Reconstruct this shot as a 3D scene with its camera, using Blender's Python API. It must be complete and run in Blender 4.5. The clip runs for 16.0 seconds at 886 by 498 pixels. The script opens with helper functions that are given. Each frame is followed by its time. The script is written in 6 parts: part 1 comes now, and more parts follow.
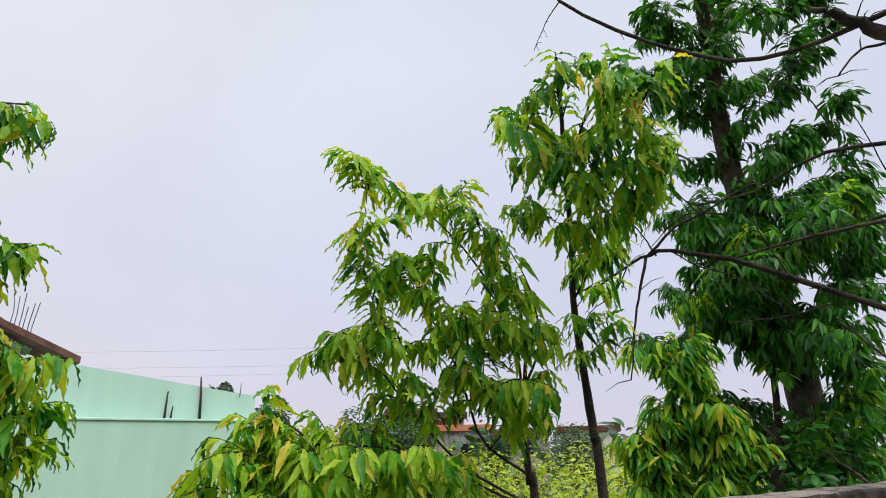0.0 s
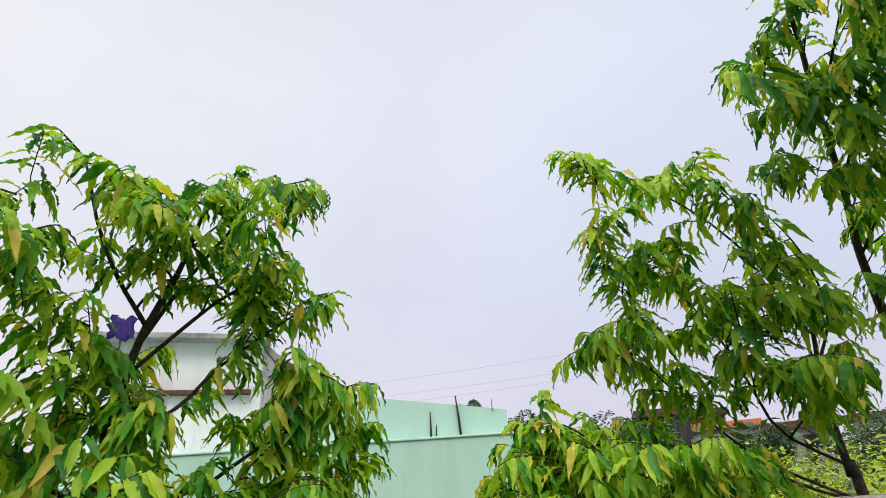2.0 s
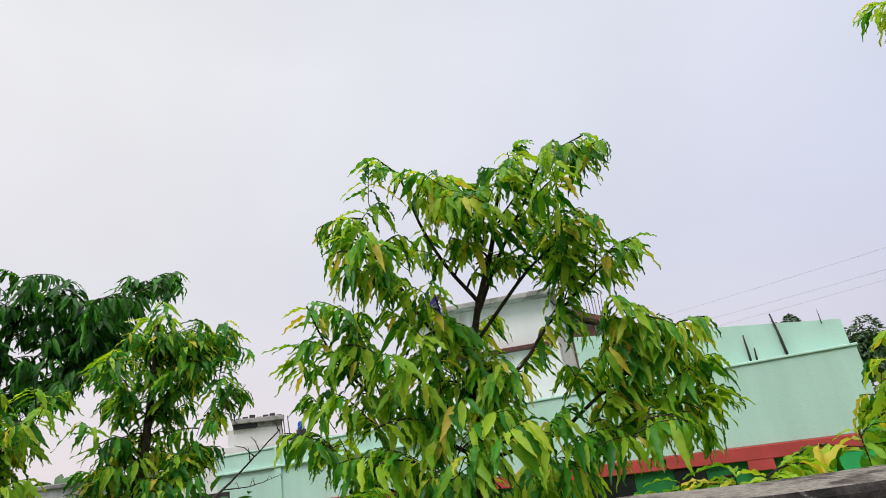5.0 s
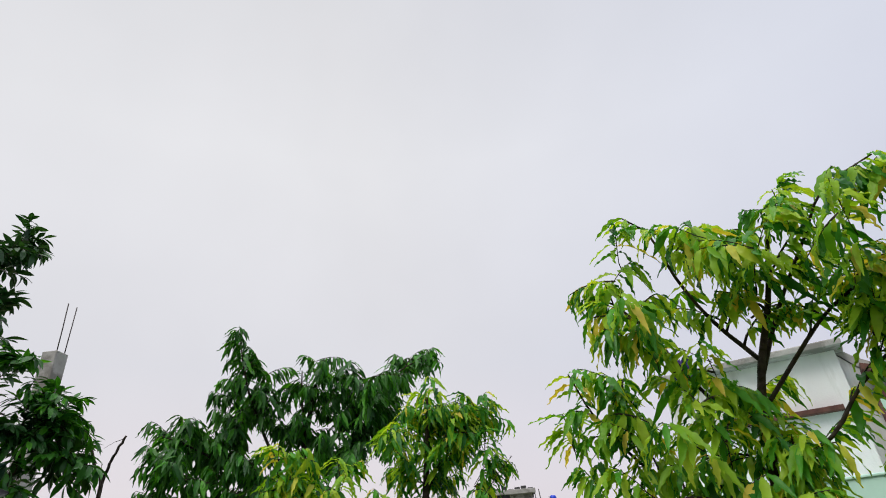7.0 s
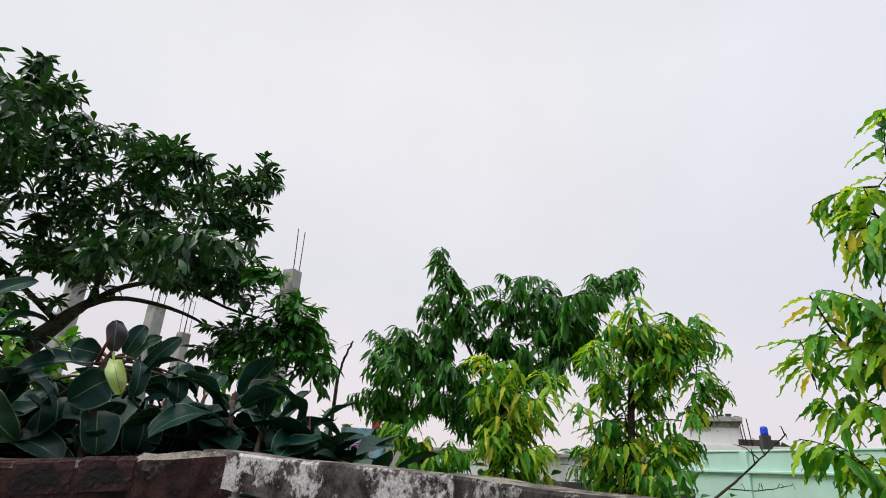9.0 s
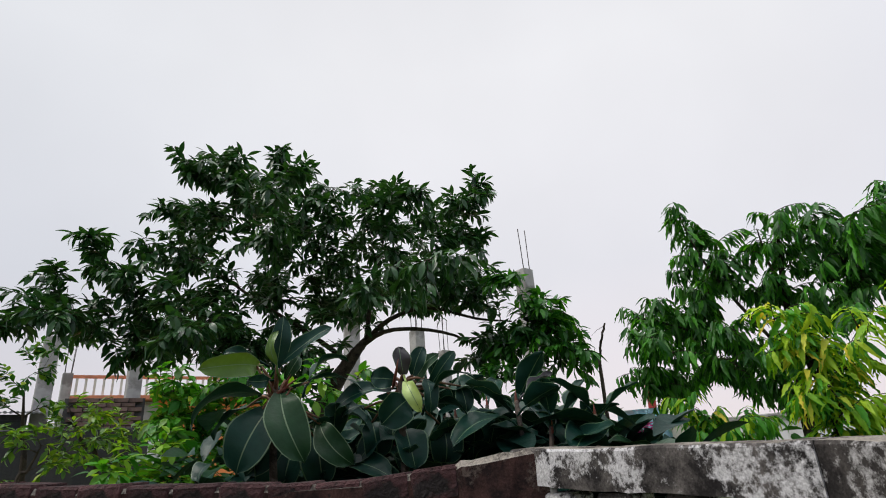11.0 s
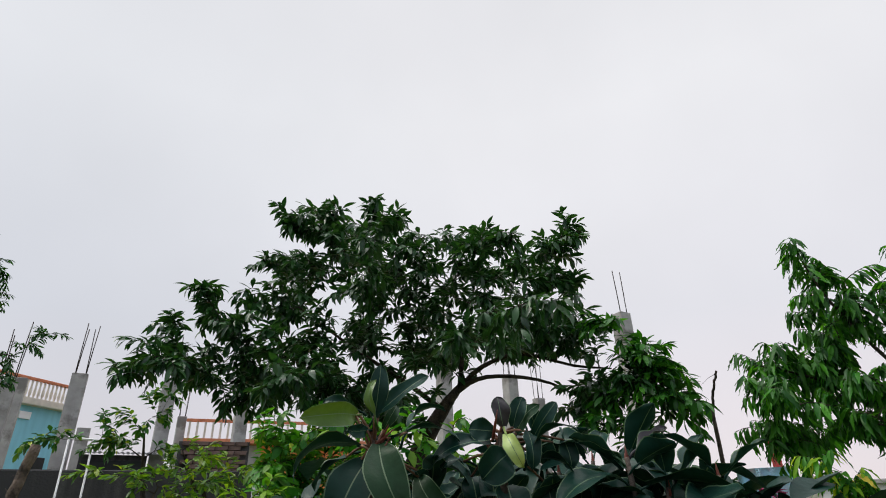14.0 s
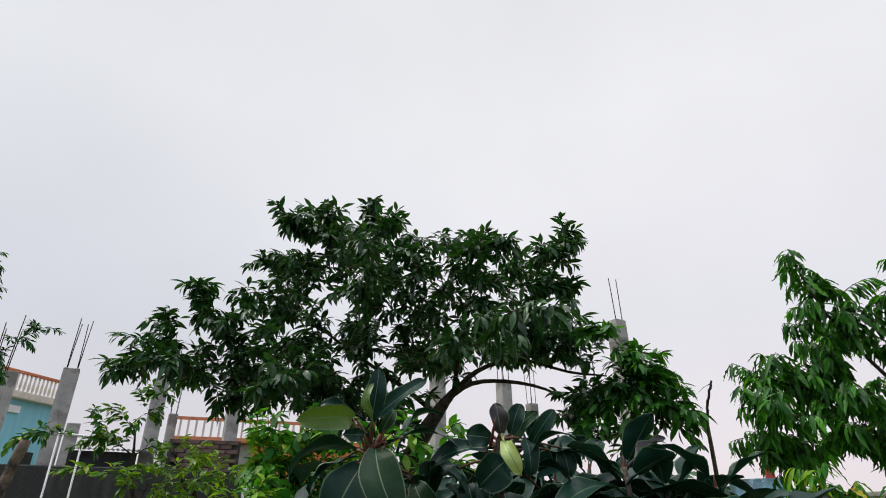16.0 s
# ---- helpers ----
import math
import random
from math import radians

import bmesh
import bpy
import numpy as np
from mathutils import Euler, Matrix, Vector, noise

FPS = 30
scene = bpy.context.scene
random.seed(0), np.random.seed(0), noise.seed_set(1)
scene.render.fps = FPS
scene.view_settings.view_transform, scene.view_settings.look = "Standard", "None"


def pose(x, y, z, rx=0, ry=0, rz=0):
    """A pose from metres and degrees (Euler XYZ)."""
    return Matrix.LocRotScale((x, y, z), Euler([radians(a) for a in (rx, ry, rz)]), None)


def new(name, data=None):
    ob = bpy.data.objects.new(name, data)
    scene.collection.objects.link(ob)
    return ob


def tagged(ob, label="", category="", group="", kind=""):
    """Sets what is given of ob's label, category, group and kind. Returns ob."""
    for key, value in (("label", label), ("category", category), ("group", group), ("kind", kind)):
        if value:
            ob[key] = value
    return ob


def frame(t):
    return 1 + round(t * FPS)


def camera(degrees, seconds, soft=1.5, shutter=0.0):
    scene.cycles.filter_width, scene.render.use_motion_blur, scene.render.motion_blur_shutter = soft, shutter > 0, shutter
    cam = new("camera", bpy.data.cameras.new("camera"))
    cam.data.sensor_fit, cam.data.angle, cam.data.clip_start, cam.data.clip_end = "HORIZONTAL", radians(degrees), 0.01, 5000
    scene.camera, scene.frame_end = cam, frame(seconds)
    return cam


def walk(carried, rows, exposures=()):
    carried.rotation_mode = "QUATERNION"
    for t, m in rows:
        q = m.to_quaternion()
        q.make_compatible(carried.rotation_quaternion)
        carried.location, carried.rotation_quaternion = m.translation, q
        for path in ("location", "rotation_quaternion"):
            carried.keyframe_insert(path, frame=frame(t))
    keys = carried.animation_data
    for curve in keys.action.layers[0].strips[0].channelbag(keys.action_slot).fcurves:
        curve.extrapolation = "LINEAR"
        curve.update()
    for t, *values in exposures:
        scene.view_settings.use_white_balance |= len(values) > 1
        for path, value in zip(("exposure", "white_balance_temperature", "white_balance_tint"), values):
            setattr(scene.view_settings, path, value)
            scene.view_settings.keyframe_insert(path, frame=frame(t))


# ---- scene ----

# ================= camera and walk =================
cam = camera(76.75, 16.0, soft=1.0)
ROWS = [
    (0.0, 0.018, -0.037, 2.406, 110.89, 1.01, 1.60),
    (0.5, -0.004, -0.050, 2.407, 109.28, 2.13, 6.87),
    (1.0, -0.026, -0.054, 2.404, 107.66, 3.22, 13.95),
    (1.5, -0.056, -0.056, 2.398, 108.60, 3.72, 19.80),
    (2.0, -0.079, -0.081, 2.384, 112.72, 3.69, 25.57),
    (2.5, -0.093, -0.096, 2.376, 113.89, 2.86, 31.15),
    (3.0, -0.105, -0.124, 2.371, 114.18, 2.54, 35.59),
    (3.2, -0.102, -0.140, 2.374, 114.43, 2.45, 37.27),
    (5.3, -0.137, -0.224, 2.399, 110.19, 9.15, 58.77),
    (5.5, -0.139, -0.233, 2.401, 111.08, 9.53, 61.60),
    (6.0, -0.151, -0.260, 2.404, 111.89, 8.55, 66.87),
    (6.5, -0.160, -0.273, 2.411, 113.10, 4.63, 69.15),
    (7.0, -0.148, -0.296, 2.402, 119.48, 3.94, 78.70),
    (7.5, -0.168, -0.313, 2.397, 113.77, 3.16, 87.11),
    (8.0, -0.193, -0.321, 2.403, 111.72, 2.24, 91.28),
    (8.5, -0.183, -0.338, 2.400, 111.32, -0.31, 93.82),
    (9.0, -0.182, -0.354, 2.398, 111.65, -2.87, 96.46),
    (9.5, -0.169, -0.369, 2.393, 111.57, -5.43, 99.05),
    (10.0, -0.174, -0.389, 2.394, 112.15, 0.35, 109.20),
    (10.2, -0.183, -0.396, 2.393, 111.73, 2.24, 113.23),
    (12.3, -0.235, -0.472, 2.404, 112.59, -0.07, 131.37),
    (12.5, -0.233, -0.468, 2.403, 112.78, -0.07, 132.96),
    (13.0, -0.229, -0.463, 2.404, 114.15, 2.50, 132.61),
    (13.5, -0.233, -0.469, 2.412, 115.95, 2.26, 133.58),
    (14.0, -0.231, -0.471, 2.415, 116.08, 1.69, 131.76),
    (14.5, -0.228, -0.484, 2.419, 121.86, -0.00, 130.19),
    (15.0, -0.224, -0.484, 2.419, 121.41, 0.44, 131.19),
    (15.5, -0.224, -0.485, 2.424, 118.87, 0.54, 131.64),
    (16.0, -0.226, -0.492, 2.425, 116.34, 0.63, 130.78),
]

walk(cam, [(t, pose(x, y, z, rx, ry, rz)) for t, x, y, z, rx, ry, rz in ROWS],
     exposures=((0.0, 0.0), (2.0, 0.05), (3.2, 0.05), (5.3, -0.05), (7.0, -0.11), (8.0, -0.04), (9.5, 0.0), (12.5, 0.0), (14.5, -0.03), (16.0, 0.0)))

# ================= world, sun =================
world = bpy.data.worlds.new("overcast")
scene.world = world
world.use_nodes = True
wn, wl = world.node_tree.nodes, world.node_tree.links
wn.clear()
w_out = wn.new("ShaderNodeOutputWorld")
w_bg = wn.new("ShaderNodeBackground")
w_sky = wn.new("ShaderNodeTexSky")
w_sky.sky_type = "NISHITA"
w_sky.sun_disc = False
w_sky.sun_elevation = radians(50)
w_sky.sun_rotation = radians(145)
w_tc = wn.new("ShaderNodeTexCoord")
w_sep = wn.new("ShaderNodeSeparateXYZ")
wl.new(w_tc.outputs["Generated"], w_sep.inputs[0])
w_ramp = wn.new("ShaderNodeValToRGB")
w_ramp.color_ramp.elements[0].position = 0.0
w_ramp.color_ramp.elements[0].color = (0.70, 0.63, 0.69, 1)
w_ramp.color_ramp.elements[1].position = 1.0
w_ramp.color_ramp.elements[1].color = (3.6, 3.6, 3.65, 1)
for pos, col in ((0.06, (0.72, 0.66, 0.72, 1)), (0.3, (0.70, 0.70, 0.775, 1)), (0.62, (0.765, 0.77, 0.83, 1)), (0.86, (0.70, 0.705, 0.765, 1))):
    el = w_ramp.color_ramp.elements.new(pos)
    el.color = col
wl.new(w_sep.outputs[2], w_ramp.inputs[0])
# soft cloud cover, bluer towards the north
w_noise = wn.new("ShaderNodeTexNoise")
w_noise.inputs["Scale"].default_value = 2.2
w_noise.inputs["Detail"].default_value = 4
wl.new(w_tc.outputs["Generated"], w_noise.inputs["Vector"])
w_mul = wn.new("ShaderNodeMapRange")
w_mul.inputs[1].default_value, w_mul.inputs[2].default_value = 0.3, 0.7
w_mul.inputs[3].default_value, w_mul.inputs[4].default_value = 0.96, 1.04
wl.new(w_noise.outputs["Fac"], w_mul.inputs[0])
w_north = wn.new("ShaderNodeMapRange")
w_north.inputs[1].default_value, w_north.inputs[2].default_value = -0.3, 1.0
w_dot = wn.new("ShaderNodeVectorMath")
w_dot.operation = "DOT_PRODUCT"
w_dot.inputs[1].default_value = (0.45, 0.89, 0.0)
wl.new(w_tc.outputs["Generated"], w_dot.inputs[0])
wl.new(w_dot.outputs["Value"], w_north.inputs[0])
w_tint = wn.new("ShaderNodeMix")
w_tint.data_type = "RGBA"
w_tint.inputs["A"].default_value = (1.095, 1.085, 1.035, 1)
w_tint.inputs["B"].default_value = (0.885, 0.935, 1.04, 1)
wl.new(w_north.outputs[0], w_tint.inputs["Factor"])
w_m1 = wn.new("ShaderNodeMix")
w_m1.data_type, w_m1.blend_type = "RGBA", "MULTIPLY"
w_m1.inputs["Factor"].default_value = 1
wl.new(w_ramp.outputs[0], w_m1.inputs["A"])
wl.new(w_tint.outputs["Result"], w_m1.inputs["B"])
w_dot2 = wn.new("ShaderNodeVectorMath")
w_dot2.operation = "DOT_PRODUCT"
w_dot2.inputs[1].default_value = (0.10, -0.995, 0.0)
wl.new(w_tc.outputs["Generated"], w_dot2.inputs[0])
w_south = wn.new("ShaderNodeMapRange")
w_south.inputs[1].default_value, w_south.inputs[2].default_value = 0.45, 0.95
wl.new(w_dot2.outputs["Value"], w_south.inputs[0])
w_m2 = wn.new("ShaderNodeMix")
w_m2.data_type, w_m2.blend_type = "RGBA", "MULTIPLY"
w_m2.inputs["B"].default_value = (0.845, 0.87, 0.885, 1)
wl.new(w_south.outputs[0], w_m2.inputs["Factor"])
wl.new(w_m1.outputs["Result"], w_m2.inputs["A"])
w_sc = wn.new("ShaderNodeVectorMath")
w_sc.operation = "SCALE"
wl.new(w_m2.outputs["Result"], w_sc.inputs[0])
wl.new(w_mul.outputs[0], w_sc.inputs["Scale"])
w_sk = wn.new("ShaderNodeVectorMath")
w_sk.operation = "SCALE"
w_sk.inputs["Scale"].default_value = 0.008
wl.new(w_sky.outputs[0], w_sk.inputs[0])
w_add = wn.new("ShaderNodeVectorMath")
wl.new(w_sc.outputs[0], w_add.inputs[0])
wl.new(w_sk.outputs[0], w_add.inputs[1])
wl.new(w_add.outputs[0], w_bg.inputs["Color"])
w_bg.inputs["Strength"].default_value = 1.0
wl.new(w_bg.outputs[0], w_out.inputs[0])

sun_data = bpy.data.lights.new("sun", "SUN")
sun_data.energy, sun_data.angle, sun_data.color = 1.9, radians(30), (1.0, 0.96, 0.88)
sun = new("sun", sun_data)
SUN_AZ, SUN_EL = 215.0, 50.0
sun_dir = Vector((-math.sin(radians(SUN_AZ)) * math.cos(radians(SUN_EL)), math.cos(radians(SUN_AZ)) * math.cos(radians(SUN_EL)), math.sin(radians(SUN_EL))))
sun.matrix_world = Matrix.Translation((0, 0, 30)) @ sun_dir.to_track_quat("Z", "Y").to_matrix().to_4x4()

# ================= materials =================


def mat(name, col, rough=0.8, metal=0.0, scale=6.0, vary=0.25, dark=None, patch=0.0, patch_scale=1.2, bump=0.3, bump_scale=40.0, spec=0.3, streak=False):
    """A painted, plastered or raw surface: base colour, fine grain, large stains and relief."""
    m = bpy.data.materials.new(name)
    m.use_nodes = True
    n, l = m.node_tree.nodes, m.node_tree.links
    b = n["Principled BSDF"]
    b.inputs["Roughness"].default_value, b.inputs["Metallic"].default_value = rough, metal
    b.inputs["Specular IOR Level"].default_value = spec
    tc = n.new("ShaderNodeTexCoord")
    mp = n.new("ShaderNodeMapping")
    l.new(tc.outputs["Object"], mp.inputs[0])
    if streak:
        mp.inputs["Scale"].default_value = (1, 1, 0.15 if streak is True else streak)
    n1 = n.new("ShaderNodeTexNoise")
    n1.inputs["Scale"].default_value, n1.inputs["Detail"].default_value = scale, 6
    l.new(mp.outputs[0], n1.inputs["Vector"])
    r1 = n.new("ShaderNodeMapRange")
    r1.inputs[1].default_value, r1.inputs[2].default_value = 0.3, 0.7
    r1.inputs[3].default_value, r1.inputs[4].default_value = 1 - vary, 1 + vary
    l.new(n1.outputs["Fac"], r1.inputs[0])
    oi = n.new("ShaderNodeObjectInfo")
    r2 = n.new("ShaderNodeMapRange")
    r2.inputs[3].default_value, r2.inputs[4].default_value = 1 - vary * 0.6, 1 + vary * 0.6
    l.new(oi.outputs["Random"], r2.inputs[0])
    mm = n.new("ShaderNodeMath")
    mm.operation = "MULTIPLY"
    l.new(r1.outputs[0], mm.inputs[0])
    l.new(r2.outputs[0], mm.inputs[1])
    sc = n.new("ShaderNodeVectorMath")
    sc.operation = "SCALE"
    sc.inputs[0].default_value = col[:3]
    l.new(mm.outputs[0], sc.inputs["Scale"])
    last = sc.outputs[0]
    if dark:
        n2 = n.new("ShaderNodeTexNoise")
        n2.inputs["Scale"].default_value, n2.inputs["Detail"].default_value, n2.inputs["Roughness"].default_value = patch_scale, 8, 0.65
        l.new(mp.outputs[0], n2.inputs["Vector"])
        r3 = n.new("ShaderNodeMapRange")
        r3.inputs[1].default_value, r3.inputs[2].default_value = 0.62 - patch * 0.3, 0.72 - patch * 0.3
        l.new(n2.outputs["Fac"], r3.inputs[0])
        mx = n.new("ShaderNodeMix")
        mx.data_type = "RGBA"
        mx.inputs["B"].default_value = (*dark, 1)
        l.new(r3.outputs[0], mx.inputs["Factor"])
        l.new(last, mx.inputs["A"])
        last = mx.outputs["Result"]
    l.new(last, b.inputs["Base Color"])
    if bump:
        n3 = n.new("ShaderNodeTexNoise")
        n3.inputs["Scale"].default_value, n3.inputs["Detail"].default_value = bump_scale, 5
        l.new(tc.outputs["Object"], n3.inputs["Vector"])
        bp = n.new("ShaderNodeBump")
        bp.inputs["Strength"].default_value, bp.inputs["Distance"].default_value = bump, 0.02
        l.new(n3.outputs["Fac"], bp.inputs["Height"])
        l.new(bp.outputs[0], b.inputs["Normal"])
    return m


def leaf_mat(name, c1, c2, rough=0.4, trans=0.35, spec=0.4, under=None, yellow=None):
    """A leaf: colour varied leaf by leaf, light passing through it, faint veins."""
    m = bpy.data.materials.new(name)
    m.use_nodes = True
    n, l = m.node_tree.nodes, m.node_tree.links
    out, b = n["Material Output"], n["Principled BSDF"]
    b.inputs["Roughness"].default_value = rough
    b.inputs["Specular IOR Level"].default_value = spec
    ge, oi = n.new("ShaderNodeNewGeometry"), n.new("ShaderNodeObjectInfo")
    ad = n.new("ShaderNodeMath")
    l.new(ge.outputs["Random Per Island"], ad.inputs[0])
    l.new(oi.outputs["Random"], ad.inputs[1])
    fr = n.new("ShaderNodeMath")
    fr.operation = "FRACT"
    l.new(ad.outputs[0], fr.inputs[0])
    rp = n.new("ShaderNodeValToRGB")
    rp.color_ramp.elements[0].color, rp.color_ramp.elements[1].color = (*c1, 1), (*c2, 1)
    if yellow:
        rp.color_ramp.elements[1].position = 0.86
        e = rp.color_ramp.elements.new(0.97)
        e.color = (*yellow, 1)
    l.new(fr.outputs[0], rp.inputs[0])
    tc = n.new("ShaderNodeTexCoord")
    nz = n.new("ShaderNodeTexNoise")
    nz.inputs["Scale"].default_value, nz.inputs["Detail"].default_value = 30, 4
    l.new(tc.outputs["Object"], nz.inputs["Vector"])
    mr = n.new("ShaderNodeMapRange")
    mr.inputs[3].default_value, mr.inputs[4].default_value = 0.75, 1.25
    l.new(nz.outputs["Fac"], mr.inputs[0])
    sc = n.new("ShaderNodeVectorMath")
    sc.operation = "SCALE"
    l.new(rp.outputs[0], sc.inputs[0])
    l.new(mr.outputs[0], sc.inputs["Scale"])
    l.new(sc.outputs[0], b.inputs["Base Color"])
    bp = n.new("ShaderNodeBump")
    bp.inputs["Strength"].default_value, bp.inputs["Distance"].default_value = 0.25, 0.01
    l.new(nz.outputs["Fac"], bp.inputs["Height"])
    l.new(bp.outputs[0], b.inputs["Normal"])
    tr = n.new("ShaderNodeBsdfTranslucent")
    hs = n.new("ShaderNodeVectorMath")
    hs.operation = "MULTIPLY"
    hs.inputs[1].default_value = (1.5, 1.35, 0.5)
    l.new(sc.outputs[0], hs.inputs[0])
    l.new(hs.outputs[0], tr.inputs["Color"])
    mx = n.new("ShaderNodeMixShader")
    mx.inputs[0].default_value = trans
    l.new(b.outputs[0], mx.inputs[1])
    l.new(tr.outputs[0], mx.inputs[2])
    l.new(mx.outputs[0], out.inputs[0])
    return m


def flaking(name, paint, grime, ground, share, bump=0.35):
    """Old wall paint: pale flakes over dark mould, with fine ragged edges, stained ground showing between."""
    m = bpy.data.materials.new(name)
    m.use_nodes = True
    n, l = m.node_tree.nodes, m.node_tree.links
    b = n["Principled BSDF"]
    b.inputs["Roughness"].default_value = 0.96
    b.inputs["Specular IOR Level"].default_value = 0.2
    tc = n.new("ShaderNodeTexCoord")

    def noise(scale, detail, rough):
        q = n.new("ShaderNodeTexNoise")
        q.inputs["Scale"].default_value, q.inputs["Detail"].default_value, q.inputs["Roughness"].default_value = scale, detail, rough
        l.new(tc.outputs["Object"], q.inputs["Vector"])
        return q.outputs["Fac"]

    def span(v, lo, hi, a=0.0, z=1.0):
        q = n.new("ShaderNodeMapRange")
        q.inputs[1].default_value, q.inputs[2].default_value, q.inputs[3].default_value, q.inputs[4].default_value = lo, hi, a, z
        l.new(v, q.inputs[0])
        return q.outputs[0]

    def blend(f, a, z):
        q = n.new("ShaderNodeMix")
        q.data_type = "RGBA"
        l.new(f, q.inputs["Factor"])
        for key, c in (("A", a), ("B", z)):
            if isinstance(c, tuple):
                q.inputs[key].default_value = (*c, 1)
            else:
                l.new(c, q.inputs[key])
        return q.outputs["Result"]

    coarse, fine, grit = noise(7.0, 10, 0.72), noise(60.0, 6, 0.7), noise(220.0, 3, 0.6)
    add = n.new("ShaderNodeMath")
    add.operation = "MULTIPLY_ADD"
    add.inputs[1].default_value = 0.45
    l.new(fine, add.inputs[0])
    l.new(coarse, add.inputs[2])
    base = blend(span(noise(16.0, 8, 0.7), 0.42, 0.62), grime, ground)
    col = blend(span(add.outputs[0], 0.80 - share, 0.88 - share), base, paint)
    sc = n.new("ShaderNodeVectorMath")
    sc.operation = "SCALE"
    l.new(col, sc.inputs[0])
    l.new(span(grit, 0.3, 0.7, 0.6, 1.35), sc.inputs["Scale"])
    l.new(sc.outputs[0], b.inputs["Base Color"])
    bp = n.new("ShaderNodeBump")
    bp.inputs["Strength"].default_value, bp.inputs["Distance"].default_value = bump, 0.008
    l.new(add.outputs[0], bp.inputs["Height"])
    l.new(bp.outputs[0], b.inputs["Normal"])
    return m


# young and mature greens, pushed apart to paint in lit tops and shaded undersides
M_YOUNG = leaf_mat("leaf_young", (0.13, 0.36, 0.018), (0.43, 0.62, 0.045), trans=0.45, spec=0.28, yellow=(0.68, 0.56, 0.08))
M_MATURE = leaf_mat("leaf_mature", (0.014, 0.115, 0.012), (0.09, 0.34, 0.024), trans=0.36, spec=0.28)
M_DARKLEAF = leaf_mat("leaf_dark", (0.010, 0.075, 0.012), (0.045, 0.18, 0.022), trans=0.25)
# dark green leaf, with the shade of a backlit crown put into its colour
M_DEEPSHADE = leaf_mat("leaf_deep_shade", (0.008, 0.060, 0.010), (0.045, 0.170, 0.018), trans=0.24, spec=0.25)
M_MANGO = leaf_mat("leaf_mango", (0.008, 0.046, 0.014), (0.034, 0.115, 0.026), rough=0.33, trans=0.2, spec=0.5)
M_BUSH = leaf_mat("leaf_bush", (0.07, 0.22, 0.015), (0.24, 0.44, 0.03), trans=0.40)
M_BUSHDARK = leaf_mat("leaf_shrub", (0.04, 0.13, 0.02), (0.14, 0.28, 0.03), trans=0.3, yellow=(0.4, 0.5, 0.05))
M_FIELD = leaf_mat("leaf_field", (0.26, 0.40, 0.03), (0.48, 0.58, 0.06), trans=0.35)
M_FAR = leaf_mat("leaf_far", (0.03, 0.08, 0.03), (0.07, 0.14, 0.05), trans=0.15)
M_RUBBER = leaf_mat("leaf_rubber", (0.005, 0.028, 0.021), (0.012, 0.046, 0.033), rough=0.36, trans=0.06, spec=0.17, yellow=(0.016, 0.050, 0.020))
M_RUBBERRIB = leaf_mat("leaf_rubber_rib", (0.07, 0.13, 0.07), (0.12, 0.19, 0.10), rough=0.4, trans=0.05)
M_RUBBERPALE = leaf_mat("leaf_rubber_pale", (0.35, 0.46, 0.14), (0.40, 0.52, 0.16), rough=0.35, trans=0.2)
M_RUBBERLIGHT = leaf_mat("leaf_rubber_light", (0.06, 0.13, 0.025), (0.09, 0.17, 0.03), rough=0.35, trans=0.15, spec=0.3)
M_RUBBERPLUM = leaf_mat("leaf_rubber_plum", (0.022, 0.020, 0.026), (0.034, 0.030, 0.036), rough=0.45, trans=0.08)
M_STALK = mat("leaf_stalk", (0.17, 0.085, 0.05), 0.5, vary=0.4, scale=30, bump=0.1)
M_SHEATH = mat("leaf_sheath", (0.16, 0.045, 0.03), 0.5, vary=0.3, bump=0.1)
M_BARK = mat("bark", (0.055, 0.042, 0.032), 0.9, vary=0.4, scale=14, dark=(0.02, 0.016, 0.014), patch=0.4, patch_scale=6, bump=0.8, bump_scale=60)
M_BARKBROWN = mat("bark_brown", (0.085, 0.064, 0.052), 0.9, vary=0.4, scale=10, dark=(0.03, 0.024, 0.02), patch=0.5, patch_scale=4, bump=0.9, bump_scale=30)
M_BARKGREY = mat("bark_grey", (0.16, 0.12, 0.095), 0.9, vary=0.4, scale=10, dark=(0.05, 0.04, 0.035), patch=0.5, patch_scale=4, bump=0.9, bump_scale=30)
M_GREEN = mat("mint_paint", (0.46, 0.69, 0.60), 0.85, vary=0.06, scale=3, dark=(0.37, 0.60, 0.50), patch=0.25, patch_scale=0.7, bump=0.15, streak=True)
M_GREENDARK = mat("green_paint", (0.02, 0.20, 0.05), 0.7, vary=0.12, bump=0.15)
M_RED = mat("red_paint", (0.42, 0.06, 0.055), 0.75, vary=0.12, scale=5, bump=0.15)
M_WHITE = mat("whitewash", (0.74, 0.73, 0.74), 0.9, vary=0.07, scale=2, dark=(0.5, 0.49, 0.47), patch=0.35, patch_scale=0.8, bump=0.2, streak=True)
M_CONCRETE = mat("concrete", (0.34, 0.33, 0.32), 0.92, vary=0.18, scale=5, dark=(0.2, 0.19, 0.18), patch=0.4, patch_scale=1.6, bump=0.4)
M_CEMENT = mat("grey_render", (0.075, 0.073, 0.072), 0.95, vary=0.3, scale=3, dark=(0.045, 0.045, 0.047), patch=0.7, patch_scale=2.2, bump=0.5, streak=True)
M_WEATHER = flaking("weathered_plaster", (0.46, 0.45, 0.46), (0.016, 0.014, 0.014), (0.10, 0.09, 0.085), 0.10)
M_STAINED = flaking("stained_plaster", (0.34, 0.33, 0.33), (0.016, 0.014, 0.014), (0.07, 0.062, 0.058), 0.0)
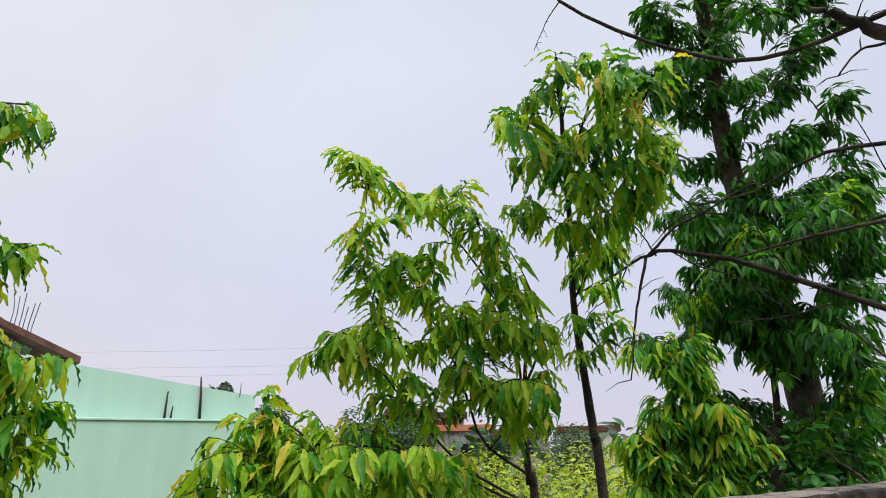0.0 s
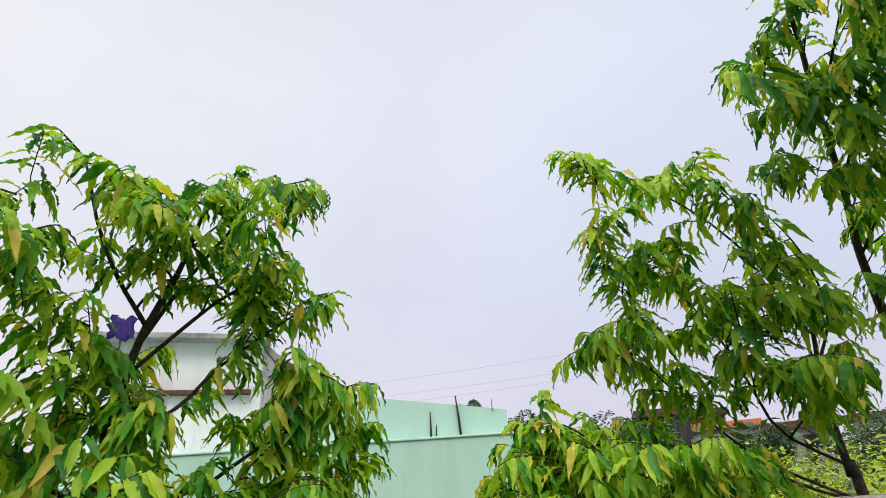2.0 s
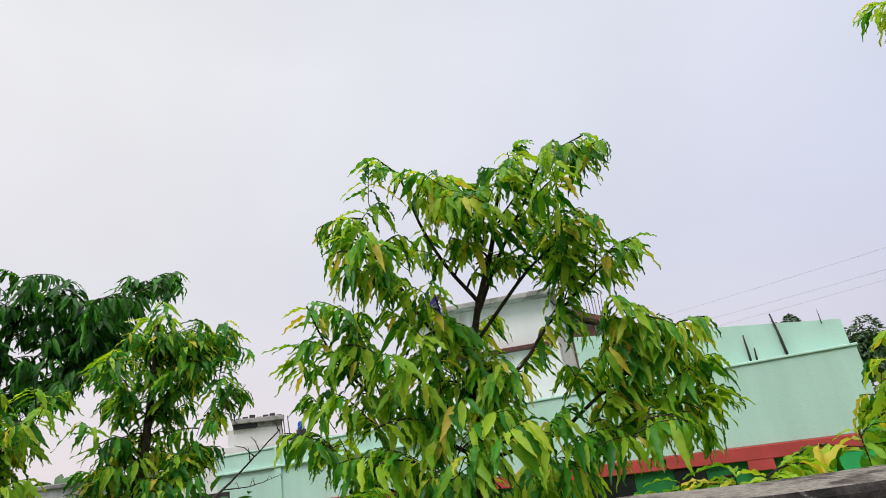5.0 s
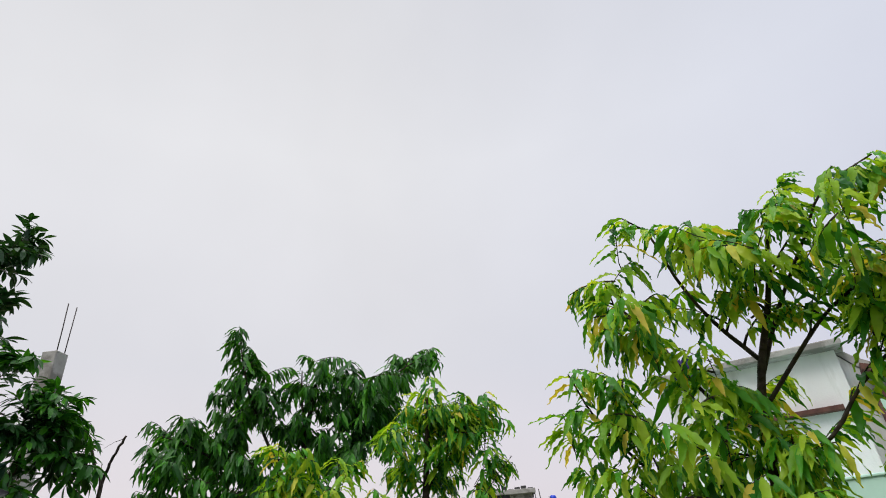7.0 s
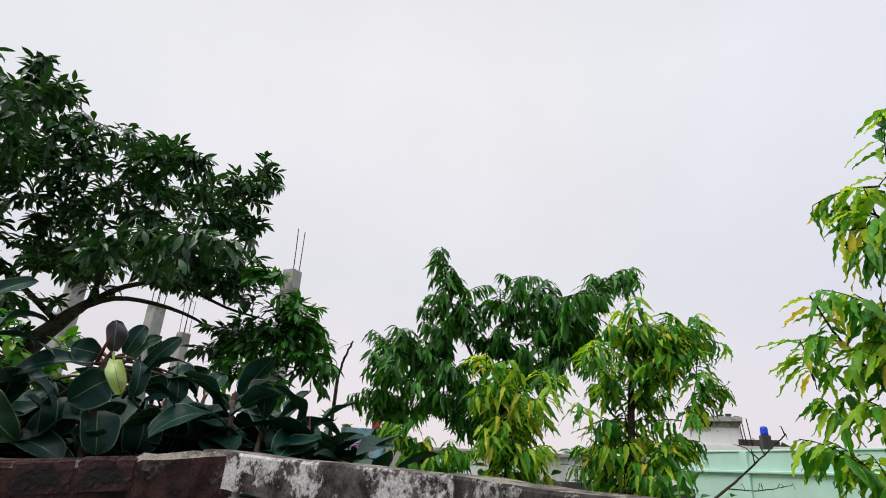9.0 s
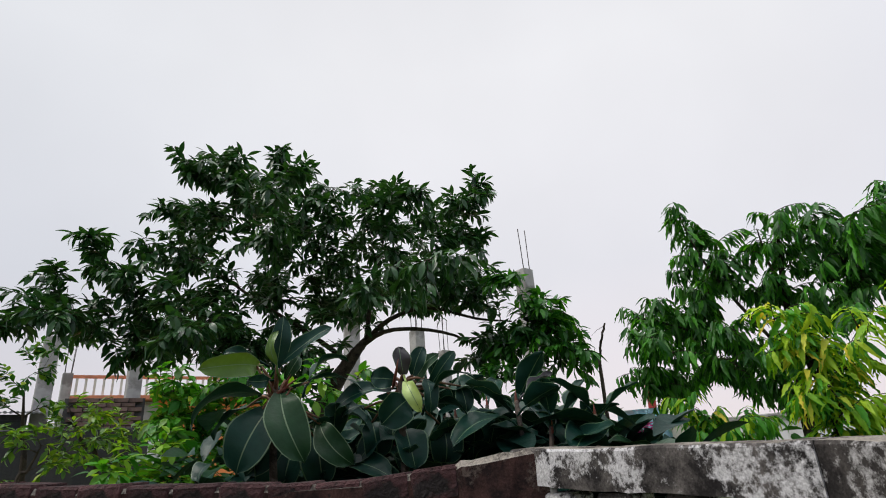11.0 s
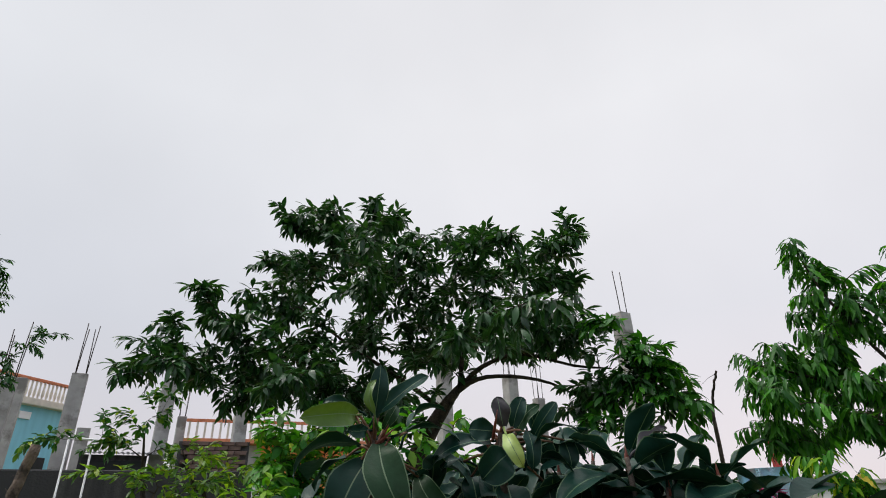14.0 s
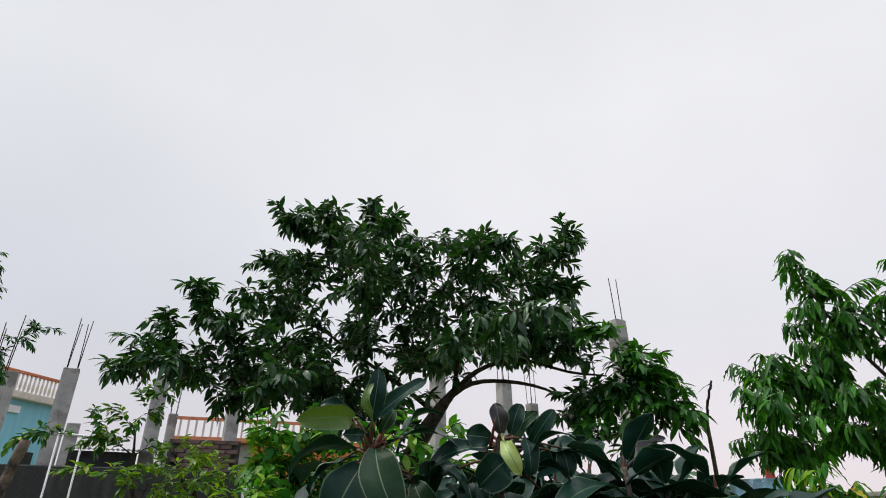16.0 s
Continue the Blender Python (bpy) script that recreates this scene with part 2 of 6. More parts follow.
M_MOSS = flaking("mossy_concrete", (0.10, 0.075, 0.064), (0.014, 0.009, 0.009), (0.06, 0.030, 0.026), 0.02)
M_COPING = flaking("coping_dust", (0.24, 0.215, 0.185), (0.05, 0.042, 0.036), (0.15, 0.13, 0.115), 0.12)
M_BRICK = mat("old_brick", (0.050, 0.022, 0.023), 0.95, vary=0.45, scale=22, dark=(0.016, 0.012, 0.012), patch=0.5, patch_scale=14.0, bump=0.8, bump_scale=90)
M_REDBRICK = mat("new_brick", (0.15, 0.10, 0.085), 0.9, vary=0.35, scale=8, bump=0.4)
M_STEEL = mat("rusty_bar", (0.06, 0.05, 0.048), 0.7, metal=0.4, vary=0.3, bump=0.2)
M_PIPE = mat("white_pipe", (0.70, 0.70, 0.71), 0.5, vary=0.1, bump=0.05)
M_TIN = mat("corrugated_tin", (0.42, 0.42, 0.44), 0.55, metal=0.5, vary=0.15, bump=0.1)
M_BLUEWALL = mat("sky_blue_paint", (0.22, 0.50, 0.60), 0.85, vary=0.08, dark=(0.18, 0.42, 0.52), patch=0.3, bump=0.15, streak=True)
M_CREAM = mat("cream_paint", (0.62, 0.57, 0.50), 0.85, vary=0.1, bump=0.15)
M_TERRA = mat("terracotta_paint", (0.55, 0.20, 0.11), 0.85, vary=0.15, bump=0.15)
M_ORANGE = mat("orange_paint", (0.78, 0.26, 0.09), 0.8, vary=0.1, bump=0.15)
M_BROWN = mat("brown_slab", (0.12, 0.055, 0.045), 0.9, vary=0.3, bump=0.3)
M_BLUEPLASTIC = mat("blue_plastic", (0.01, 0.05, 0.55), 0.4, vary=0.08, bump=0.05)
M_CYAN = mat("blue_tarp", (0.46, 0.74, 0.88), 0.6, vary=0.2, scale=9, dark=(0.66, 0.76, 0.82), patch=0.4, patch_scale=6, bump=0.2)
M_PINK = mat("pink_petal", (0.72, 0.10, 0.36), 0.6, vary=0.2, bump=0.1)
M_PURPLE = mat("purple_cloth", (0.13, 0.075, 0.36), 0.8, vary=0.25, bump=0.2)
M_GLASSDARK = mat("dark_opening", (0.012, 0.014, 0.014), 0.35, vary=0.2, bump=0.0)
M_SOIL = mat("ground_earth", (0.16, 0.17, 0.07), 0.97, vary=0.4, scale=0.8, dark=(0.10, 0.14, 0.03), patch=0.6, patch_scale=0.2, bump=0.6, bump_scale=8)
M_FLOOR = mat("terrace_floor", (0.26, 0.25, 0.24), 0.95, vary=0.25, scale=4, dark=(0.12, 0.115, 0.11), patch=0.5, patch_scale=2, bump=0.4)
M_WIRE = mat("cable", (0.40, 0.40, 0.42), 0.6, vary=0.1, bump=0.0)

# ================= mesh helpers =================
HUB = Vector((-0.15, -0.25, 2.4))  # the middle of the terrace


def link(name, bm, mats, parent=None, smooth=False):
    me = bpy.data.meshes.new(name)
    bm.to_mesh(me)
    bm.free()
    for m in (mats if isinstance(mats, (list, tuple)) else [mats]):
        me.materials.append(m)
    if smooth:
        for p in me.polygons:
            p.use_smooth = True
    ob = new(name, me)
    if parent:
        ob.parent = parent
    return ob


def part(name, bm, material, parent, label="", smooth=False):
    ob = link(name, bm, material, parent, smooth)
    if label:
        ob["label"] = label
    return ob


def thing(name, label, category, group="", kind="", at=(0, 0, 0)):
    ob = new(name)
    ob.empty_display_size = 0.1
    ob.location = at
    return tagged(ob, label, category, group, kind)


def box(bm, m, sx, sy, sz, bevel=0.0):
    """A box of that size, standing on the pose m, centred in plan."""
    r = bmesh.ops.create_cube(bm, size=1.0, matrix=m @ Matrix.Translation((0, 0, sz / 2)) @ Matrix.Diagonal((sx, sy, sz, 1)))
    if bevel:
        es = list({e for v in r["verts"] for e in v.link_edges})
        bmesh.ops.bevel(bm, geom=es, offset=bevel, segments=1, affect="EDGES")


def boxed(m, sx, sy, sz, bevel=0.0):
    bm = bmesh.new()
    box(bm, m, sx, sy, sz, bevel)
    return bm


def tube(bm, pts, radii, sides=7, rng=None, knobs=0.0):
    """A tapering limb through points."""
    rings = []
    ref = Vector((0.31, 0.17, 0.93))
    for i, p in enumerate(pts):
        a, b = pts[max(i - 1, 0)], pts[min(i + 1, len(pts) - 1)]
        d = (Vector(b) - Vector(a)).normalized()
        u = d.cross(ref)
        if u.length < 0.05:
            u = d.cross(Vector((1, 0, 0)))
        u.normalize()
        v = d.cross(u)
        ring = []
        for k in range(sides):
            r = radii[i] * (1 + (rng.uniform(-knobs, knobs) if rng else 0))
            an = 2 * math.pi * k / sides
            ring.append(bm.verts.new(Vector(p) + (u * math.cos(an) + v * math.sin(an)) * r))
        rings.append(ring)
    for r0, r1 in zip(rings, rings[1:]):
        for k in range(sides):
            f = bm.faces.new((r0[k], r0[(k + 1) % sides], r1[(k + 1) % sides], r1[k]))
            f.smooth = True
    bm.faces.new(rings[0][::-1])
    bm.faces.new(rings[-1])


def curve_pts(pts, n):
    """n + 1 points on a smooth line through pts."""
    P = [Vector(p) for p in pts]
    P = [P[0] * 2 - P[1]] + P + [P[-1] * 2 - P[-2]]
    out, m = [], len(P) - 3
    for i in range(n + 1):
        s = i / n * m
        k = min(int(s), m - 1)
        t = s - k
        a, b, c, d = P[k:k + 4]
        out.append(0.5 * ((2 * b) + (c - a) * t + (2 * a - 5 * b + 4 * c - d) * t * t + (3 * b - a - 3 * c + d) * t ** 3))
    return out


def leaf_shape(length, width, droop, wave=0.0, fold=0.25, seg=8, twist=0.0, shape=0.42, phase=0.0, snap=3.2):
    """Vertices and faces of one leaf along +y, drooping towards -z, with a fold along its midrib and wavy margins."""
    vs, fs = [], []
    y = z = 0.0
    for i in range(seg + 1):
        u = i / seg
        ang = droop * (1 - math.exp(-snap * u)) / (1 - math.exp(-snap))
        if i:
            y += math.cos(ang) * length / seg
            z -= math.sin(ang) * length / seg
        w = width * 0.5 * max(0.0, (u / shape) ** 0.75 if u < shape else math.cos((u - shape) / (1 - shape) * math.pi / 2) ** 0.9)
        w = max(w, 0.0015)
        wob = wave * width * math.sin(u * 24 + phase)
        wob2 = wave * width * math.sin(u * 22 + phase + 1.6)
        tx = twist * u
        for sx, wb in ((-1, wob), (0, 0), (1, wob2)):
            x0, z0 = sx * w, abs(sx) * w * fold + (wb if sx else 0)
            vs.append(Vector((x0 * math.cos(tx) - z0 * math.sin(tx), y + z0 * math.sin(ang), z + x0 * math.sin(tx) + z0 * math.cos(ang))))
    for i in range(seg):
        a = i * 3
        fs += [(a, a + 1, a + 4, a + 3), (a + 1, a + 2, a + 5, a + 4)]
    return vs, fs


def mesh_of(name, vs, fs, material):
    me = bpy.data.meshes.new(name)
    me.from_pydata([tuple(v) for v in vs], [], fs)
    me.materials.append(material)
    for p in me.polygons:
        p.use_smooth = True
    return me


def facing(direction, up=(0, 0, 1), roll=0.0):
    """A turn that carries +y along direction and +z as near to up as may be."""
    d = Vector(direction).normalized()
    x = d.cross(Vector(up))
    if x.length < 0.02:
        x = d.cross(Vector((1, 0, 0.1)))
    x.normalize()
    z = x.cross(d)
    return Matrix((x, d, z)).transposed().to_4x4() @ Matrix.Rotation(roll, 4, "Y")


def shoot(rng, q, d, length, n, spread, sag, rise, small=0.75, ranked=False):
    """A shoot from q along d: the points of its axis and the poses of the leaves that hang from it, alternating round it."""
    d = Vector(d).normalized()
    axis = [q + d * (length * t) - Vector((0, 0, sag * length * t * t)) for t in (0, 0.25, 0.5, 0.75, 1.0)]
    out = []
    an = rng.uniform(0, 6.28)
    for k in range(n):
        t = 0.12 + 0.88 * (k + 0.5) / n
        i = min(int(t * 4), 3)
        p = axis[i].lerp(axis[i + 1], t * 4 - i)
        dd = (axis[i + 1] - axis[i]).normalized()
        u = dd.cross(Vector((0.05, 0.03, 1)))
        u = u.normalized() if u.length > 0.05 else Vector((1, 0, 0))
        v = u.cross(dd)
        an = (k % 2) * math.pi + rng.gauss(0, 0.45) if ranked else an + 2.4 + rng.uniform(-0.35, 0.35)
        side = u * math.cos(an) + v * (math.sin(an) * 0.55)
        f = dd * (0.35 + 0.5 * t) + side * spread + Vector((0, 0, rise + rng.uniform(-0.2, 0.2)))
        if ranked:
            f = dd * (0.4 + 0.5 * t) + side * 0.7 + Vector((0, 0, rng.uniform(-0.3, 0.3)))
        sc = rng.uniform(0.72, 1.08) * (1 if t < 0.75 else 1 - (1 - small) * (t - 0.75) * 4)
        out.append(Matrix.Translation(p) @ facing(f, roll=rng.uniform(-0.6, 0.6)) @ Matrix.Scale(sc, 4))
    return axis, out


def joined_leaves(name, shapes, poses_, mats, parent, label=""):
    """All leaves of a crown in one mesh; poses_ hold (pose, shape number, material number)."""
    vs, fs, mi, off = [], [], [], 0
    arrs = [(np.array([tuple(v) for v in s[0]]), s[1]) for s in shapes]
    for m, k, q in poses_:
        a, f = arrs[k]
        mm = np.array(m)
        vs.append(a @ mm[:3, :3].T + mm[:3, 3])
        fs += [tuple(i + off for i in g) for g in f]
        mi += [q] * len(f)
        off += len(a)
    me = bpy.data.meshes.new(name)
    me.from_pydata(np.concatenate(vs).tolist(), [], fs)
    for m in mats:
        me.materials.append(m)
    me.polygons.foreach_set("material_index", mi)
    me.polygons.foreach_set("use_smooth", [True] * len(fs))
    ob = new(name, me)
    ob.parent = parent
    if label:
        ob["label"] = label
    return ob


ASHOKA = [leaf_shape(0.112 + 0.022 * (i % 3), 0.025 + 0.004 * (i % 2), 1.3 + 0.14 * (i % 4), wave=0.17, fold=0.36, seg=11, twist=(-0.5, 0.3, 0.6, -0.2, 0.1, -0.7)[i], phase=i * 1.3, snap=3.4 + i % 3, shape=0.36) for i in range(6)]
MIDASHOKA = [leaf_shape(0.155 + 0.02 * (i % 3), 0.037, 1.3 + 0.14 * (i % 4), wave=0.12, fold=0.38, seg=8, twist=(-0.5, 0.3, 0.6, -0.2)[i], phase=i * 1.3, snap=5.0) for i in range(4)]
SMALLASHOKA = [leaf_shape(0.165 + 0.015 * (i % 3), 0.038, 1.2 + 0.18 * (i % 3), wave=0.08, fold=0.4, seg=6, twist=(-0.4, 0.3, 0.5, -0.2)[i], phase=i * 1.7, snap=4.5) for i in range(4)]
MANGO = [leaf_shape(0.14 + 0.018 * (i % 3), 0.053, 0.4 + 0.25 * i, wave=0.02, fold=0.3, seg=5, twist=(-0.3, 0.2, 0.4, 0.0)[i], shape=0.45) for i in range(4)]
BROAD = [leaf_shape(0.11, 0.05, 0.6 + 0.2 * i, fold=0.25, seg=4, twist=0.2 * i, shape=0.45) for i in range(3)]
FINE = [leaf_shape(0.085, 0.024, 0.6 + 0.3 * i, fold=0.25, seg=4, twist=0.2 * i, shape=0.45) for i in range(3)]
CLUMP = [leaf_shape(0.30, 0.16, 0.6 + 0.25 * i, fold=0.3, seg=3, twist=0.3 * i, shape=0.5) for i in range(3)]


def tree(name, label, trunk, trunk_r, tips, leaves, mats, seed, shoots=4, per=13, limb_r=0.012, spread=0.75, young=0.35, singles=0, bark=None,
         length=0.28, sag=0.35, base_z=0.0, category="tree", rise=0.15, group="", lift=0.1, inset=0.05, first=0.3, wild=0.9, fill=0, front=0.45, mains=(), steep=0.7, ranked=False, main_r=0.42):
    """A tree: a tapered trunk rising from the ground, limbs that branch off one another to the given tips, and leafy shoots along the limbs."""
    rng = random.Random(seed)
    T = [Vector(p) for p in trunk]
    foot = Vector((T[0].x + (T[0].x - T[1].x) * 0.6, T[0].y + (T[0].y - T[1].y) * 0.6, base_z))
    root = thing(name, label, category, group=group, at=foot)
    inv = -foot
    line = curve_pts([foot] + T, 8 + 4 * len(T))
    n = len(line)
    radii = [trunk_r * (1.25 - 1.0 * (i / (n - 1)) ** 0.9) for i in range(n)]
    bm = bmesh.new()
    tube(bm, [p + inv for p in line], radii, 10, rng, 0.09)
    bark = bark or M_BARK
    part("trunk", bm, bark, root, smooth=True)
    nodes = [(p, r) for p, r in zip(line, radii) if p.z >= T[0].z - 0.35]
    trunk_nodes = list(nodes)
    poses_ = []
    tips = [Vector(t) for t in tips]
    for run in mains:
        start = Vector(run[0])
        run = [min(trunk_nodes, key=lambda q: (q[0] - start).length)[0]] + list(run[1:])
        pts = curve_pts(run, 12)
        rr = [trunk_r * main_r * (1 - 0.72 * i / 12) for i in range(13)]
        bm = bmesh.new()
        tube(bm, [p + inv for p in pts], rr, 8, rng, 0.08)
        nodes += list(zip(pts, rr))
        # short leafy side shoots and leaves on its outer part
        for k in range(5, 12 if ranked else 5):
            d = (pts[k + 1] - pts[k]).normalized()
            if k >= 9:
                poses_ += shoot(rng, pts[k], d + Vector((0, 0, 0.1)), (pts[k + 1] - pts[k]).length * 1.2, max(3, round(per * (pts[k + 1] - pts[k]).length / length)), spread, 0.1, rise, ranked=True)[1]
            for side in range(k % 2 if k < 10 else 0):
                ax, ps = shoot(rng, pts[k], d * 0.5 + Vector((rng.gauss(0, 0.8), rng.gauss(0, 0.8), rng.uniform(0.0, 0.7))), length * rng.uniform(0.4, 0.7), max(5, round(per * 0.5)), spread, sag, rise, ranked=True)
                tube(bm, [p + inv for p in ax], [0.0034, 0.003, 0.0026, 0.002, 0.0014], 4)
                poses_ += ps
        part("limb", bm, bark, root, smooth=True)
    # the crown's depth: more limbs between neighbours, set nearer or farther
    inner = []
    mid_ = sum(tips, Vector()) / len(tips)
    wide = math.sqrt(sum(((t - mid_).xy.length) ** 2 for t in tips) / len(tips))
    for k in range(fill):
        q = rng.choice(tips)
        near = sorted(tips, key=lambda t: (t - q).length)[1:9]
        n1, n2 = rng.sample(near, 2)
        q = q.lerp(n1, rng.random()).lerp(n2, rng.random() * 0.6) - Vector((0, 0, 0.03))
        push = rng.gauss(0.1, 0.75) * wide
        if push < 0:
            push *= front
        far = (q - HUB).length
        inner.append(HUB + (q - HUB) * (1 + max(-0.3, push / far)))
    order = sorted(tips + inner, key=lambda t: min((p - t).length for p, r in trunk_nodes))
    for tip in order:
        def cost(node):
            p, r = node
            L = (tip - p).length
            short = max(0.0, 0.8 * length - L) * 4 if ranked else 0.0
            return L + short + max(0.0, p.z - tip.z + steep * (tip - p).xy.length) * 1.6
        s, r0 = min(nodes, key=cost)
        top = tip - Vector((0, 0, inset))
        L = max((top - s).length, 0.05)
        side = Vector((rng.uniform(-1, 1), rng.uniform(-1, 1), 0)) * L * 0.12
        mid = s.lerp(top, 0.5) + Vector((0, 0, L * lift * rng.uniform(-0.6, 1.2))) + side
        limb = curve_pts([s, mid, top], 8)
        ra = min(r0 * 0.75, limb_r * (0.55 + 0.5 * L))
        rr = [max(ra * (1 - 0.8 * i / 8), 0.002) for i in range(9)]
        nodes += list(zip(limb[1:7], rr[1:7]))
        out = (limb[8] - limb[6]).normalized()
        back = min(length, L * 0.8)
        j0 = max([i for i in range(8) if (limb[i] - limb[8]).length > back] or [1])
        way = limb[8] - limb[j0]
        reach = way.length
        if ranked:
            way = way.normalized() + Vector((0, 0, 0.20))
            reach *= 0.92
        ax, ps = shoot(rng, limb[j0], way, reach, max(6, round(per * reach / length)), spread, 0.30 if ranked else 0.0, rise, ranked=ranked)
        poses_ += ps
        stem = limb[:j0] + ax
        bm = bmesh.new()
        tube(bm, [p + inv for p in stem], [max(ra * (1 - 0.85 * i / (len(stem) - 1)), 0.0016) for i in range(len(stem))], 6, rng, 0.08)
        k = round(shoots * min(1.6, max(0.34, (L - 0.5 * length) / 0.25))) if ranked else max(1, round(shoots * min(1.6, L / 0.5))) if shoots else 0
        for j in range(k):
            u = first * (0.3 if ranked else 1) + ((0.6 if ranked else 0.93) - first) * (j + rng.random() * 0.9) / k
            i = min(int(u * 8), 7)
            q = limb[i].lerp(limb[i + 1], u * 8 - i)
            d = out * 0.5 + Vector((rng.gauss(0, 1), rng.gauss(0, 1), rng.gauss(0.1, 0.55))) * wild
            if ranked:
                d.z += 0.55
            ll = length * (rng.uniform(0.45, 0.85) if ranked else rng.uniform(0.6, 1.05))
            ax, ps = shoot(rng, q, d, ll, max(5, round(per * ll / length)), spread, sag, rise, ranked=ranked)
            tube(bm, [p + inv for p in ax], [0.0036, 0.0032, 0.0028, 0.0022, 0.0014], 4)
            poses_ += ps
        part("limb", bm, bark, root, smooth=True)
    rng.shuffle(poses_)
    single = [mesh_of("leaf", v, f, mats[q]) for q in (0, 1) for v, f in leaves] if singles else []
    rest = []
    for i, m in enumerate(poses_):
        q = 0 if rng.random() < young else 1
        k = rng.randrange(len(leaves))
        m = Matrix.Translation(inv) @ m
        if i < singles:
            ob = new("leaf", single[q * len(leaves) + k])
            ob.parent = root
            ob.matrix_basis = m
        else:
            rest.append((m, k, q))
    if rest:
        c = joined_leaves("crown", leaves, rest, mats, root)
        c["kind"] = "stuff"
    return root


def polar(az, d, z=0.0):
    """A place by bearing (degrees, anticlockwise from north), distance and height."""
    return Vector((HUB.x - math.sin(radians(az)) * d, HUB.y + math.cos(radians(az)) * d, z))


def height(el, d):
    return HUB.z + math.tan(radians(el)) * d


# ================= ground, terrace, near wall =================
def ground():
    bm = bmesh.new()
    rng = random.Random(3)
    rings = [0, 3, 6, 10, 16, 25, 40, 70, 120, 250, 600, 1500, 3500]
    prev = None
    seg = 48
    for r in rings:
        if r == 0:
            ring = [bm.verts.new((0, 0, -0.02))] * seg
        else:
            ring = [bm.verts.new((math.cos(2 * math.pi * k / seg) * r, math.sin(2 * math.pi * k / seg) * r, rng.uniform(-0.06, 0.06) if 3 < r < 200 else 0)) for k in range(seg)]
        if prev:
            for k in range(seg):
                q = [prev[k], ring[k], ring[(k + 1) % seg], prev[(k + 1) % seg]]
                u = list(dict.fromkeys(q))
                bm.faces.new(u)
        prev = ring
    ob = link("ground", bm, M_SOIL, smooth=True)
    tagged(ob, "rough earth with patches of grass around the houses", "ground", kind="stuff")
    ob["kind"] = "structure"


ground()
WALL = [Vector((2.6, 2.80, 2.34)), Vector((-1.25, -0.40, 2.398)), Vector((-1.571, -1.013, 2.418)), Vector((0.04, -4.07, 2.50))]
FLOOR_Z = 0.95


def profile(table, u):
    """A height read from pairs of place and height."""
    for (u0, z0), (u1, z1) in zip(table, table[1:]):
        if u <= u1:
            t = (u - u0) / (u1 - u0)
            return z0 + (z1 - z0) * t * t * (3 - 2 * t)
    return table[-1][1]


def wall_run(name, label, a, b, thick, mats, seed, steps, tops, under=0.0):
    """A stretch of wall with a worn, uneven top; a and b mark the outer top edge."""
    rng = random.Random(seed)
    d = Vector((b.x - a.x, b.y - a.y, 0))
    L = d.length
    d.normalize()
    inn = Vector((d.y, -d.x, 0))
    if (HUB - a).dot(inn) < 0:
        inn = -inn
    bm = bmesh.new()
    rows = []
    for i in range(steps + 1):
        u = i / steps
        p = a.lerp(b, u)
        wob = rng.uniform(-0.0015, 0.0015)
        top = profile(tops, u) + wob
        w = rng.uniform(-0.004, 0.004)
        pr = [(0.0, 0.0), (0.0, top - 0.004), (0.004, top), (thick * 0.5, top + rng.uniform(0.0, 0.002)), (thick - 0.004, top - 0.001), (thick + w * 0.4, top - 0.006), (thick + w * 0.5, top - 0.05), (thick, top - 0.30), (thick, FLOOR_Z - 0.2), (thick, 0.0)]
        if under:
            pr = [(0.0, top - under)] + pr[1:6] + [(thick + w * 0.5, top - under * 0.6), (thick, top - under)]
        rows.append([bm.verts.new(Vector((p.x, p.y, 0)) + inn * x + Vector((0, 0, z))) for x, z in pr])
    for r0, r1 in zip(rows, rows[1:]):
        for k in range(len(r0) - 1):
            f = bm.faces.new((r0[k], r0[k + 1], r1[k + 1], r1[k]))
            f.material_index = 1 if 1 <= k <= 3 else 0
    bm.faces.new(rows[0])
    bm.faces.new(rows[-1][::-1])
    bmesh.ops.recalc_face_normals(bm, faces=bm.faces)
    ob = link(name, bm, mats)
    return tagged(ob, label, "wall", kind="structure")


wall_run("wall_north", "weathered plastered parapet wall with a dusty worn top", WALL[0], WALL[1], 0.09, [M_STAINED, M_COPING], 1, 110, [(0, 2.335), (0.55, 2.341), (0.7, 2.345), (0.79, 2.338), (0.88, 2.366), (0.94, 2.382), (1.0, 2.393)])
wall_run("wall_west", "whitewashed parapet wall with black stains", WALL[1], WALL[2], 0.10, [M_WEATHER, M_COPING], 5, 24, [(0, 2.393), (0.4, 2.402), (1.0, 2.417)], under=0.078)


def open_work():
    """Short posts and a low wall that carry the beam of the west parapet."""
    a, b = WALL[2], WALL[1]
    run = Vector((b.x - a.x, b.y - a.y, 0))
    rot = Matrix.Rotation(math.atan2(run.y, run.x), 4, "Z")
    inn = Vector((run.y, -run.x, 0)).normalized()
    host = bpy.data.objects["wall_west"]
    at_ = Matrix.Translation(Vector((a.x, a.y, 0)) + inn * 0.05) @ rot
    part("low_wall", boxed(at_ @ Matrix.Translation((run.length / 2, 0, 0)), run.length, 0.09, 2.02), M_WEATHER, host, "whitewashed wall below the openings")
    for k in range(4):
        bm = bmesh.new()
        x = 0.125 + 0.165 * k
        for w, z, h in ((0.085, 2.022, 0.05), (0.06, 2.07, 0.20), (0.085, 2.268, 0.055)):
            box(bm, at_ @ Matrix.Translation((x, 0, z)), w, 0.075, h, 0.006)
        part("post", bm, M_WEATHER, host, "short whitewashed post")


open_work()

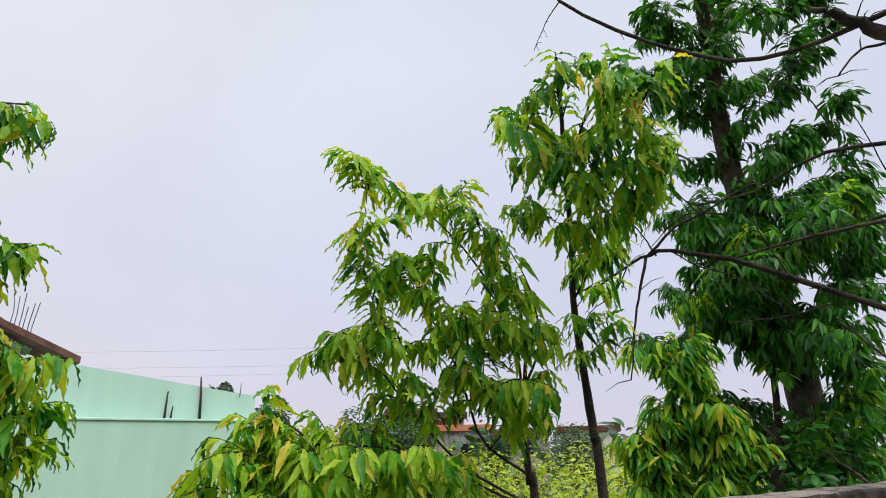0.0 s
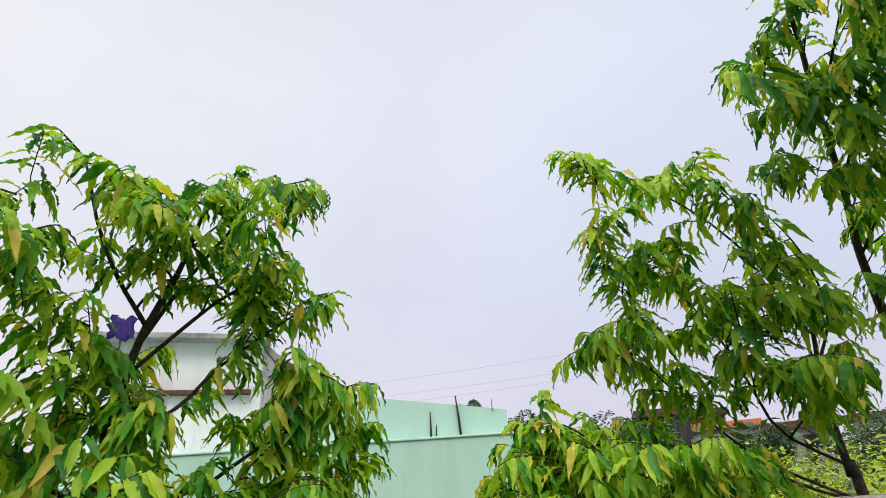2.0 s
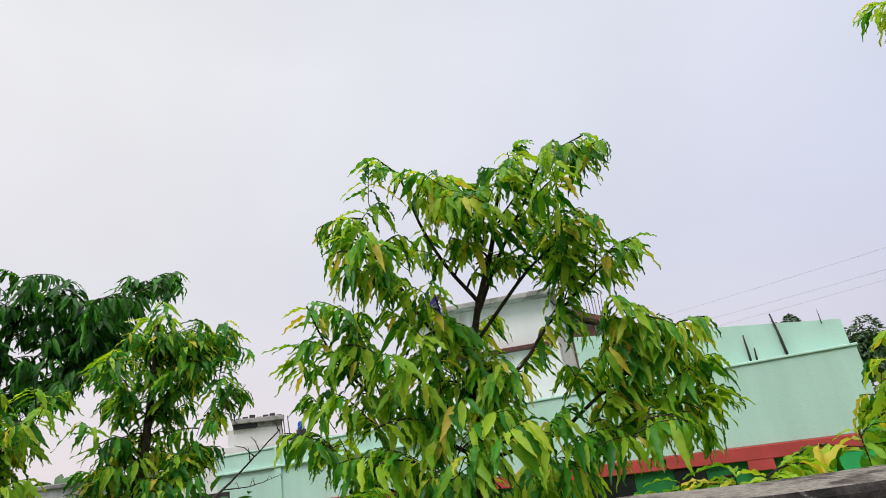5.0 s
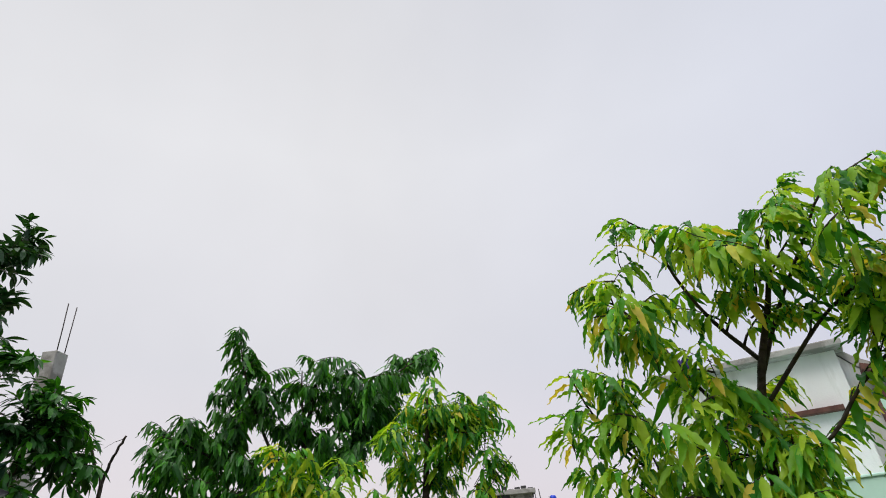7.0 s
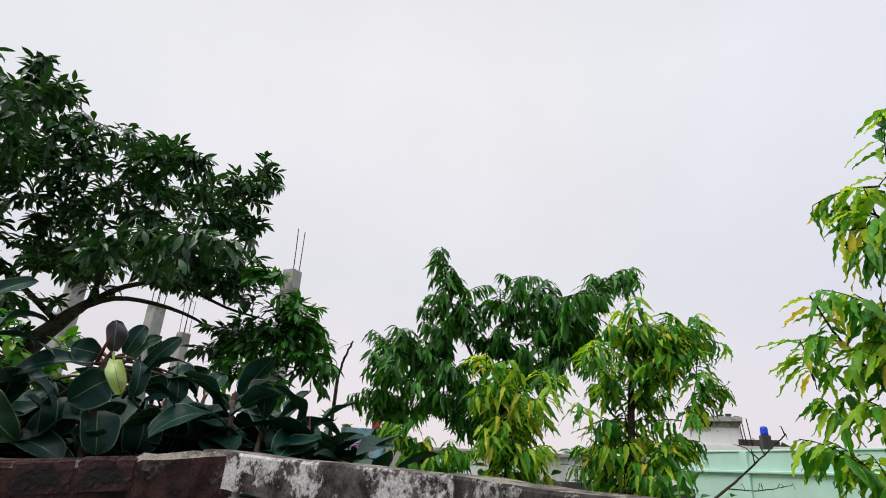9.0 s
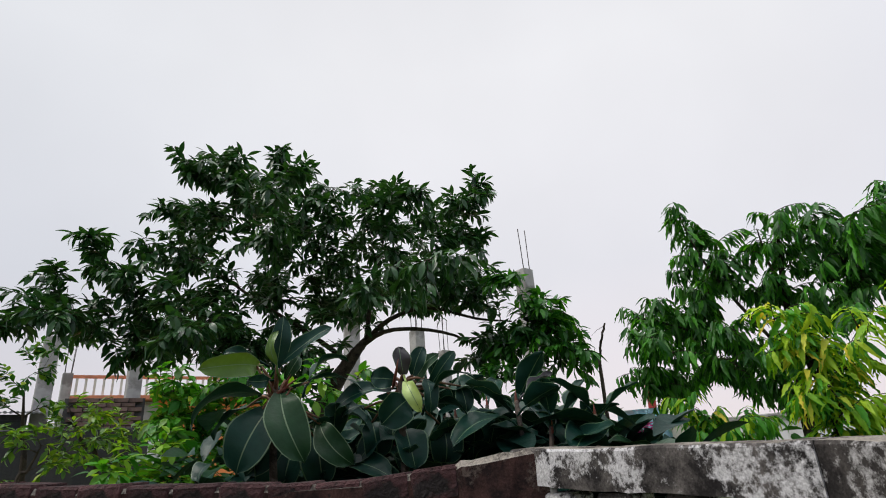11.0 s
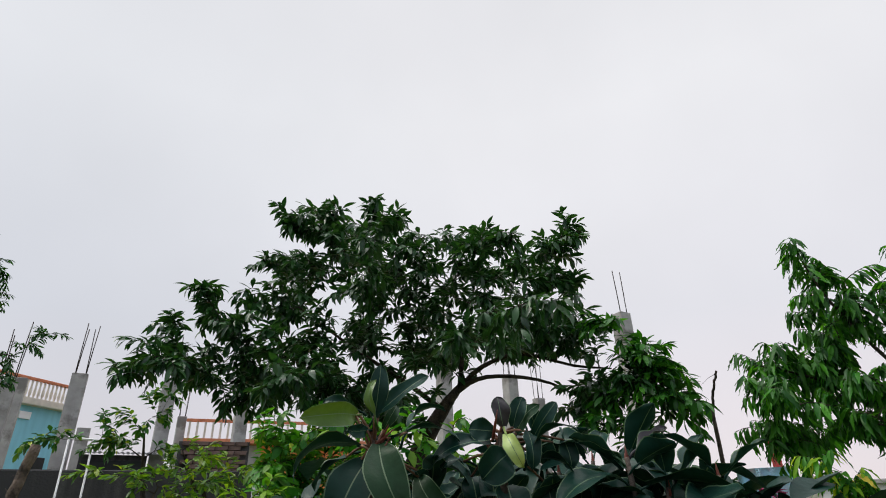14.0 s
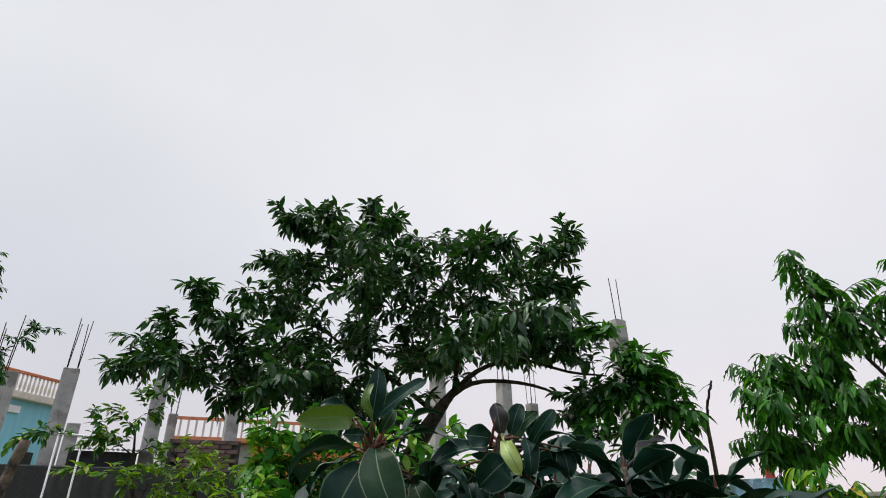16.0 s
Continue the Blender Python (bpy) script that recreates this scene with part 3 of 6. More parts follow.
seam = bmesh.new()
c_ = (HUB - WALL[2]).normalized()
tube(seam, [Vector((WALL[2].x + c_.x * 0.138, WALL[2].y + c_.y * 0.138, z)) for z in (1.0, 1.7, 2.405)], [0.009, 0.008, 0.009], 6)
part("mortar_seam", seam, M_CONCRETE, bpy.data.objects["wall_west"], "pale mortar seam")


def terrace():
    bm = bmesh.new()
    ring = [(p.x, p.y) for p in WALL] + [(3.2, -1.5)]
    top = [bm.verts.new((x, y, FLOOR_Z)) for x, y in ring]
    bot = [bm.verts.new((x, y, 0.0)) for x, y in ring]
    bm.faces.new(top)
    bm.faces.new(bot[::-1])
    for i in range(len(ring)):
        j = (i + 1) % len(ring)
        bm.faces.new((top[j], top[i], bot[i], bot[j]))
    bmesh.ops.recalc_face_normals(bm, faces=bm.faces)
    tagged(link("floor", bm, M_FLOOR), "worn grey cement terrace floor", "floor", kind="structure")


terrace()

# ================= buildings =================
def frame_at(az, d, turn=0.0):
    """A plan frame at that bearing and distance: x to the right as seen from the terrace, y away from it."""
    p = polar(az, d)
    return Matrix.Translation(p) @ Matrix.Rotation(radians(az + turn), 4, "Z")


def column(az, d, el, width=0.27, bars=4, bar_len=0.9, seed=0):
    rng = random.Random(seed)
    top = height(el, d)
    root = thing("concrete_column", "bare concrete column with rusty starter bars on top", "column", "columns of the unfinished house", at=polar(az, d))
    rot = Matrix.Rotation(radians(162), 4, "Z")
    bm = bmesh.new()
    box(bm, rot, width, width, top, 0.012)
    part("shaft", bm, M_CONCRETE, root)
    bm = bmesh.new()
    box(bm, rot @ Matrix.Translation((0, 0, 1.35)), width + 0.012, width + 0.012, 0.05, 0.006)
    part("pour_joint", bm, M_CONCRETE, root)
    for i in range(bars):
        x, y = ((-1, -1), (1, -1), (1, 1), (-1, 1))[i % 4]
        p = rot @ Vector((x * width * 0.32, y * width * 0.32, top - 0.02))
        h = bar_len * rng.uniform(0.75, 1.05)
        lean = Vector((rng.uniform(-0.06, 0.06), rng.uniform(-0.06, 0.06), 0)) * h
        bm = bmesh.new()
        tube(bm, [p, p + lean * 0.4 + Vector((0, 0, h * 0.5)), p + lean + Vector((0, 0, h))], [0.009, 0.009, 0.009], 5)
        part("reinforcing_bar", bm, M_STEEL, root)
    return root


for i, (az, d, el, w) in enumerate([(164.4, 13.0, 12.1, 0.27), (157.4, 13.0, 12.0, 0.26), (151.0, 13.0, 12.2, 0.25), (169.2, 12.4, 11.0, 0.30), (168.3, 15.0, 11.4, 0.21), (131.8, 12.6, 14.8, 0.27), (125.2, 12.8, 12.7, 0.26), (122.4, 16.5, 10.6, 0.26), (113.7, 10.6, 17.8, 0.26), (155.9, 19.0, 9.2, 0.24), (163.2, 15.5, 7.9, 0.26)]):
    column(az, d, el, w, seed=i + 10, bar_len=(1.1 if i != 8 else 1.05), bars=(2 if i == 8 else 0 if i in (4, 10) else 4))


def slab_house(name, label, f, w, dep, h, wall_mat, roof_mat, roof_th=0.14, over=0.25):
    root = thing(name, label, "house", at=f.translation)
    r = f.to_3x3().to_4x4()
    part("wall", boxed(r @ Matrix.Translation((0, dep / 2, 0)), w, dep, h), wall_mat, root)
    part("roof", boxed(r @ Matrix.Translation((0, dep / 2, h)), w + over * 2, dep + over * 2, roof_th, 0.02), roof_mat, root)
    return root, r


# mint green house, its long front facing the terrace
GH = frame_at(27, 9.0)
gh = thing("green_house", "mint green plastered house with a red band and dark green base", "house", at=GH.translation)
GR = GH.to_3x3().to_4x4()
X0, X1 = -10.2, 1.46
part("wall", boxed(GR @ Matrix.Translation(((X0 + X1) / 2, 2.5, 1.955)), X1 - X0, 5.0, 1.05, 0.01), M_GREEN, gh, "mint green upper wall")
part("base_wall", boxed(GR @ Matrix.Translation(((X0 + X1) / 2, 2.54, 0)), X1 - X0 - 0.06, 4.98, 1.82), M_GREENDARK, gh, "dark green lower wall")
part("band", boxed(GR @ Matrix.Translation(((X0 + X1) / 2, -0.01, 1.785)), X1 - X0 + 0.02, 0.10, 0.172, 0.008), M_RED, gh, "red painted band")
part("band_drop", boxed(GR @ Matrix.Translation((-0.04, -0.008, 1.655)), 0.32, 0.096, 0.13), M_RED, gh, "red painted band")
part("coping", boxed(GR @ Matrix.Translation(((X0 + X1) / 2, 0.05, 3.005)), X1 - X0 + 0.04, 0.16, 0.035, 0.008), M_GREEN, gh)
part("moulding", boxed(GR @ Matrix.Translation(((X0 - 3.6) / 2, -0.03, 2.635)), -3.6 - X0, 0.10, 0.05, 0.01), M_GREEN, gh, "mint green moulding")
part("pilaster", boxed(GR @ Matrix.Translation((-8.45, -0.02, 1.965)), 0.16, 0.06, 1.05), M_GREEN, gh)
bm = bmesh.new()
ux0, ux1 = -2.2, 1.44
v = [bm.verts.new(GR @ Vector((x, y, z))) for y in (0.25, 3.2) for x, z in ((ux0, 3.0), (ux1, 3.0), (ux1, 3.40), (ux0, 3.93))]
for q in ((0, 1, 2, 3), (5, 4, 7, 6), (1, 5, 6, 2), (4, 0, 3, 7), (3, 2, 6, 7), (4, 5, 1, 0)):
    bm.faces.new([v[k] for k in q])
bmesh.ops.recalc_face_normals(bm, faces=bm.faces)
part("upper_wall", bm, M_GREEN, gh, "mint green upper storey wall with rain streaks")
for x, w, z, h in ((-2.1, 0.75, 0.9, 0.9), (-0.95, 0.42, 1.1, 0.66), (-4.3, 0.9, 0.9, 0.9)):
    wi = part("window", boxed(GR @ Matrix.Translation((x, 0.02, z)), w, 0.06, h), M_GLASSDARK, gh, "dark window opening")
    part("window_frame", boxed(GR @ Matrix.Translation((x, 0.0, z - 0.05)), w + 0.1, 0.05, 0.05), M_GREENDARK, wi)
part("door", boxed(GR @ Matrix.Translation((0.95, 0.01, 0.0)), 0.95, 0.07, 1.86), mat("bright_green_paint", (0.03, 0.42, 0.12), 0.6, vary=0.08), gh, "bright green door")
# rusty pipes and stains on the upper wall
for x, z, h, r, lean in ((0.69, 3.05, 0.60, 0.022, -0.05), (0.23, 3.05, 0.38, 0.018, 0.0), (0.31, 3.05, 0.18, 0.014, 0.01), (1.21, 3.38, 0.2, 0.007, 0.0)):
    bm = bmesh.new()
    tube(bm, [GR @ Vector((x, 0.215, z)), GR @ Vector((x + lean * 0.4, 0.21, z + h * 0.55)), GR @ Vector((x + lean, 0.205, z + h))], [r, r * 0.8, r * 0.5], 6)
    part("drain_pipe", bm, M_STEEL, gh, "dark rusty pipe")

# white two-storey house behind it
def prism(r, outline, y0, y1):
    """A slab of that outline (x, z) between two depths."""
    bm = bmesh.new()
    a = [bm.verts.new(r @ Vector((x, y0, z))) for x, z in outline]
    b = [bm.verts.new(r @ Vector((x, y1, z))) for x, z in outline]
    bm.faces.new(a)
    bm.faces.new(b[::-1])
    n = len(outline)
    for k in range(n):
        bm.faces.new((a[k], b[k], b[(k + 1) % n], a[(k + 1) % n]))
    bmesh.ops.recalc_face_normals(bm, faces=bm.faces)
    return bm


WH = frame_at(44, 12.6)
wh = thing("white_house", "whitewashed two-storey house with a sloping stair slab", "house", at=WH.translation)
WR = WH.to_3x3().to_4x4()
part("wall", boxed(WR @ Matrix.Translation((-1.15, 2.0, 0)), 3.2, 4.0, 5.42), M_WHITE, wh)
part("roof", boxed(WR @ Matrix.Translation((-1.15, 1.9, 5.42)), 3.5, 4.5, 0.13, 0.02), M_CONCRETE, wh, "grey concrete roof slab")
part("stair_wall", prism(WR, ((0.453, 0.0), (0.453, 5.40), (0.70, 5.10), (1.50, 4.58), (1.50, 0.0)), 0.35, 1.6), M_WHITE, wh, "whitewashed wall under the stair")
part("stair_slab", prism(WR, ((0.46, 5.42), (0.46, 5.56), (0.74, 5.28), (1.72, 4.62), (1.66, 4.50), (0.70, 5.12)), 0.3, 1.7), M_CONCRETE, wh, "sloping grey stair slab")
part("pillar", boxed(WR @ Matrix.Translation((1.02, 0.12, 0)), 0.52, 0.42, 4.60), M_BROWN, wh, "dark brown pillar")
part("awning", prism(WR, ((0.72, 4.92), (0.72, 5.03), (2.36, 4.36), (2.36, 4.24)), -0.35, 0.9), M_BROWN, wh, "brown sloping awning slab")
part("ledge", boxed(WR @ Matrix.Translation((-0.85, -0.1, 4.33)), 2.2, 0.2, 0.09, 0.01), M_BROWN, wh, "brown ledge")
for i in range(6):
    bm = bmesh.new()
    p = WR @ Vector((1.25 + 0.07 * i, 0.5 + 0.1 * (i % 2), 4.88 - 0.045 * i))
    tube(bm, [p, p + Vector((0.01, 0, 0.35)), p + Vector((0.02 * (i - 2), 0, 0.62 + 0.1 * (i % 3)))], [0.008] * 3, 5)
    part("reinforcing_bar", bm, M_STEEL, wh)

# purple cloth drying on its roof edge
pc = polar(54.3, 11.5, height(14.6, 11.5))
bm = bmesh.new()
rng = random.Random(8)
rows_ = []
for i in range(7):
    rows_.append([bm.verts.new(pc + polar(143.6, (j - 4) * 0.055) - HUB + Vector((0, 0, HUB.z)) + Vector((rng.uniform(-0.03, 0.03), rng.uniform(-0.05, 0.05), 0.18 - i * 0.07 + rng.uniform(-0.02, 0.02) + 0.04 * math.sin(j * 1.3)))) for j in range(9)])
for a_, b_ in zip(rows_, rows_[1:]):
    for j in range(8):
        bm.faces.new((a_[j], a_[j + 1], b_[j + 1], b_[j]))
bmesh.ops.solidify(bm, geom=bm.faces[:], thickness=0.012)
cloth = link("hanging_cloth", bm, M_PURPLE, smooth=True)
tagged(cloth, "purple cloth hung on a line beside the white house", "cloth")
bm = bmesh.new()
tube(bm, [polar(54.3, 11.55, 0.0), polar(54.3, 11.55, height(15.3, 11.55))], [0.02, 0.016], 6)
tagged(link("clothes_pole", bm, M_STEEL), "thin rusty pole holding up a purple cloth", "pole")

# far rooftop house with stair head and water tank
FH = frame_at(71.4, 27.5, 2)
fh = thing("far_house", "far whitewashed house with a grey stair head", "house", at=FH.translation)
FR = FH.to_3x3().to_4x4()
part("wall", boxed(FR @ Matrix.Translation((0.6, 3, 0)), 9.0, 6, 4.0), M_WHITE, fh)
part("parapet", boxed(FR @ Matrix.Translation((1.3, 0.1, 4.0)), 1.5, 0.15, 0.25), M_CEMENT, fh)
part("stair_head", boxed(FR @ Matrix.Translation((-0.45, 1.2, 4.0)), 2.3, 2.2, 0.72), M_WHITE, fh)
part("opening", boxed(FR @ Matrix.Translation((-0.9, 0.08, 4.72)), 0.95, 0.3, 0.22), M_GLASSDARK, fh, "dark opening under the slab")
part("stair_slab", boxed(FR @ Matrix.Translation((-0.3, 1.2, 4.94)), 2.2, 2.8, 0.20, 0.02), M_CONCRETE, fh, "grey concrete slab")
part("stair_pier", boxed(FR @ Matrix.Translation((0.15, 0.6, 4.7)), 1.0, 1.0, 0.26), M_CONCRETE, fh)
for i in range(7):
    part("slab_block", boxed(FR @ Matrix.Translation((-1.15 + i * 0.29, 0.1 + 0.1 * (i % 2), 5.13)), 0.24, 0.24, 0.06 + 0.05 * ((i * 7) % 3), 0.02), M_CEMENT, fh)
for x in (0.75, 0.85, 1.05):
    bm = bmesh.new()
    tube(bm, [FR @ Vector((x, 0.0, 4.0)), FR @ Vector((x - 0.1, 0.0, 5.3 - 0.2 * x))], [0.02, 0.02], 6)
    part("pole", bm, M_STEEL, fh)
tk = polar(68.2, 26.5)
tank = thing("water_tank", "blue plastic rooftop water tank on a stand", "tank", at=tk)
bm = bmesh.new()
tube(bm, [Vector((0, 0, z)) for z in (4.34, 4.36, 4.46, 4.48, 4.58, 4.60, 4.66, 4.69)], [0.13, 0.145, 0.145, 0.138, 0.145, 0.138, 0.12, 0.06], 16)
part("drum", bm, M_BLUEPLASTIC, tank, smooth=True)
part("stand", boxed(Matrix.Identity(4), 0.32, 0.32, 4.34), M_CEMENT, tank)

# white wall and low house seen through the western trees
slab_house("white_shed", "low whitewashed house behind the western trees", frame_at(90, 15), 6.0, 4.0, 2.85, M_WHITE, M_CONCRETE, 0.1, 0.1)
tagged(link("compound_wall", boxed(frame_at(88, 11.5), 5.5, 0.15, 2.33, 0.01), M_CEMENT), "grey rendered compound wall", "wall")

# sky-blue house with a balustraded roof
BH = frame_at(164.5, 21.8, 40.8)
bh = thing("blue_house", "sky-blue house with a white balustrade round its roof", "house", at=BH.translation)
BR = BH.to_3x3().to_4x4()
part("wall", boxed(BR @ Matrix.Translation((-3.55, 2.6, 0)), 6.9, 5, 5.88), M_BLUEWALL, bh)
part("roof_slab", boxed(BR @ Matrix.Translation((-3.5, 2.5, 5.88)), 7.1, 5.3, 0.20, 0.015), M_CREAM, bh, "cream roof slab edge")
part("rail", boxed(BR @ Matrix.Translation((-3.5, -0.05, 6.58)), 7.1, 0.12, 0.08, 0.012), M_TERRA, bh, "terracotta painted rail")
for i in range(52):
    x = -7.0 + i * 0.137
    bm = bmesh.new()
    tube(bm, [BR @ Vector((x, -0.05, 6.08 + z)) for z in (0, 0.04, 0.1, 0.19, 0.3, 0.39, 0.5)], [0.036, 0.026, 0.04, 0.043, 0.028, 0.026, 0.038], 6)
    part("baluster", bm, M_CREAM, bh)
part("vent", boxed(BR @ Matrix.Translation((-1.4, 0.07, 5.5)), 0.36, 0.08, 0.2), M_WHITE, bh)
part("door", boxed(BR @ Matrix.Translation((-0.65, 0.08, 3.2)), 0.5, 0.08, 1.3), M_GLASSDARK, bh, "dark doorway")

# orange house further back
OH = frame_at(147, 19, 6)
oh = thing("orange_house", "orange painted house with a railing on its roof", "house", at=OH.translation)
OR = OH.to_3x3().to_4x4()
part("wall", boxed(OR @ Matrix.Translation((1.0, 2, 0)), 3.2, 4, 4.7), M_ORANGE, oh)
part("raw_wall", boxed(OR @ Matrix.Translation((-1.6, 2.05, 0)), 1.99, 4, 4.69), M_CONCRETE, oh, "unpainted grey wall")
part("roof_slab", boxed(OR @ Matrix.Translation((0, 1.9, 4.7)), 5.6, 4.5, 0.12), M_TERRA, oh)
part("rail", boxed(OR @ Matrix.Translation((0, -0.2, 5.3)), 5.6, 0.1, 0.08), M_TERRA, oh)
for i in range(26):
    part("rail_post", boxed(OR @ Matrix.Translation((-2.7 + i * 0.215, -0.2, 4.82)), 0.06, 0.06, 0.48), M_CREAM, oh)
part("window", boxed(OR @ Matrix.Translation((-0.6, -0.02, 2.9)), 0.9, 0.08, 1.0), M_WHITE, oh, "white shuttered window")

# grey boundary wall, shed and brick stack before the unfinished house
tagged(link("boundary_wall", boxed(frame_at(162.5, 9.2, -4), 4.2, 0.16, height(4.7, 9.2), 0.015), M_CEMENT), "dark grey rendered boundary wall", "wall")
sh = thing("tin_shed", "low shed under a corrugated tin roof", "shed", at=frame_at(160.6, 11.5).translation)
SR = frame_at(160.6, 11.5).to_3x3().to_4x4()
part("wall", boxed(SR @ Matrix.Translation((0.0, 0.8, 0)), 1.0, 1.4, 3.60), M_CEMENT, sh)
# flat dark panel: shade inside the open front, put in as colour
part("doorway", boxed(SR @ Matrix.Translation((0.0, 0.08, 2.6)), 0.9, 0.06, 0.9), M_GLASSDARK, sh, "dark panel for the shaded inside of the open shed")
bm = bmesh.new()
cols = [[bm.verts.new(SR @ Vector((-0.55 + i * 0.02, y, z + 0.014 * math.sin(i * 1.57)))) for i in range(70)] for y, z in ((-0.15, 3.62), (1.6, 3.78))]
for i in range(69):
    bm.faces.new((cols[0][i], cols[0][i + 1], cols[1][i + 1], cols[1][i]))
bmesh.ops.solidify(bm, geom=bm.faces[:], thickness=0.006)
part("roof", bm, M_TIN, sh, "corrugated tin sheet")
br = thing("brick_wall", "unplastered red brick wall", "wall", at=frame_at(152.9, 12.6).translation)
KR = frame_at(152.9, 12.6).to_3x3().to_4x4()
part("core", boxed(KR @ Matrix.Translation((0, 0.06, 0)), 1.3, 0.10, 3.98), M_CEMENT, br)
brick_me = None
for r in range(21):
    for i in range(8):
        x = -0.95 + (i + 0.5 * (r % 2)) * 0.24
        if abs(x) > 0.56:
            continue
        if brick_me is None:
            bmb = boxed(Matrix.Identity(4), 0.225, 0.11, 0.072, 0.004)
            brick_me = bpy.data.meshes.new("brick")
            bmb.to_mesh(brick_me)
            bmb.free()
            brick_me.materials.append(M_REDBRICK)
        b = new("brick", brick_me)
        b.parent = br
        b.matrix_basis = KR @ Matrix.Translation((x, -0.02, 2.22 + r * 0.084))

# white pipe frame
pf = thing("pipe_frame", "white painted pipe frame standing before the grey wall", "frame", at=polar(162.3, 8.3))
PR = frame_at(162.0, 8.3).to_3x3().to_4x4()
ztop = height(7.1, 8.3)
for x0, x1 in ((-0.25, -0.25), (0.0, 0.0)):
    bm = bmesh.new()
    tube(bm, [PR @ Vector((x0, 0, 0)), PR @ Vector((x1, 0, ztop))], [0.011, 0.011], 8)
    part("post", bm, M_PIPE, pf)
bm = bmesh.new()
tube(bm, [PR @ Vector((-0.26, 0, ztop)), PR @ Vector((0.47, 0.02, ztop - 0.04))], [0.014, 0.014], 8)
part("crossbar", bm, M_PIPE, pf)

# blue sheet with pink blossoms to the west
ts = frame_at(105.0, 7.0)
bm = bmesh.new()
rng = random.Random(4)
g = [[bm.verts.new(ts @ Vector((-0.27 + i * 0.06, rng.uniform(-0.025, 0.025), 1.7 + j * 0.14))) for i in range(10)] for j in range(9)]
for j in range(8):
    for i in range(9):
        bm.faces.new((g[j][i], g[j][i + 1], g[j + 1][i + 1], g[j + 1][i]))
bmesh.ops.solidify(bm, geom=bm.faces[:], thickness=0.01)
tagged(link("tarpaulin", bm, M_CYAN, smooth=True), "sky-blue tarpaulin sheet hung on a fence", "tarpaulin")
tagged(link("fence_board", boxed(ts @ Matrix.Translation((0.05, 0.06, 0)), 0.75, 0.05, 2.72), M_CREAM), "pale board fence behind a blue sheet", "fence")
for az, el in ((103.95, 5.8), (103.1, 2.1)):
    p = frame_at(az, 7.3)
    bm = boxed(p, 0.09, 0.09, height(el, 7.3), 0.006)
    box(bm, p @ Matrix.Translation((0, 0, height(el, 7.3))), 0.11, 0.11, 0.03, 0.006)
    tagged(link("fence_post", bm, M_RED), "dull red painted fence post with a flat cap", "post", "red fence posts")


def blossom(name, label, p, r, n, seed, stalk=0.5):
    root = thing(name, label, "flower", at=p - Vector((0, 0, stalk)))
    rng = random.Random(seed)
    bm = bmesh.new()
    tube(bm, [Vector((0, 0, 0)), Vector((0.01, 0.01, stalk * 0.6)), Vector((0, 0, stalk))], [0.006, 0.005, 0.004], 5)
    part("stem", bm, M_BUSHDARK, root)
    me = mesh_of("petal", *leaf_shape(r, r * 0.95, 0.5, fold=0.1, seg=4, shape=0.62), M_PINK)
    for k in range(n):
        ob = new("petal", me)
        ob.parent = root
        an = k * 6.283 / 5 + (k // 5) * 0.5
        ob.matrix_basis = Matrix.Translation((0, 0, stalk)) @ Matrix.Rotation(an, 4, "Z") @ Matrix.Rotation(radians(12 + 25 * (k // 5) + rng.uniform(-8, 8)), 4, "X")
    return root


blossom("pink_flower", "pink petals of a fallen flower lying on the parapet", Vector((-1.05, -0.15, 2.372)), 0.024, 5, 1, 0.03)
for k, (az, el, d) in enumerate([(105.4, 1.9, 6.7), (105.0, 1.4, 6.7), (104.8, 2.0, 6.75), (105.6, 1.3, 6.7), (104.5, 1.6, 6.8)]):
    blossom("pink_flower", "pink blossom against a blue sheet", polar(az, d, height(el, d)), 0.09, 10, k + 3, height(el, d))

# ================= overhead wires =================
for k, (a0, e0, a1, e1) in enumerate([(40, 9.5, 5, 12.2), (40, 8.3, 5, 10.5), (40, 7.5, 5, 9.8)]):
    p0, p1 = polar(a0, 30, height(e0, 30)), polar(a1, 22, height(e1, 22))
    q0, q1 = p0 + (p0 - p1) * 0.8, p1 + (p1 - p0) * 0.9
    bm = bmesh.new()
    tube(bm, [q0.lerp(q1, i / 16) - Vector((0, 0, 0.5 * math.sin(math.pi * i / 16))) for i in range(17)], [0.005] * 17, 5)
    tagged(link("power_line", bm, M_WIRE), "thin dark overhead power line", "cable", "overhead power lines")

# ================= trees =================

# slender young tree and its bushier second stem, left of the tall tree
A_TRUNK = [(0.64, 2.64, 2.23), (0.62, 2.61, 2.51), (0.59, 2.55, 2.8), (0.55, 2.42, 3.08), (0.53, 2.24, 3.31), (0.48, 2, 3.49), (0.43, 1.74, 3.64), (0.39, 1.56, 3.72)]
A_MAINS = [[(0.53, 2.24, 3.31), (0.57, 1.95, 3.41), (0.64, 1.7, 3.41), (0.67, 1.5, 3.41)], [(0.55, 2.42, 3.08), (0.62, 2.26, 3.19), (0.7, 2.16, 3.25)], [(0.49, 2.06, 3.47), (0.37, 1.88, 3.53), (0.23, 1.7, 3.56)], [(0.49, 2.06, 3.47), (0.45, 1.84, 3.58), (0.4, 1.63, 3.63), (0.38, 1.51, 3.7)], [(0.48, 1.99, 3.51), (0.51, 1.69, 3.58), (0.56, 1.51, 3.71)]]
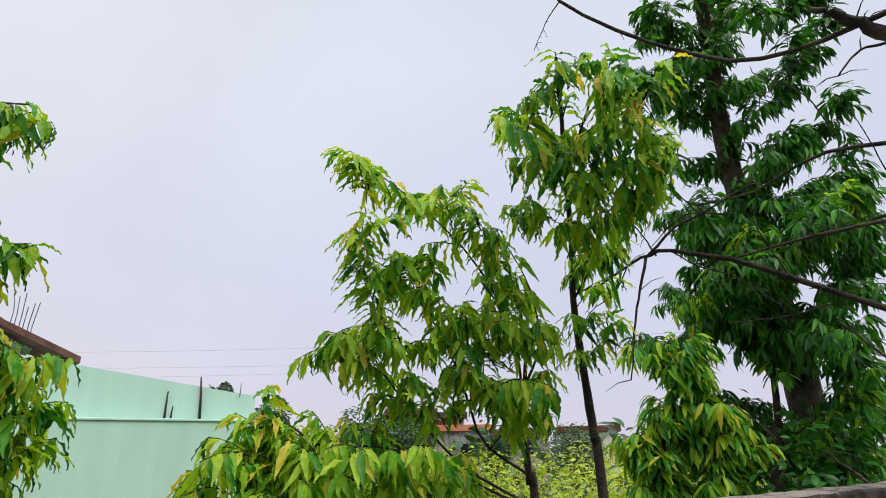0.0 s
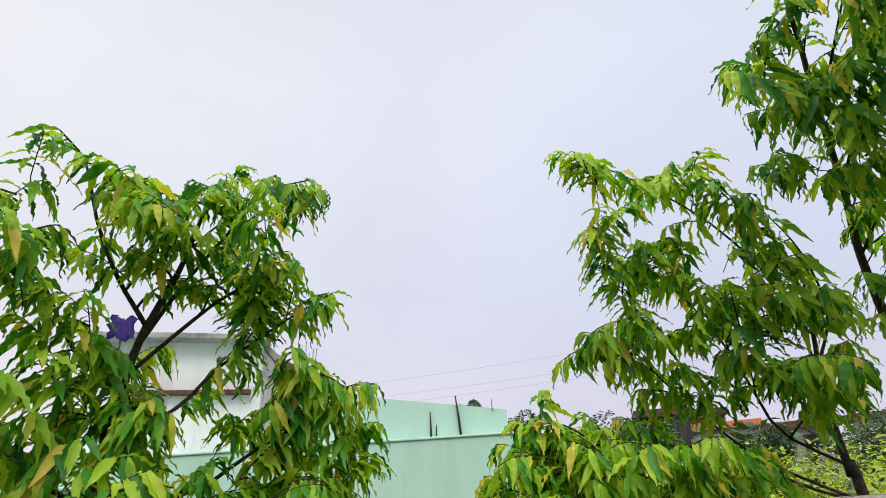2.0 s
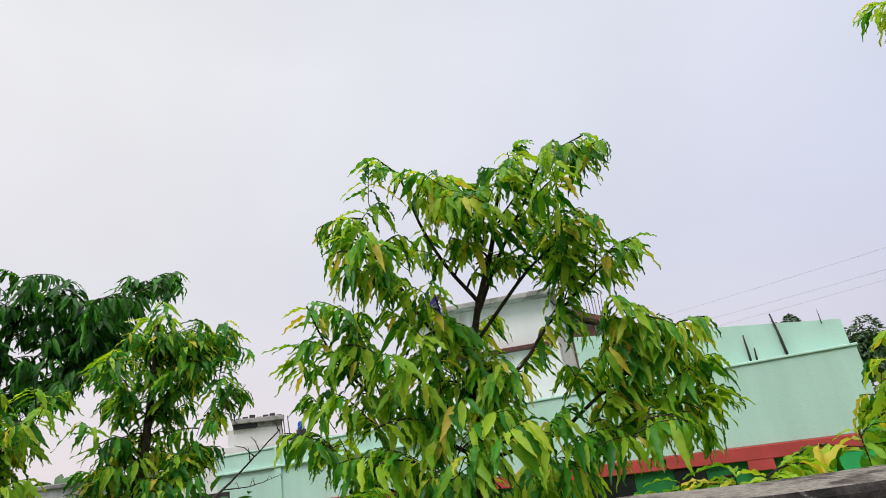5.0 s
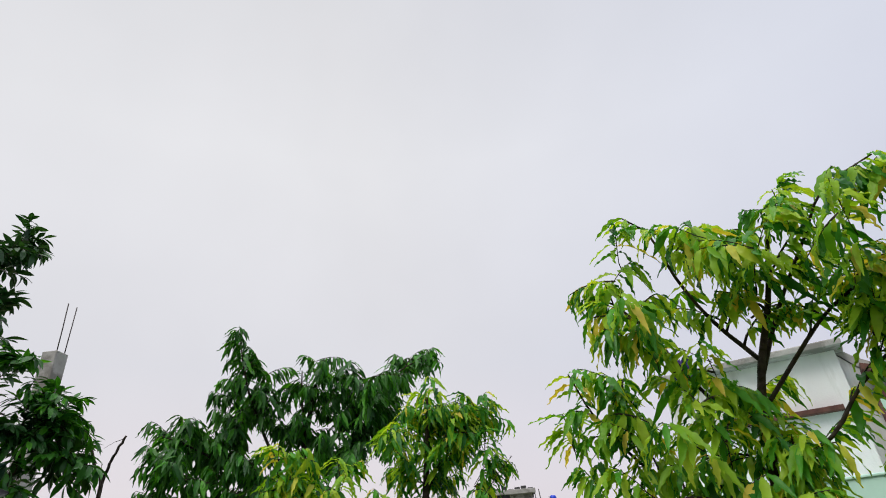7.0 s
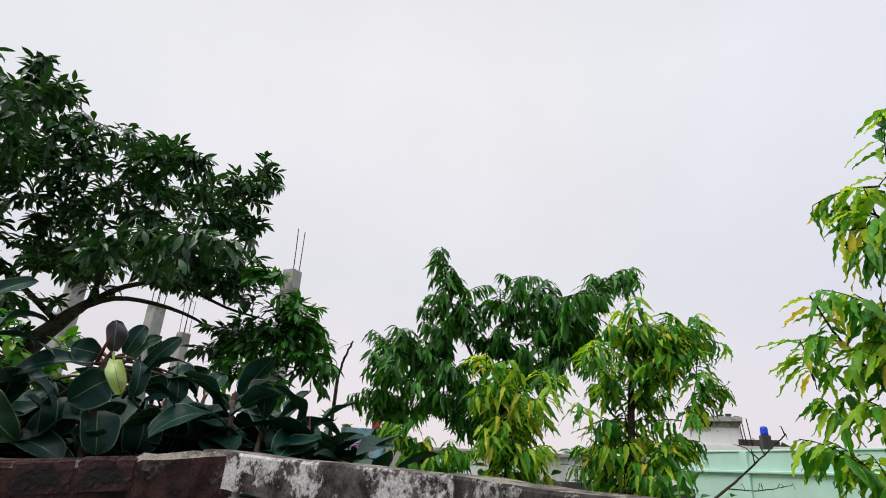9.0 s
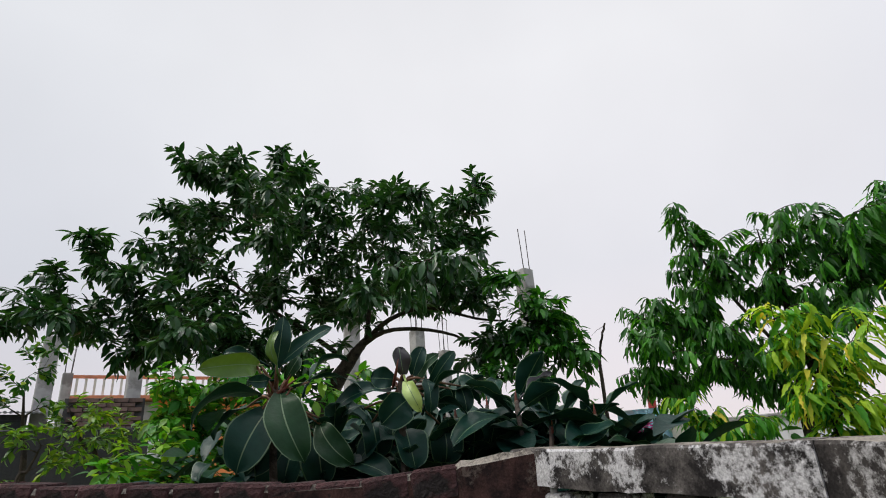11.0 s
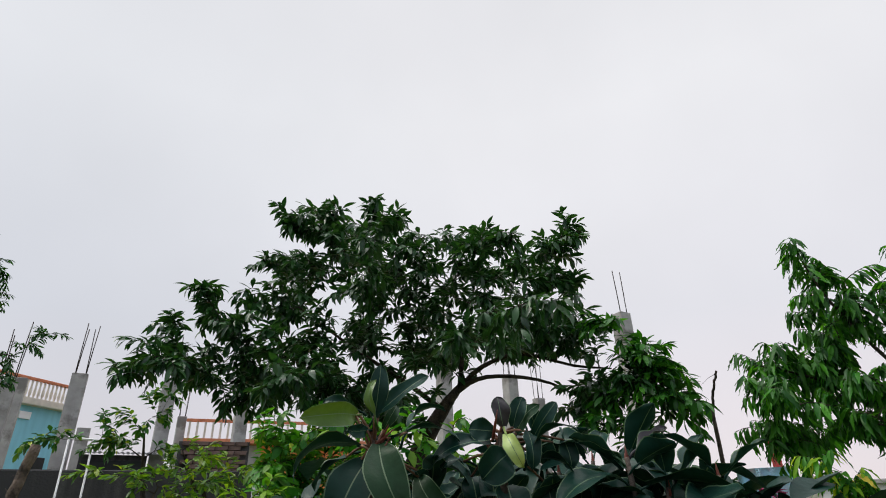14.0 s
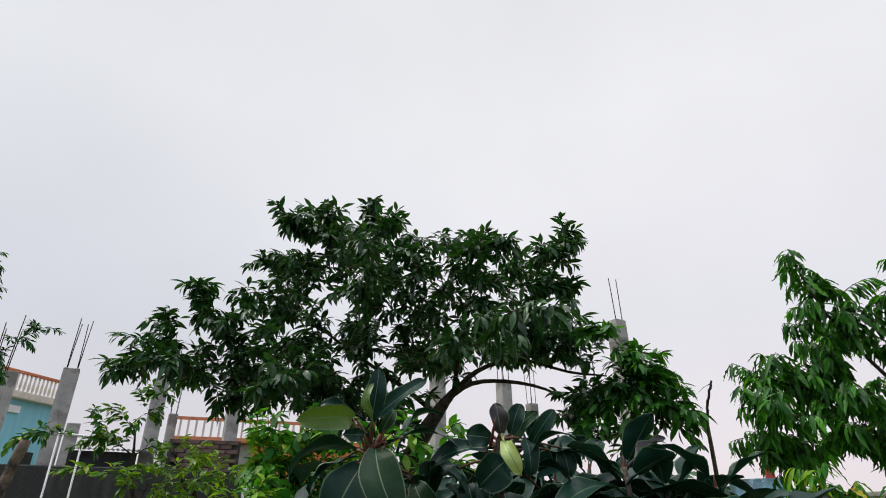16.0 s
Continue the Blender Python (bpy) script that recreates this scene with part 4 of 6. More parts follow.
A_TIPS = [(0.37, 1.44, 3.64), (0.52, 1.4, 3.64), (0.61, 1.57, 3.63), (0.44, 1.4, 3.52), (0.28, 1.59, 3.6), (0.15, 1.5, 3.46), (0.34, 1.73, 3.57), (0.21, 1.79, 3.45), (0.67, 1.53, 3.48), (0.68, 1.44, 3.33), (0.71, 1.53, 3.19), (0.53, 1.6, 3.48), (0.43, 1.64, 3.4), (0.6, 1.54, 3.32), (0.51, 1.62, 3.31), (0.41, 1.73, 3.3), (0.31, 1.76, 3.46), (0.34, 1.77, 3.33), (0.55, 1.56, 3.21), (0.68, 1.75, 3.22), (0.72, 2.09, 3.27), (0.73, 2.25, 2.96), (0.6, 2.04, 3.23), (0.7, 2.38, 2.92), (0.62, 2.28, 3.01), (0.28, 1.77, 3.28), (0.18, 1.95, 3.36), (0.39, 1.82, 3.19)]
tree("ashoka_tree", "slender young tree with a thin dark stem and long drooping leaves", A_TRUNK, 0.021, A_TIPS, ASHOKA, [M_YOUNG, M_MATURE], 11, shoots=2, per=19, singles=150, young=0.62, fill=8, length=0.26, steep=0.35, inset=-0.03, ranked=True, main_r=0.3, mains=A_MAINS, limb_r=0.008)
B_TRUNK = [(0.33, 2.53, 2.15), (0.31, 2.52, 2.32), (0.3, 2.47, 2.57), (0.31, 2.39, 2.79), (0.32, 2.3, 2.98)]
B_MAINS = [[(0.31, 2.47, 2.61), (0.27, 2.36, 2.89), (0.19, 2.24, 3.06), (0.04, 2.09, 3.24), (-0.15, 1.92, 3.37), (-0.32, 1.76, 3.45)], [(0.3, 2.47, 2.34), (0.12, 2.42, 2.48), (0.05, 2.33, 2.67), (-0.03, 2.2, 2.86), (-0.18, 2.04, 3.07), (-0.33, 1.91, 3.14)], [(0.31, 2.47, 2.21), (0.06, 2.42, 2.37), (-0.1, 2.34, 2.52), (-0.21, 2.22, 2.65), (-0.32, 2.09, 2.81), (-0.4, 1.98, 2.86)], [(0.31, 2.46, 2.16), (0.15, 2.42, 2.29), (-0.07, 2.35, 2.41), (-0.32, 2.23, 2.47), (-0.54, 2.08, 2.48), (-0.72, 1.95, 2.55)], [(0.31, 2.46, 2.15), (0.07, 2.41, 2.19), (-0.25, 2.33, 2.23), (-0.55, 2.18, 2.31)], [(0.31, 2.46, 2.71), (0.37, 2.35, 2.87), (0.33, 2.22, 3.08), (0.21, 2.07, 3.26)]]
B_LEFT = [(-0.41, 1.71, 3.51), (-0.32, 1.79, 3.47), (-0.23, 1.92, 3.42), (-0.09, 2.04, 3.47), (0.06, 1.83, 3.29), (-0.01, 2.03, 3.29), (-0.3, 1.79, 3.19), (-0.37, 1.88, 3.12), (-0.23, 1.95, 3.17), (-0.13, 2.05, 3.21), (-0.3, 2.01, 2.97), (-0.49, 2, 2.88), (-0.46, 2.2, 2.9), (-0.34, 2.1, 2.89), (-0.24, 2.06, 2.94), (-0.37, 2.29, 2.69), (-0.16, 1.97, 3.04), (-0.05, 1.99, 3.02), (0.14, 1.89, 3.16), (0.21, 2, 3.16), (-0.09, 2.09, 2.92), (-0.17, 2.03, 2.74), (0, 1.99, 2.85), (0.13, 2.04, 2.92)]
B_MID = [(0.22, 2.11, 2.83), (0.27, 1.98, 2.68), (0.34, 1.98, 2.9), (0.39, 2.16, 2.76), (0.1, 2.08, 2.68), (-0.04, 2.05, 2.74), (-0.13, 2.12, 2.64), (0.18, 2.1, 2.59), (0.32, 2.08, 2.59), (0.35, 1.88, 2.61), (0.07, 2.19, 3.06), (0.27, 2.03, 3.01), (0.02, 2, 2.75), (-0.31, 2.3, 2.8)]
B_LOW = [(-0.73, 1.81, 2.59), (-0.79, 1.77, 2.5), (-0.85, 1.81, 2.4), (-0.72, 1.94, 2.51), (-0.62, 1.87, 2.54), (-0.54, 2.08, 2.62), (-0.43, 2.14, 2.59), (-0.53, 1.8, 2.46), (-0.44, 1.86, 2.48), (-0.32, 1.88, 2.47), (-0.19, 1.75, 2.45), (-0.06, 1.92, 2.47), (0.03, 2.14, 2.44), (-0.74, 1.86, 2.4), (-0.64, 1.87, 2.4), (-0.46, 1.77, 2.37), (-0.4, 2.04, 2.36), (-0.25, 1.96, 2.36), (-0.12, 1.98, 2.37), (-0.86, 1.77, 2.34), (-0.71, 1.69, 2.31), (-0.54, 1.77, 2.3), (-0.29, 1.84, 2.28), (-0.01, 2.06, 2.31)]
tree("ashoka_tree", "bushy young tree with bright yellow-green drooping leaves over the parapet", B_TRUNK, 0.019, B_LEFT + B_MID + B_LOW, ASHOKA, [M_YOUNG, M_MATURE], 12, shoots=2, per=20, singles=280, young=0.78, fill=30, length=0.26, front=0.3, steep=0.3, inset=-0.03, ranked=True, main_r=0.34, mains=B_MAINS, limb_r=0.008)
# broad young tree in the middle
C_TRUNK = [(-1.86, 1.12, 2.21), (-1.84, 1.13, 2.38), (-1.81, 1.13, 2.58), (-1.76, 1.12, 2.75), (-1.68, 1.11, 2.9), (-1.57, 1.12, 3.08), (-1.45, 1.09, 3.25)]
C_MAINS = [[(-1.71, 1.14, 2.91), (-1.71, 1, 3.07), (-1.68, 0.89, 3.21), (-1.62, 0.79, 3.34), (-1.6, 0.69, 3.39)], [(-1.73, 1.14, 2.85), (-1.59, 1.16, 3.05), (-1.41, 1.18, 3.22), (-1.28, 1.18, 3.32), (-1.13, 1.22, 3.34)], [(-1.78, 1.12, 2.72), (-1.81, 0.98, 2.83), (-1.8, 0.83, 3.03), (-1.78, 0.69, 3.15), (-1.78, 0.59, 3.17)], [(-1.82, 1.1, 2.36), (-1.89, 0.93, 2.5), (-1.94, 0.75, 2.65), (-1.94, 0.62, 2.8), (-1.9, 0.53, 2.94)]]
C_SIDES = [[(-1.82, 1.1, 2.23), (-1.94, 0.87, 2.29), (-1.98, 0.71, 2.36)], [(-1.76, 1.13, 2.77), (-1.53, 1.24, 2.99), (-1.38, 1.29, 3.06), (-1.24, 1.32, 3.09)], [(-1.8, 1.12, 2.55), (-1.64, 1.23, 2.66), (-1.51, 1.27, 2.78), (-1.31, 1.35, 2.92), (-1.15, 1.38, 2.99)], [(-1.82, 1.1, 2.32), (-1.6, 1.29, 2.41), (-1.45, 1.37, 2.51), (-1.25, 1.45, 2.62), (-1.14, 1.46, 2.69), (-1.04, 1.47, 2.69)]]
C_TOP = [(-1.55, 0.63, 3.37), (-1.57, 0.75, 3.35), (-1.51, 0.83, 3.35), (-1.52, 0.96, 3.35), (-1.46, 1.01, 3.35), (-1.34, 1.06, 3.39), (-1.24, 1, 3.28), (-1.06, 0.93, 3.21), (-1.17, 1.21, 3.36), (-1.12, 1.26, 3.36), (-1.3, 1.28, 3.33), (-1.31, 1.19, 3.16), (-1.27, 1.19, 3.08), (-1.34, 1.17, 3.27), (-1.34, 0.93, 3.17), (-1.57, 0.69, 3.23), (-1.51, 0.81, 3.21), (-1.56, 0.96, 3.23), (-1.55, 1.23, 3.27), (-1.45, 1.21, 3.1), (-1.56, 1.17, 3.1), (-1.54, 1.03, 3.13), (-1.62, 0.94, 3.14), (-1.36, 1.17, 3.01)]
C_LEFT = [(-1.73, 0.55, 3.15), (-1.51, 0.54, 3.07), (-1.68, 0.54, 3.01), (-1.62, 0.63, 3.02), (-1.79, 0.79, 3.01), (-1.91, 0.54, 2.97), (-1.92, 0.64, 2.98), (-2.04, 0.54, 2.88), (-1.85, 0.56, 2.78), (-1.9, 0.71, 2.89), (-2.1, 0.58, 2.7), (-1.97, 0.43, 2.54), (-2.04, 0.54, 2.56), (-1.91, 0.54, 2.48), (-1.76, 0.52, 2.41), (-1.77, 0.74, 2.92), (-1.66, 0.75, 2.84), (-1.83, 0.69, 2.73), (-1.85, 0.56, 2.65), (-1.89, 0.68, 2.59), (-1.61, 0.63, 2.72), (-2.08, 0.69, 2.54), (-1.75, 0.87, 3.13), (-1.61, 0.84, 2.98), (-1.78, 0.64, 2.46)]
C_MID = [(-1.73, 0.98, 2.86), (-1.86, 0.94, 2.83), (-1.79, 1.04, 2.7), (-1.68, 1.14, 2.77), (-1.63, 0.77, 2.63), (-1.54, 1.05, 2.64), (-1.87, 1.14, 2.56), (-1.62, 0.83, 2.45), (-1.35, 0.76, 2.42), (-1.37, 0.93, 2.51), (-1.25, 0.89, 2.47), (-1.35, 0.85, 2.38), (-1.81, 0.85, 2.38), (-1.77, 0.69, 2.45), (-1.51, 1.14, 2.35), (-1.6, 0.85, 2.35), (-1.39, 0.79, 2.31), (-1.81, 0.8, 2.55), (-1.71, 1.2, 2.26), (-1.65, 0.75, 2.3)]
C_INNER = [(-1.88, 0.98, 2.96), (-1.7, 0.96, 2.77), (-1.83, 1.16, 2.88), (-1.91, 1.03, 2.73), (-1.62, 1.01, 2.67), (-1.74, 1.23, 2.76), (-1.88, 0.89, 2.77), (-1.8, 0.75, 2.65), (-1.66, 0.89, 2.59), (-1.61, 1.03, 2.57), (-1.7, 1.3, 2.64), (-1.67, 0.88, 2.87), (-1.82, 0.83, 2.57), (-1.61, 0.88, 2.49), (-1.9, 0.77, 2.72), (-1.64, 1.4, 2.75), (-1.6, 1.4, 2.63), (-1.43, 1.4, 2.67), (-1.77, 1.31, 2.91), (-2.02, 0.81, 2.86)]
C_RIGHT = [(-1.17, 1.24, 3.06), (-1.35, 1.36, 3.04), (-1.35, 1.26, 2.98), (-1.14, 1.39, 3), (-1.28, 1.46, 2.97), (-1.2, 1.23, 2.82), (-1.38, 1.3, 2.88), (-1.28, 1.26, 2.77), (-1.14, 1.32, 2.77), (-1.12, 1.4, 2.74), (-1.26, 1.51, 2.68), (-1.26, 1.38, 2.7), (-0.99, 1.39, 2.68), (-1.09, 1.41, 2.65), (-1.11, 1.65, 2.6), (-1.1, 1.61, 2.5), (-1.08, 1.42, 2.56), (-1.33, 1.61, 2.56), (-1.26, 1.38, 2.58), (-1.1, 1.41, 2.42), (-1.11, 1.5, 2.35), (-1.26, 1.52, 2.42), (-1.36, 1.51, 2.46), (-1.39, 1.43, 2.53), (-1.38, 1.29, 2.41), (-1.33, 1.31, 2.34), (-1.21, 1.31, 2.35), (-1.47, 1.25, 2.33), (-1.41, 1.25, 2.27), (-1.46, 1.29, 2.52), (-1.47, 1.1, 2.62)]
tree("ashoka_tree", "broad young tree with drooping wavy leaves close behind the parapet", C_TRUNK, 0.024, C_TOP + C_LEFT + C_MID + C_INNER + C_RIGHT, ASHOKA, [M_YOUNG, M_MATURE], 13, shoots=1.3, per=19, singles=280, young=0.64, fill=14, length=0.25, front=0.3, steep=0.3, inset=-0.03, ranked=True, main_r=0.34, mains=C_MAINS + C_SIDES, limb_r=0.008)
# the two light green trees beside it
P_TRUNK = [(-3.34, 0.24, 2.3), (-3.33, 0.26, 2.55), (-3.3, 0.27, 2.8), (-3.26, 0.28, 3.02), (-3.2, 0.28, 3.22)]
P_TIPS = [(-2.99, 0.25, 3.3), (-3.32, 0.22, 3.32), (-3.27, 0.37, 3.25), (-3.05, 0.43, 3.14), (-3.08, 0.61, 3.25), (-3.06, 0.64, 3.19), (-3.19, 0.56, 3.16), (-3.33, 0.15, 3.21), (-3.07, 0.04, 3.06), (-3.05, -0.02, 3.02), (-3.35, 0.24, 3.17), (-3.17, 0.38, 3.03), (-3.28, 0.54, 3.01), (-2.95, 0.55, 2.92), (-3.11, 0.66, 2.93), (-3.33, 0.31, 2.95), (-3.15, 0.12, 2.92), (-3.4, 0.51, 2.89), (-3.46, 0.07, 2.91)]
P_SIDE = [(-3.12, -0.04, 2.78), (-3.44, 0.25, 2.8), (-3.37, 0.42, 2.76), (-3.11, 0.46, 2.67), (-3.21, 0.57, 2.57), (-3.27, 0.09, 2.73), (-3.35, 0.28, 2.64), (-3.39, 0.46, 2.58), (-3.03, 0.47, 2.48), (-3.07, 0.08, 2.57), (-3.49, -0.02, 2.6), (-3.3, -0.08, 2.48), (-3.43, 0.21, 2.47), (-3.03, 0.3, 2.43), (-3.22, 0.45, 2.38)]
tree("ashoka_tree", "light green young tree with hanging leaf tufts", P_TRUNK, 0.026, P_TIPS + P_SIDE, ASHOKA, [M_YOUNG, M_MATURE], 14, shoots=3, per=19, young=0.45, fill=34, length=0.27, steep=0.45, inset=-0.02, ranked=True)
P2_TRUNK = [(-3.15, -0.37, 2.3), (-3.14, -0.38, 2.55), (-3.12, -0.41, 2.72), (-3.06, -0.44, 2.88)]
P_LOW = [(-2.97, -0.48, 2.99), (-3.18, -0.57, 3), (-3.17, -0.42, 2.98), (-3.03, -0.49, 2.86), (-3.1, -0.38, 2.87), (-3.09, -0.55, 2.79), (-3.16, -0.35, 2.79), (-3.21, -0.29, 2.71), (-3, -0.44, 2.69), (-2.99, -0.51, 2.64), (-3.23, -0.24, 2.65), (-3.1, -0.16, 2.69), (-3.19, -0.21, 2.79), (-2.98, -0.15, 2.56), (-3.12, -0.34, 2.57), (-3.2, -0.51, 2.58), (-3.06, -0.39, 2.51), (-3.27, -0.2, 2.46), (-3.2, -0.05, 2.94), (-2.96, -0.16, 2.83)]
tree("ashoka_tree", "low pale green young tree with hanging leaf tufts", P2_TRUNK, 0.02, P_LOW, ASHOKA, [M_YOUNG, M_MATURE], 18, shoots=2.5, per=18, young=0.65, fill=8, length=0.25, steep=0.45, inset=-0.02, ranked=True)
# darker tree with two leaning tips
D_TRUNK = [(-5.29, -0.5, 2.34), (-5.27, -0.46, 2.84), (-5.17, -0.42, 3.26), (-5.05, -0.38, 3.59), (-4.94, -0.34, 3.81)]
D_MAINS = [[(-5.21, -0.46, 2.93), (-5.08, -0.73, 3.41), (-4.93, -0.89, 3.79), (-4.76, -0.97, 4.15)], [(-5.18, -0.42, 3.21), (-5.08, -0.06, 3.48), (-4.94, 0.2, 3.79), (-4.74, 0.65, 4.04)], [(-5.23, -0.46, 2.74), (-5.11, -0.91, 3.13), (-4.99, -1.24, 3.32), (-4.88, -1.46, 3.4)], [(-5.14, -0.4, 3.41), (-5.03, -0.45, 3.69), (-4.92, -0.46, 3.92)]]
D_TIPS = [(-4.54, -0.96, 4.19), (-5.07, -0.95, 4.22), (-5.07, -0.84, 4.09), (-4.74, -0.96, 3.88), (-4.94, -0.79, 3.88), (-4.9, -1.06, 3.78), (-5.01, -0.49, 4.1), (-5.14, -0.28, 4.02), (-4.66, -0.14, 3.91), (-4.59, -0.04, 3.94), (-5.2, -0.61, 3.9), (-4.95, -0.34, 3.77), (-5.18, -0.14, 3.82), (-4.7, -0.49, 3.55), (-4.99, -0.8, 3.59), (-5.17, 0.01, 3.71), (-4.6, 0.67, 4.06), (-5.09, 0.7, 4.18), (-5.12, 0.56, 4.09), (-4.6, 0.32, 3.81), (-4.65, 0.19, 3.69), (-4.99, 0.4, 3.72), (-5.31, 0.13, 3.74), (-4.94, 0.24, 3.57), (-4.86, 0.12, 3.42), (-5.04, -0.02, 3.36), (-4.79, -0.18, 3.23), (-4.92, 0.01, 3.19), (-5.09, -0.22, 3.18), (-5.03, 0.34, 3.49)]
D_LOW = [(-4.75, -1.22, 3.54), (-5.2, -1.18, 3.55), (-5.17, -1.01, 3.58), (-4.9, -1.08, 3.29), (-5.07, -0.9, 3.32), (-5.07, -0.8, 3.25), (-5.19, -0.97, 3.09), (-5.28, -1.08, 2.95), (-4.9, -0.84, 2.83), (-4.79, -1.15, 3.08), (-5.08, -1.66, 3.59), (-4.9, -1.52, 3.38), (-5.15, -1.37, 3.34), (-4.71, -1.41, 3.15), (-4.94, -1.64, 3.04), (-5.16, -1.48, 2.99), (-4.86, -1.52, 2.84), (-5.33, -1.46, 2.73), (-5.32, -1.33, 2.87), (-4.86, -0.7, 2.98), (-4.89, -0.6, 2.72), (-5.2, -0.39, 2.82)]
tree("ashoka_tree", "darker green tree with drooping leaves and two leaning tips", D_TRUNK, 0.045, D_TIPS + D_LOW, MIDASHOKA, [M_MATURE, M_DEEPSHADE], 15, shoots=4, per=20, young=0.35, length=0.36, fill=48, front=0.7, steep=0.4, inset=-0.05, ranked=True, main_r=0.34, mains=D_MAINS)
LOW_TIPS = [(-4.51, -1.17, 2.51), (-4.68, -1.03, 2.57), (-4.85, -0.92, 2.45), (-4.47, -1.31, 2.76), (-4.66, -1.12, 2.68), (-4.87, -0.79, 2.44), (-4.58, -0.66, 2.55), (-4.69, -0.97, 2.69), (-4.79, -1.29, 2.64), (-4.56, -0.8, 2.55)]
tree("ashoka_tree", "low leafy sapling with mid-green drooping leaves beside a blue sheet", [(-4.67, -1.01, 1.6), (-4.66, -1, 2.1), (-4.68, -1.02, 2.45)], 0.022, LOW_TIPS, MIDASHOKA, [M_YOUNG, M_MATURE], 19, shoots=2.5, per=16, young=0.25, length=0.28, fill=6, front=0.5, steep=0.4, inset=-0.02, ranked=True)
E_LOW = [(1.71, 4.13, 6.38), (1.71, 4.57, 5.85), (2.17, 4.62, 5.53), (3.4, 3.9, 5.41), (3.06, 4.33, 5.18), (3.55, 4.25, 4.66), (2.24, 4.85, 5.1), (2.12, 5.32, 4.1), (1.5, 5.15, 3.45), (1.31, 4.78, 2.72), (3.59, 4.66, 3.48), (1.34, 4.58, 2.33), (1.88, 4.61, 2.2), (3.27, 4.99, 2.88), (2.59, 4.05, 5.97), (2.98, 3.91, 5.82), (2.42, 4.39, 5.67), (2.81, 4.65, 4.9), (2.38, 5.01, 4.62)]
E_HIGH = [(3.16, 4.75, 4.2), (2.65, 5.21, 3.64), (1.88, 4.75, 3.16), (1.97, 4.56, 2.77), (2.22, 4.44, 2.2), (3.23, 5.03, 2.3), (3.37, 4.41, 4.64), (3.62, 4.48, 4.03), (3.03, 4.13, 5.51), (1.53, 4.61, 2.79), (2.34, 5.35, 3.7), (2.92, 4.96, 4.01), (2.04, 4.34, 5.98), (3.3, 4.15, 5.17), (2.09, 4.51, 2.44), (3.52, 4.81, 2.86), (1.95, 3.76, 6.63), (2.68, 3.52, 6.44), (3.24, 3.44, 6.07)]
E_BASE = [(1.87, 4.87, 3.18), (2.32, 4.28, 3.43), (2.84, 3.98, 3.34), (3, 4.21, 2.81), (2.99, 4.23, 2.42), (2.41, 5, 2.9), (2.37, 4.82, 2.44), (2.73, 4.4, 2.28), (2.1, 4.72, 2.24), (2.08, 5.03, 2.91)]
E_MID = [(1.95, 4.03, 4.6), (1.99, 4.67, 4.65), (2.43, 4.4, 4.61), (2.1, 4.25, 4.23), (1.97, 4.54, 4.21), (2.47, 4.21, 4.31), (2.39, 4.56, 4.04), (2.63, 4.54, 4.08), (2.5, 3.95, 4.04), (2.44, 4.02, 3.8), (2.28, 4.79, 4.02), (1.86, 4.67, 3.81), (2.21, 4.83, 3.77), (2.18, 4.19, 3.63), (2.52, 4.43, 3.6), (2.05, 4.92, 3.54), (2.14, 4.46, 3.47), (2.95, 4.32, 4.5), (3.06, 4.14, 4.62), (2.82, 3.6, 4.19), (2.92, 3.48, 4.26), (3, 4.04, 4.12), (3.05, 4.41, 4.12), (3.07, 3.84, 4.07), (2.68, 4.17, 3.39), (2.92, 4.19, 3.48), (2.84, 3.91, 3.24), (3.02, 3.85, 3.72), (2.66, 4.42, 3.27), (2.44, 4.59, 3.31)]
G_LIMBS = [(1.17, 4.03, 3.2), (1.11, 4.12, 2.68), (1.16, 4.11, 2.34), (1.56, 3.92, 3.03), (1.69, 3.91, 2.73), (1.81, 3.87, 2.47), (1.52, 3.88, 3.34), (1.7, 3.84, 3.21), (1.86, 3.85, 2.27), (1.37, 4.02, 2.86), (1.76, 3.85, 2.98), (1.48, 4, 2.44), (1.86, 3.83, 2.82), (1.29, 4.07, 2.56), (1.94, 3.8, 2.57)]
tree("ashoka_tree", "bright green young tree under the tall dark tree", [(1.34, 4.04, 2.16), (1.43, 4.02, 2.52), (1.52, 3.97, 2.85), (1.59, 3.9, 3.11)], 0.04, G_LIMBS, SMALLASHOKA, [M_YOUNG, M_MATURE], 17, shoots=6, per=18, young=0.55, length=0.32, fill=44, front=0.5, steep=0.4, ranked=True)
tree("tall_ashoka_tree", "tall dark tree with a thick trunk and dense drooping foliage", [(3.04, 5.13, 2.07), (3.06, 5.14, 2.48), (3.03, 5.05, 3.39), (2.82, 4.91, 4.33), (2.59, 4.61, 5.2), (2.38, 4.12, 6.03), (2.14, 3.59, 6.68)], 0.17, [t for t in E_LOW + E_HIGH if t[0] > 2.1 or t[2] > 3.4] + E_MID + E_BASE, SMALLASHOKA, [M_MATURE, M_DARKLEAF], 16, shoots=8, per=17, young=0.6, length=0.36, limb_r=0.016, fill=205, front=0.8, steep=0.3, ranked=True, bark=M_BARKBROWN)
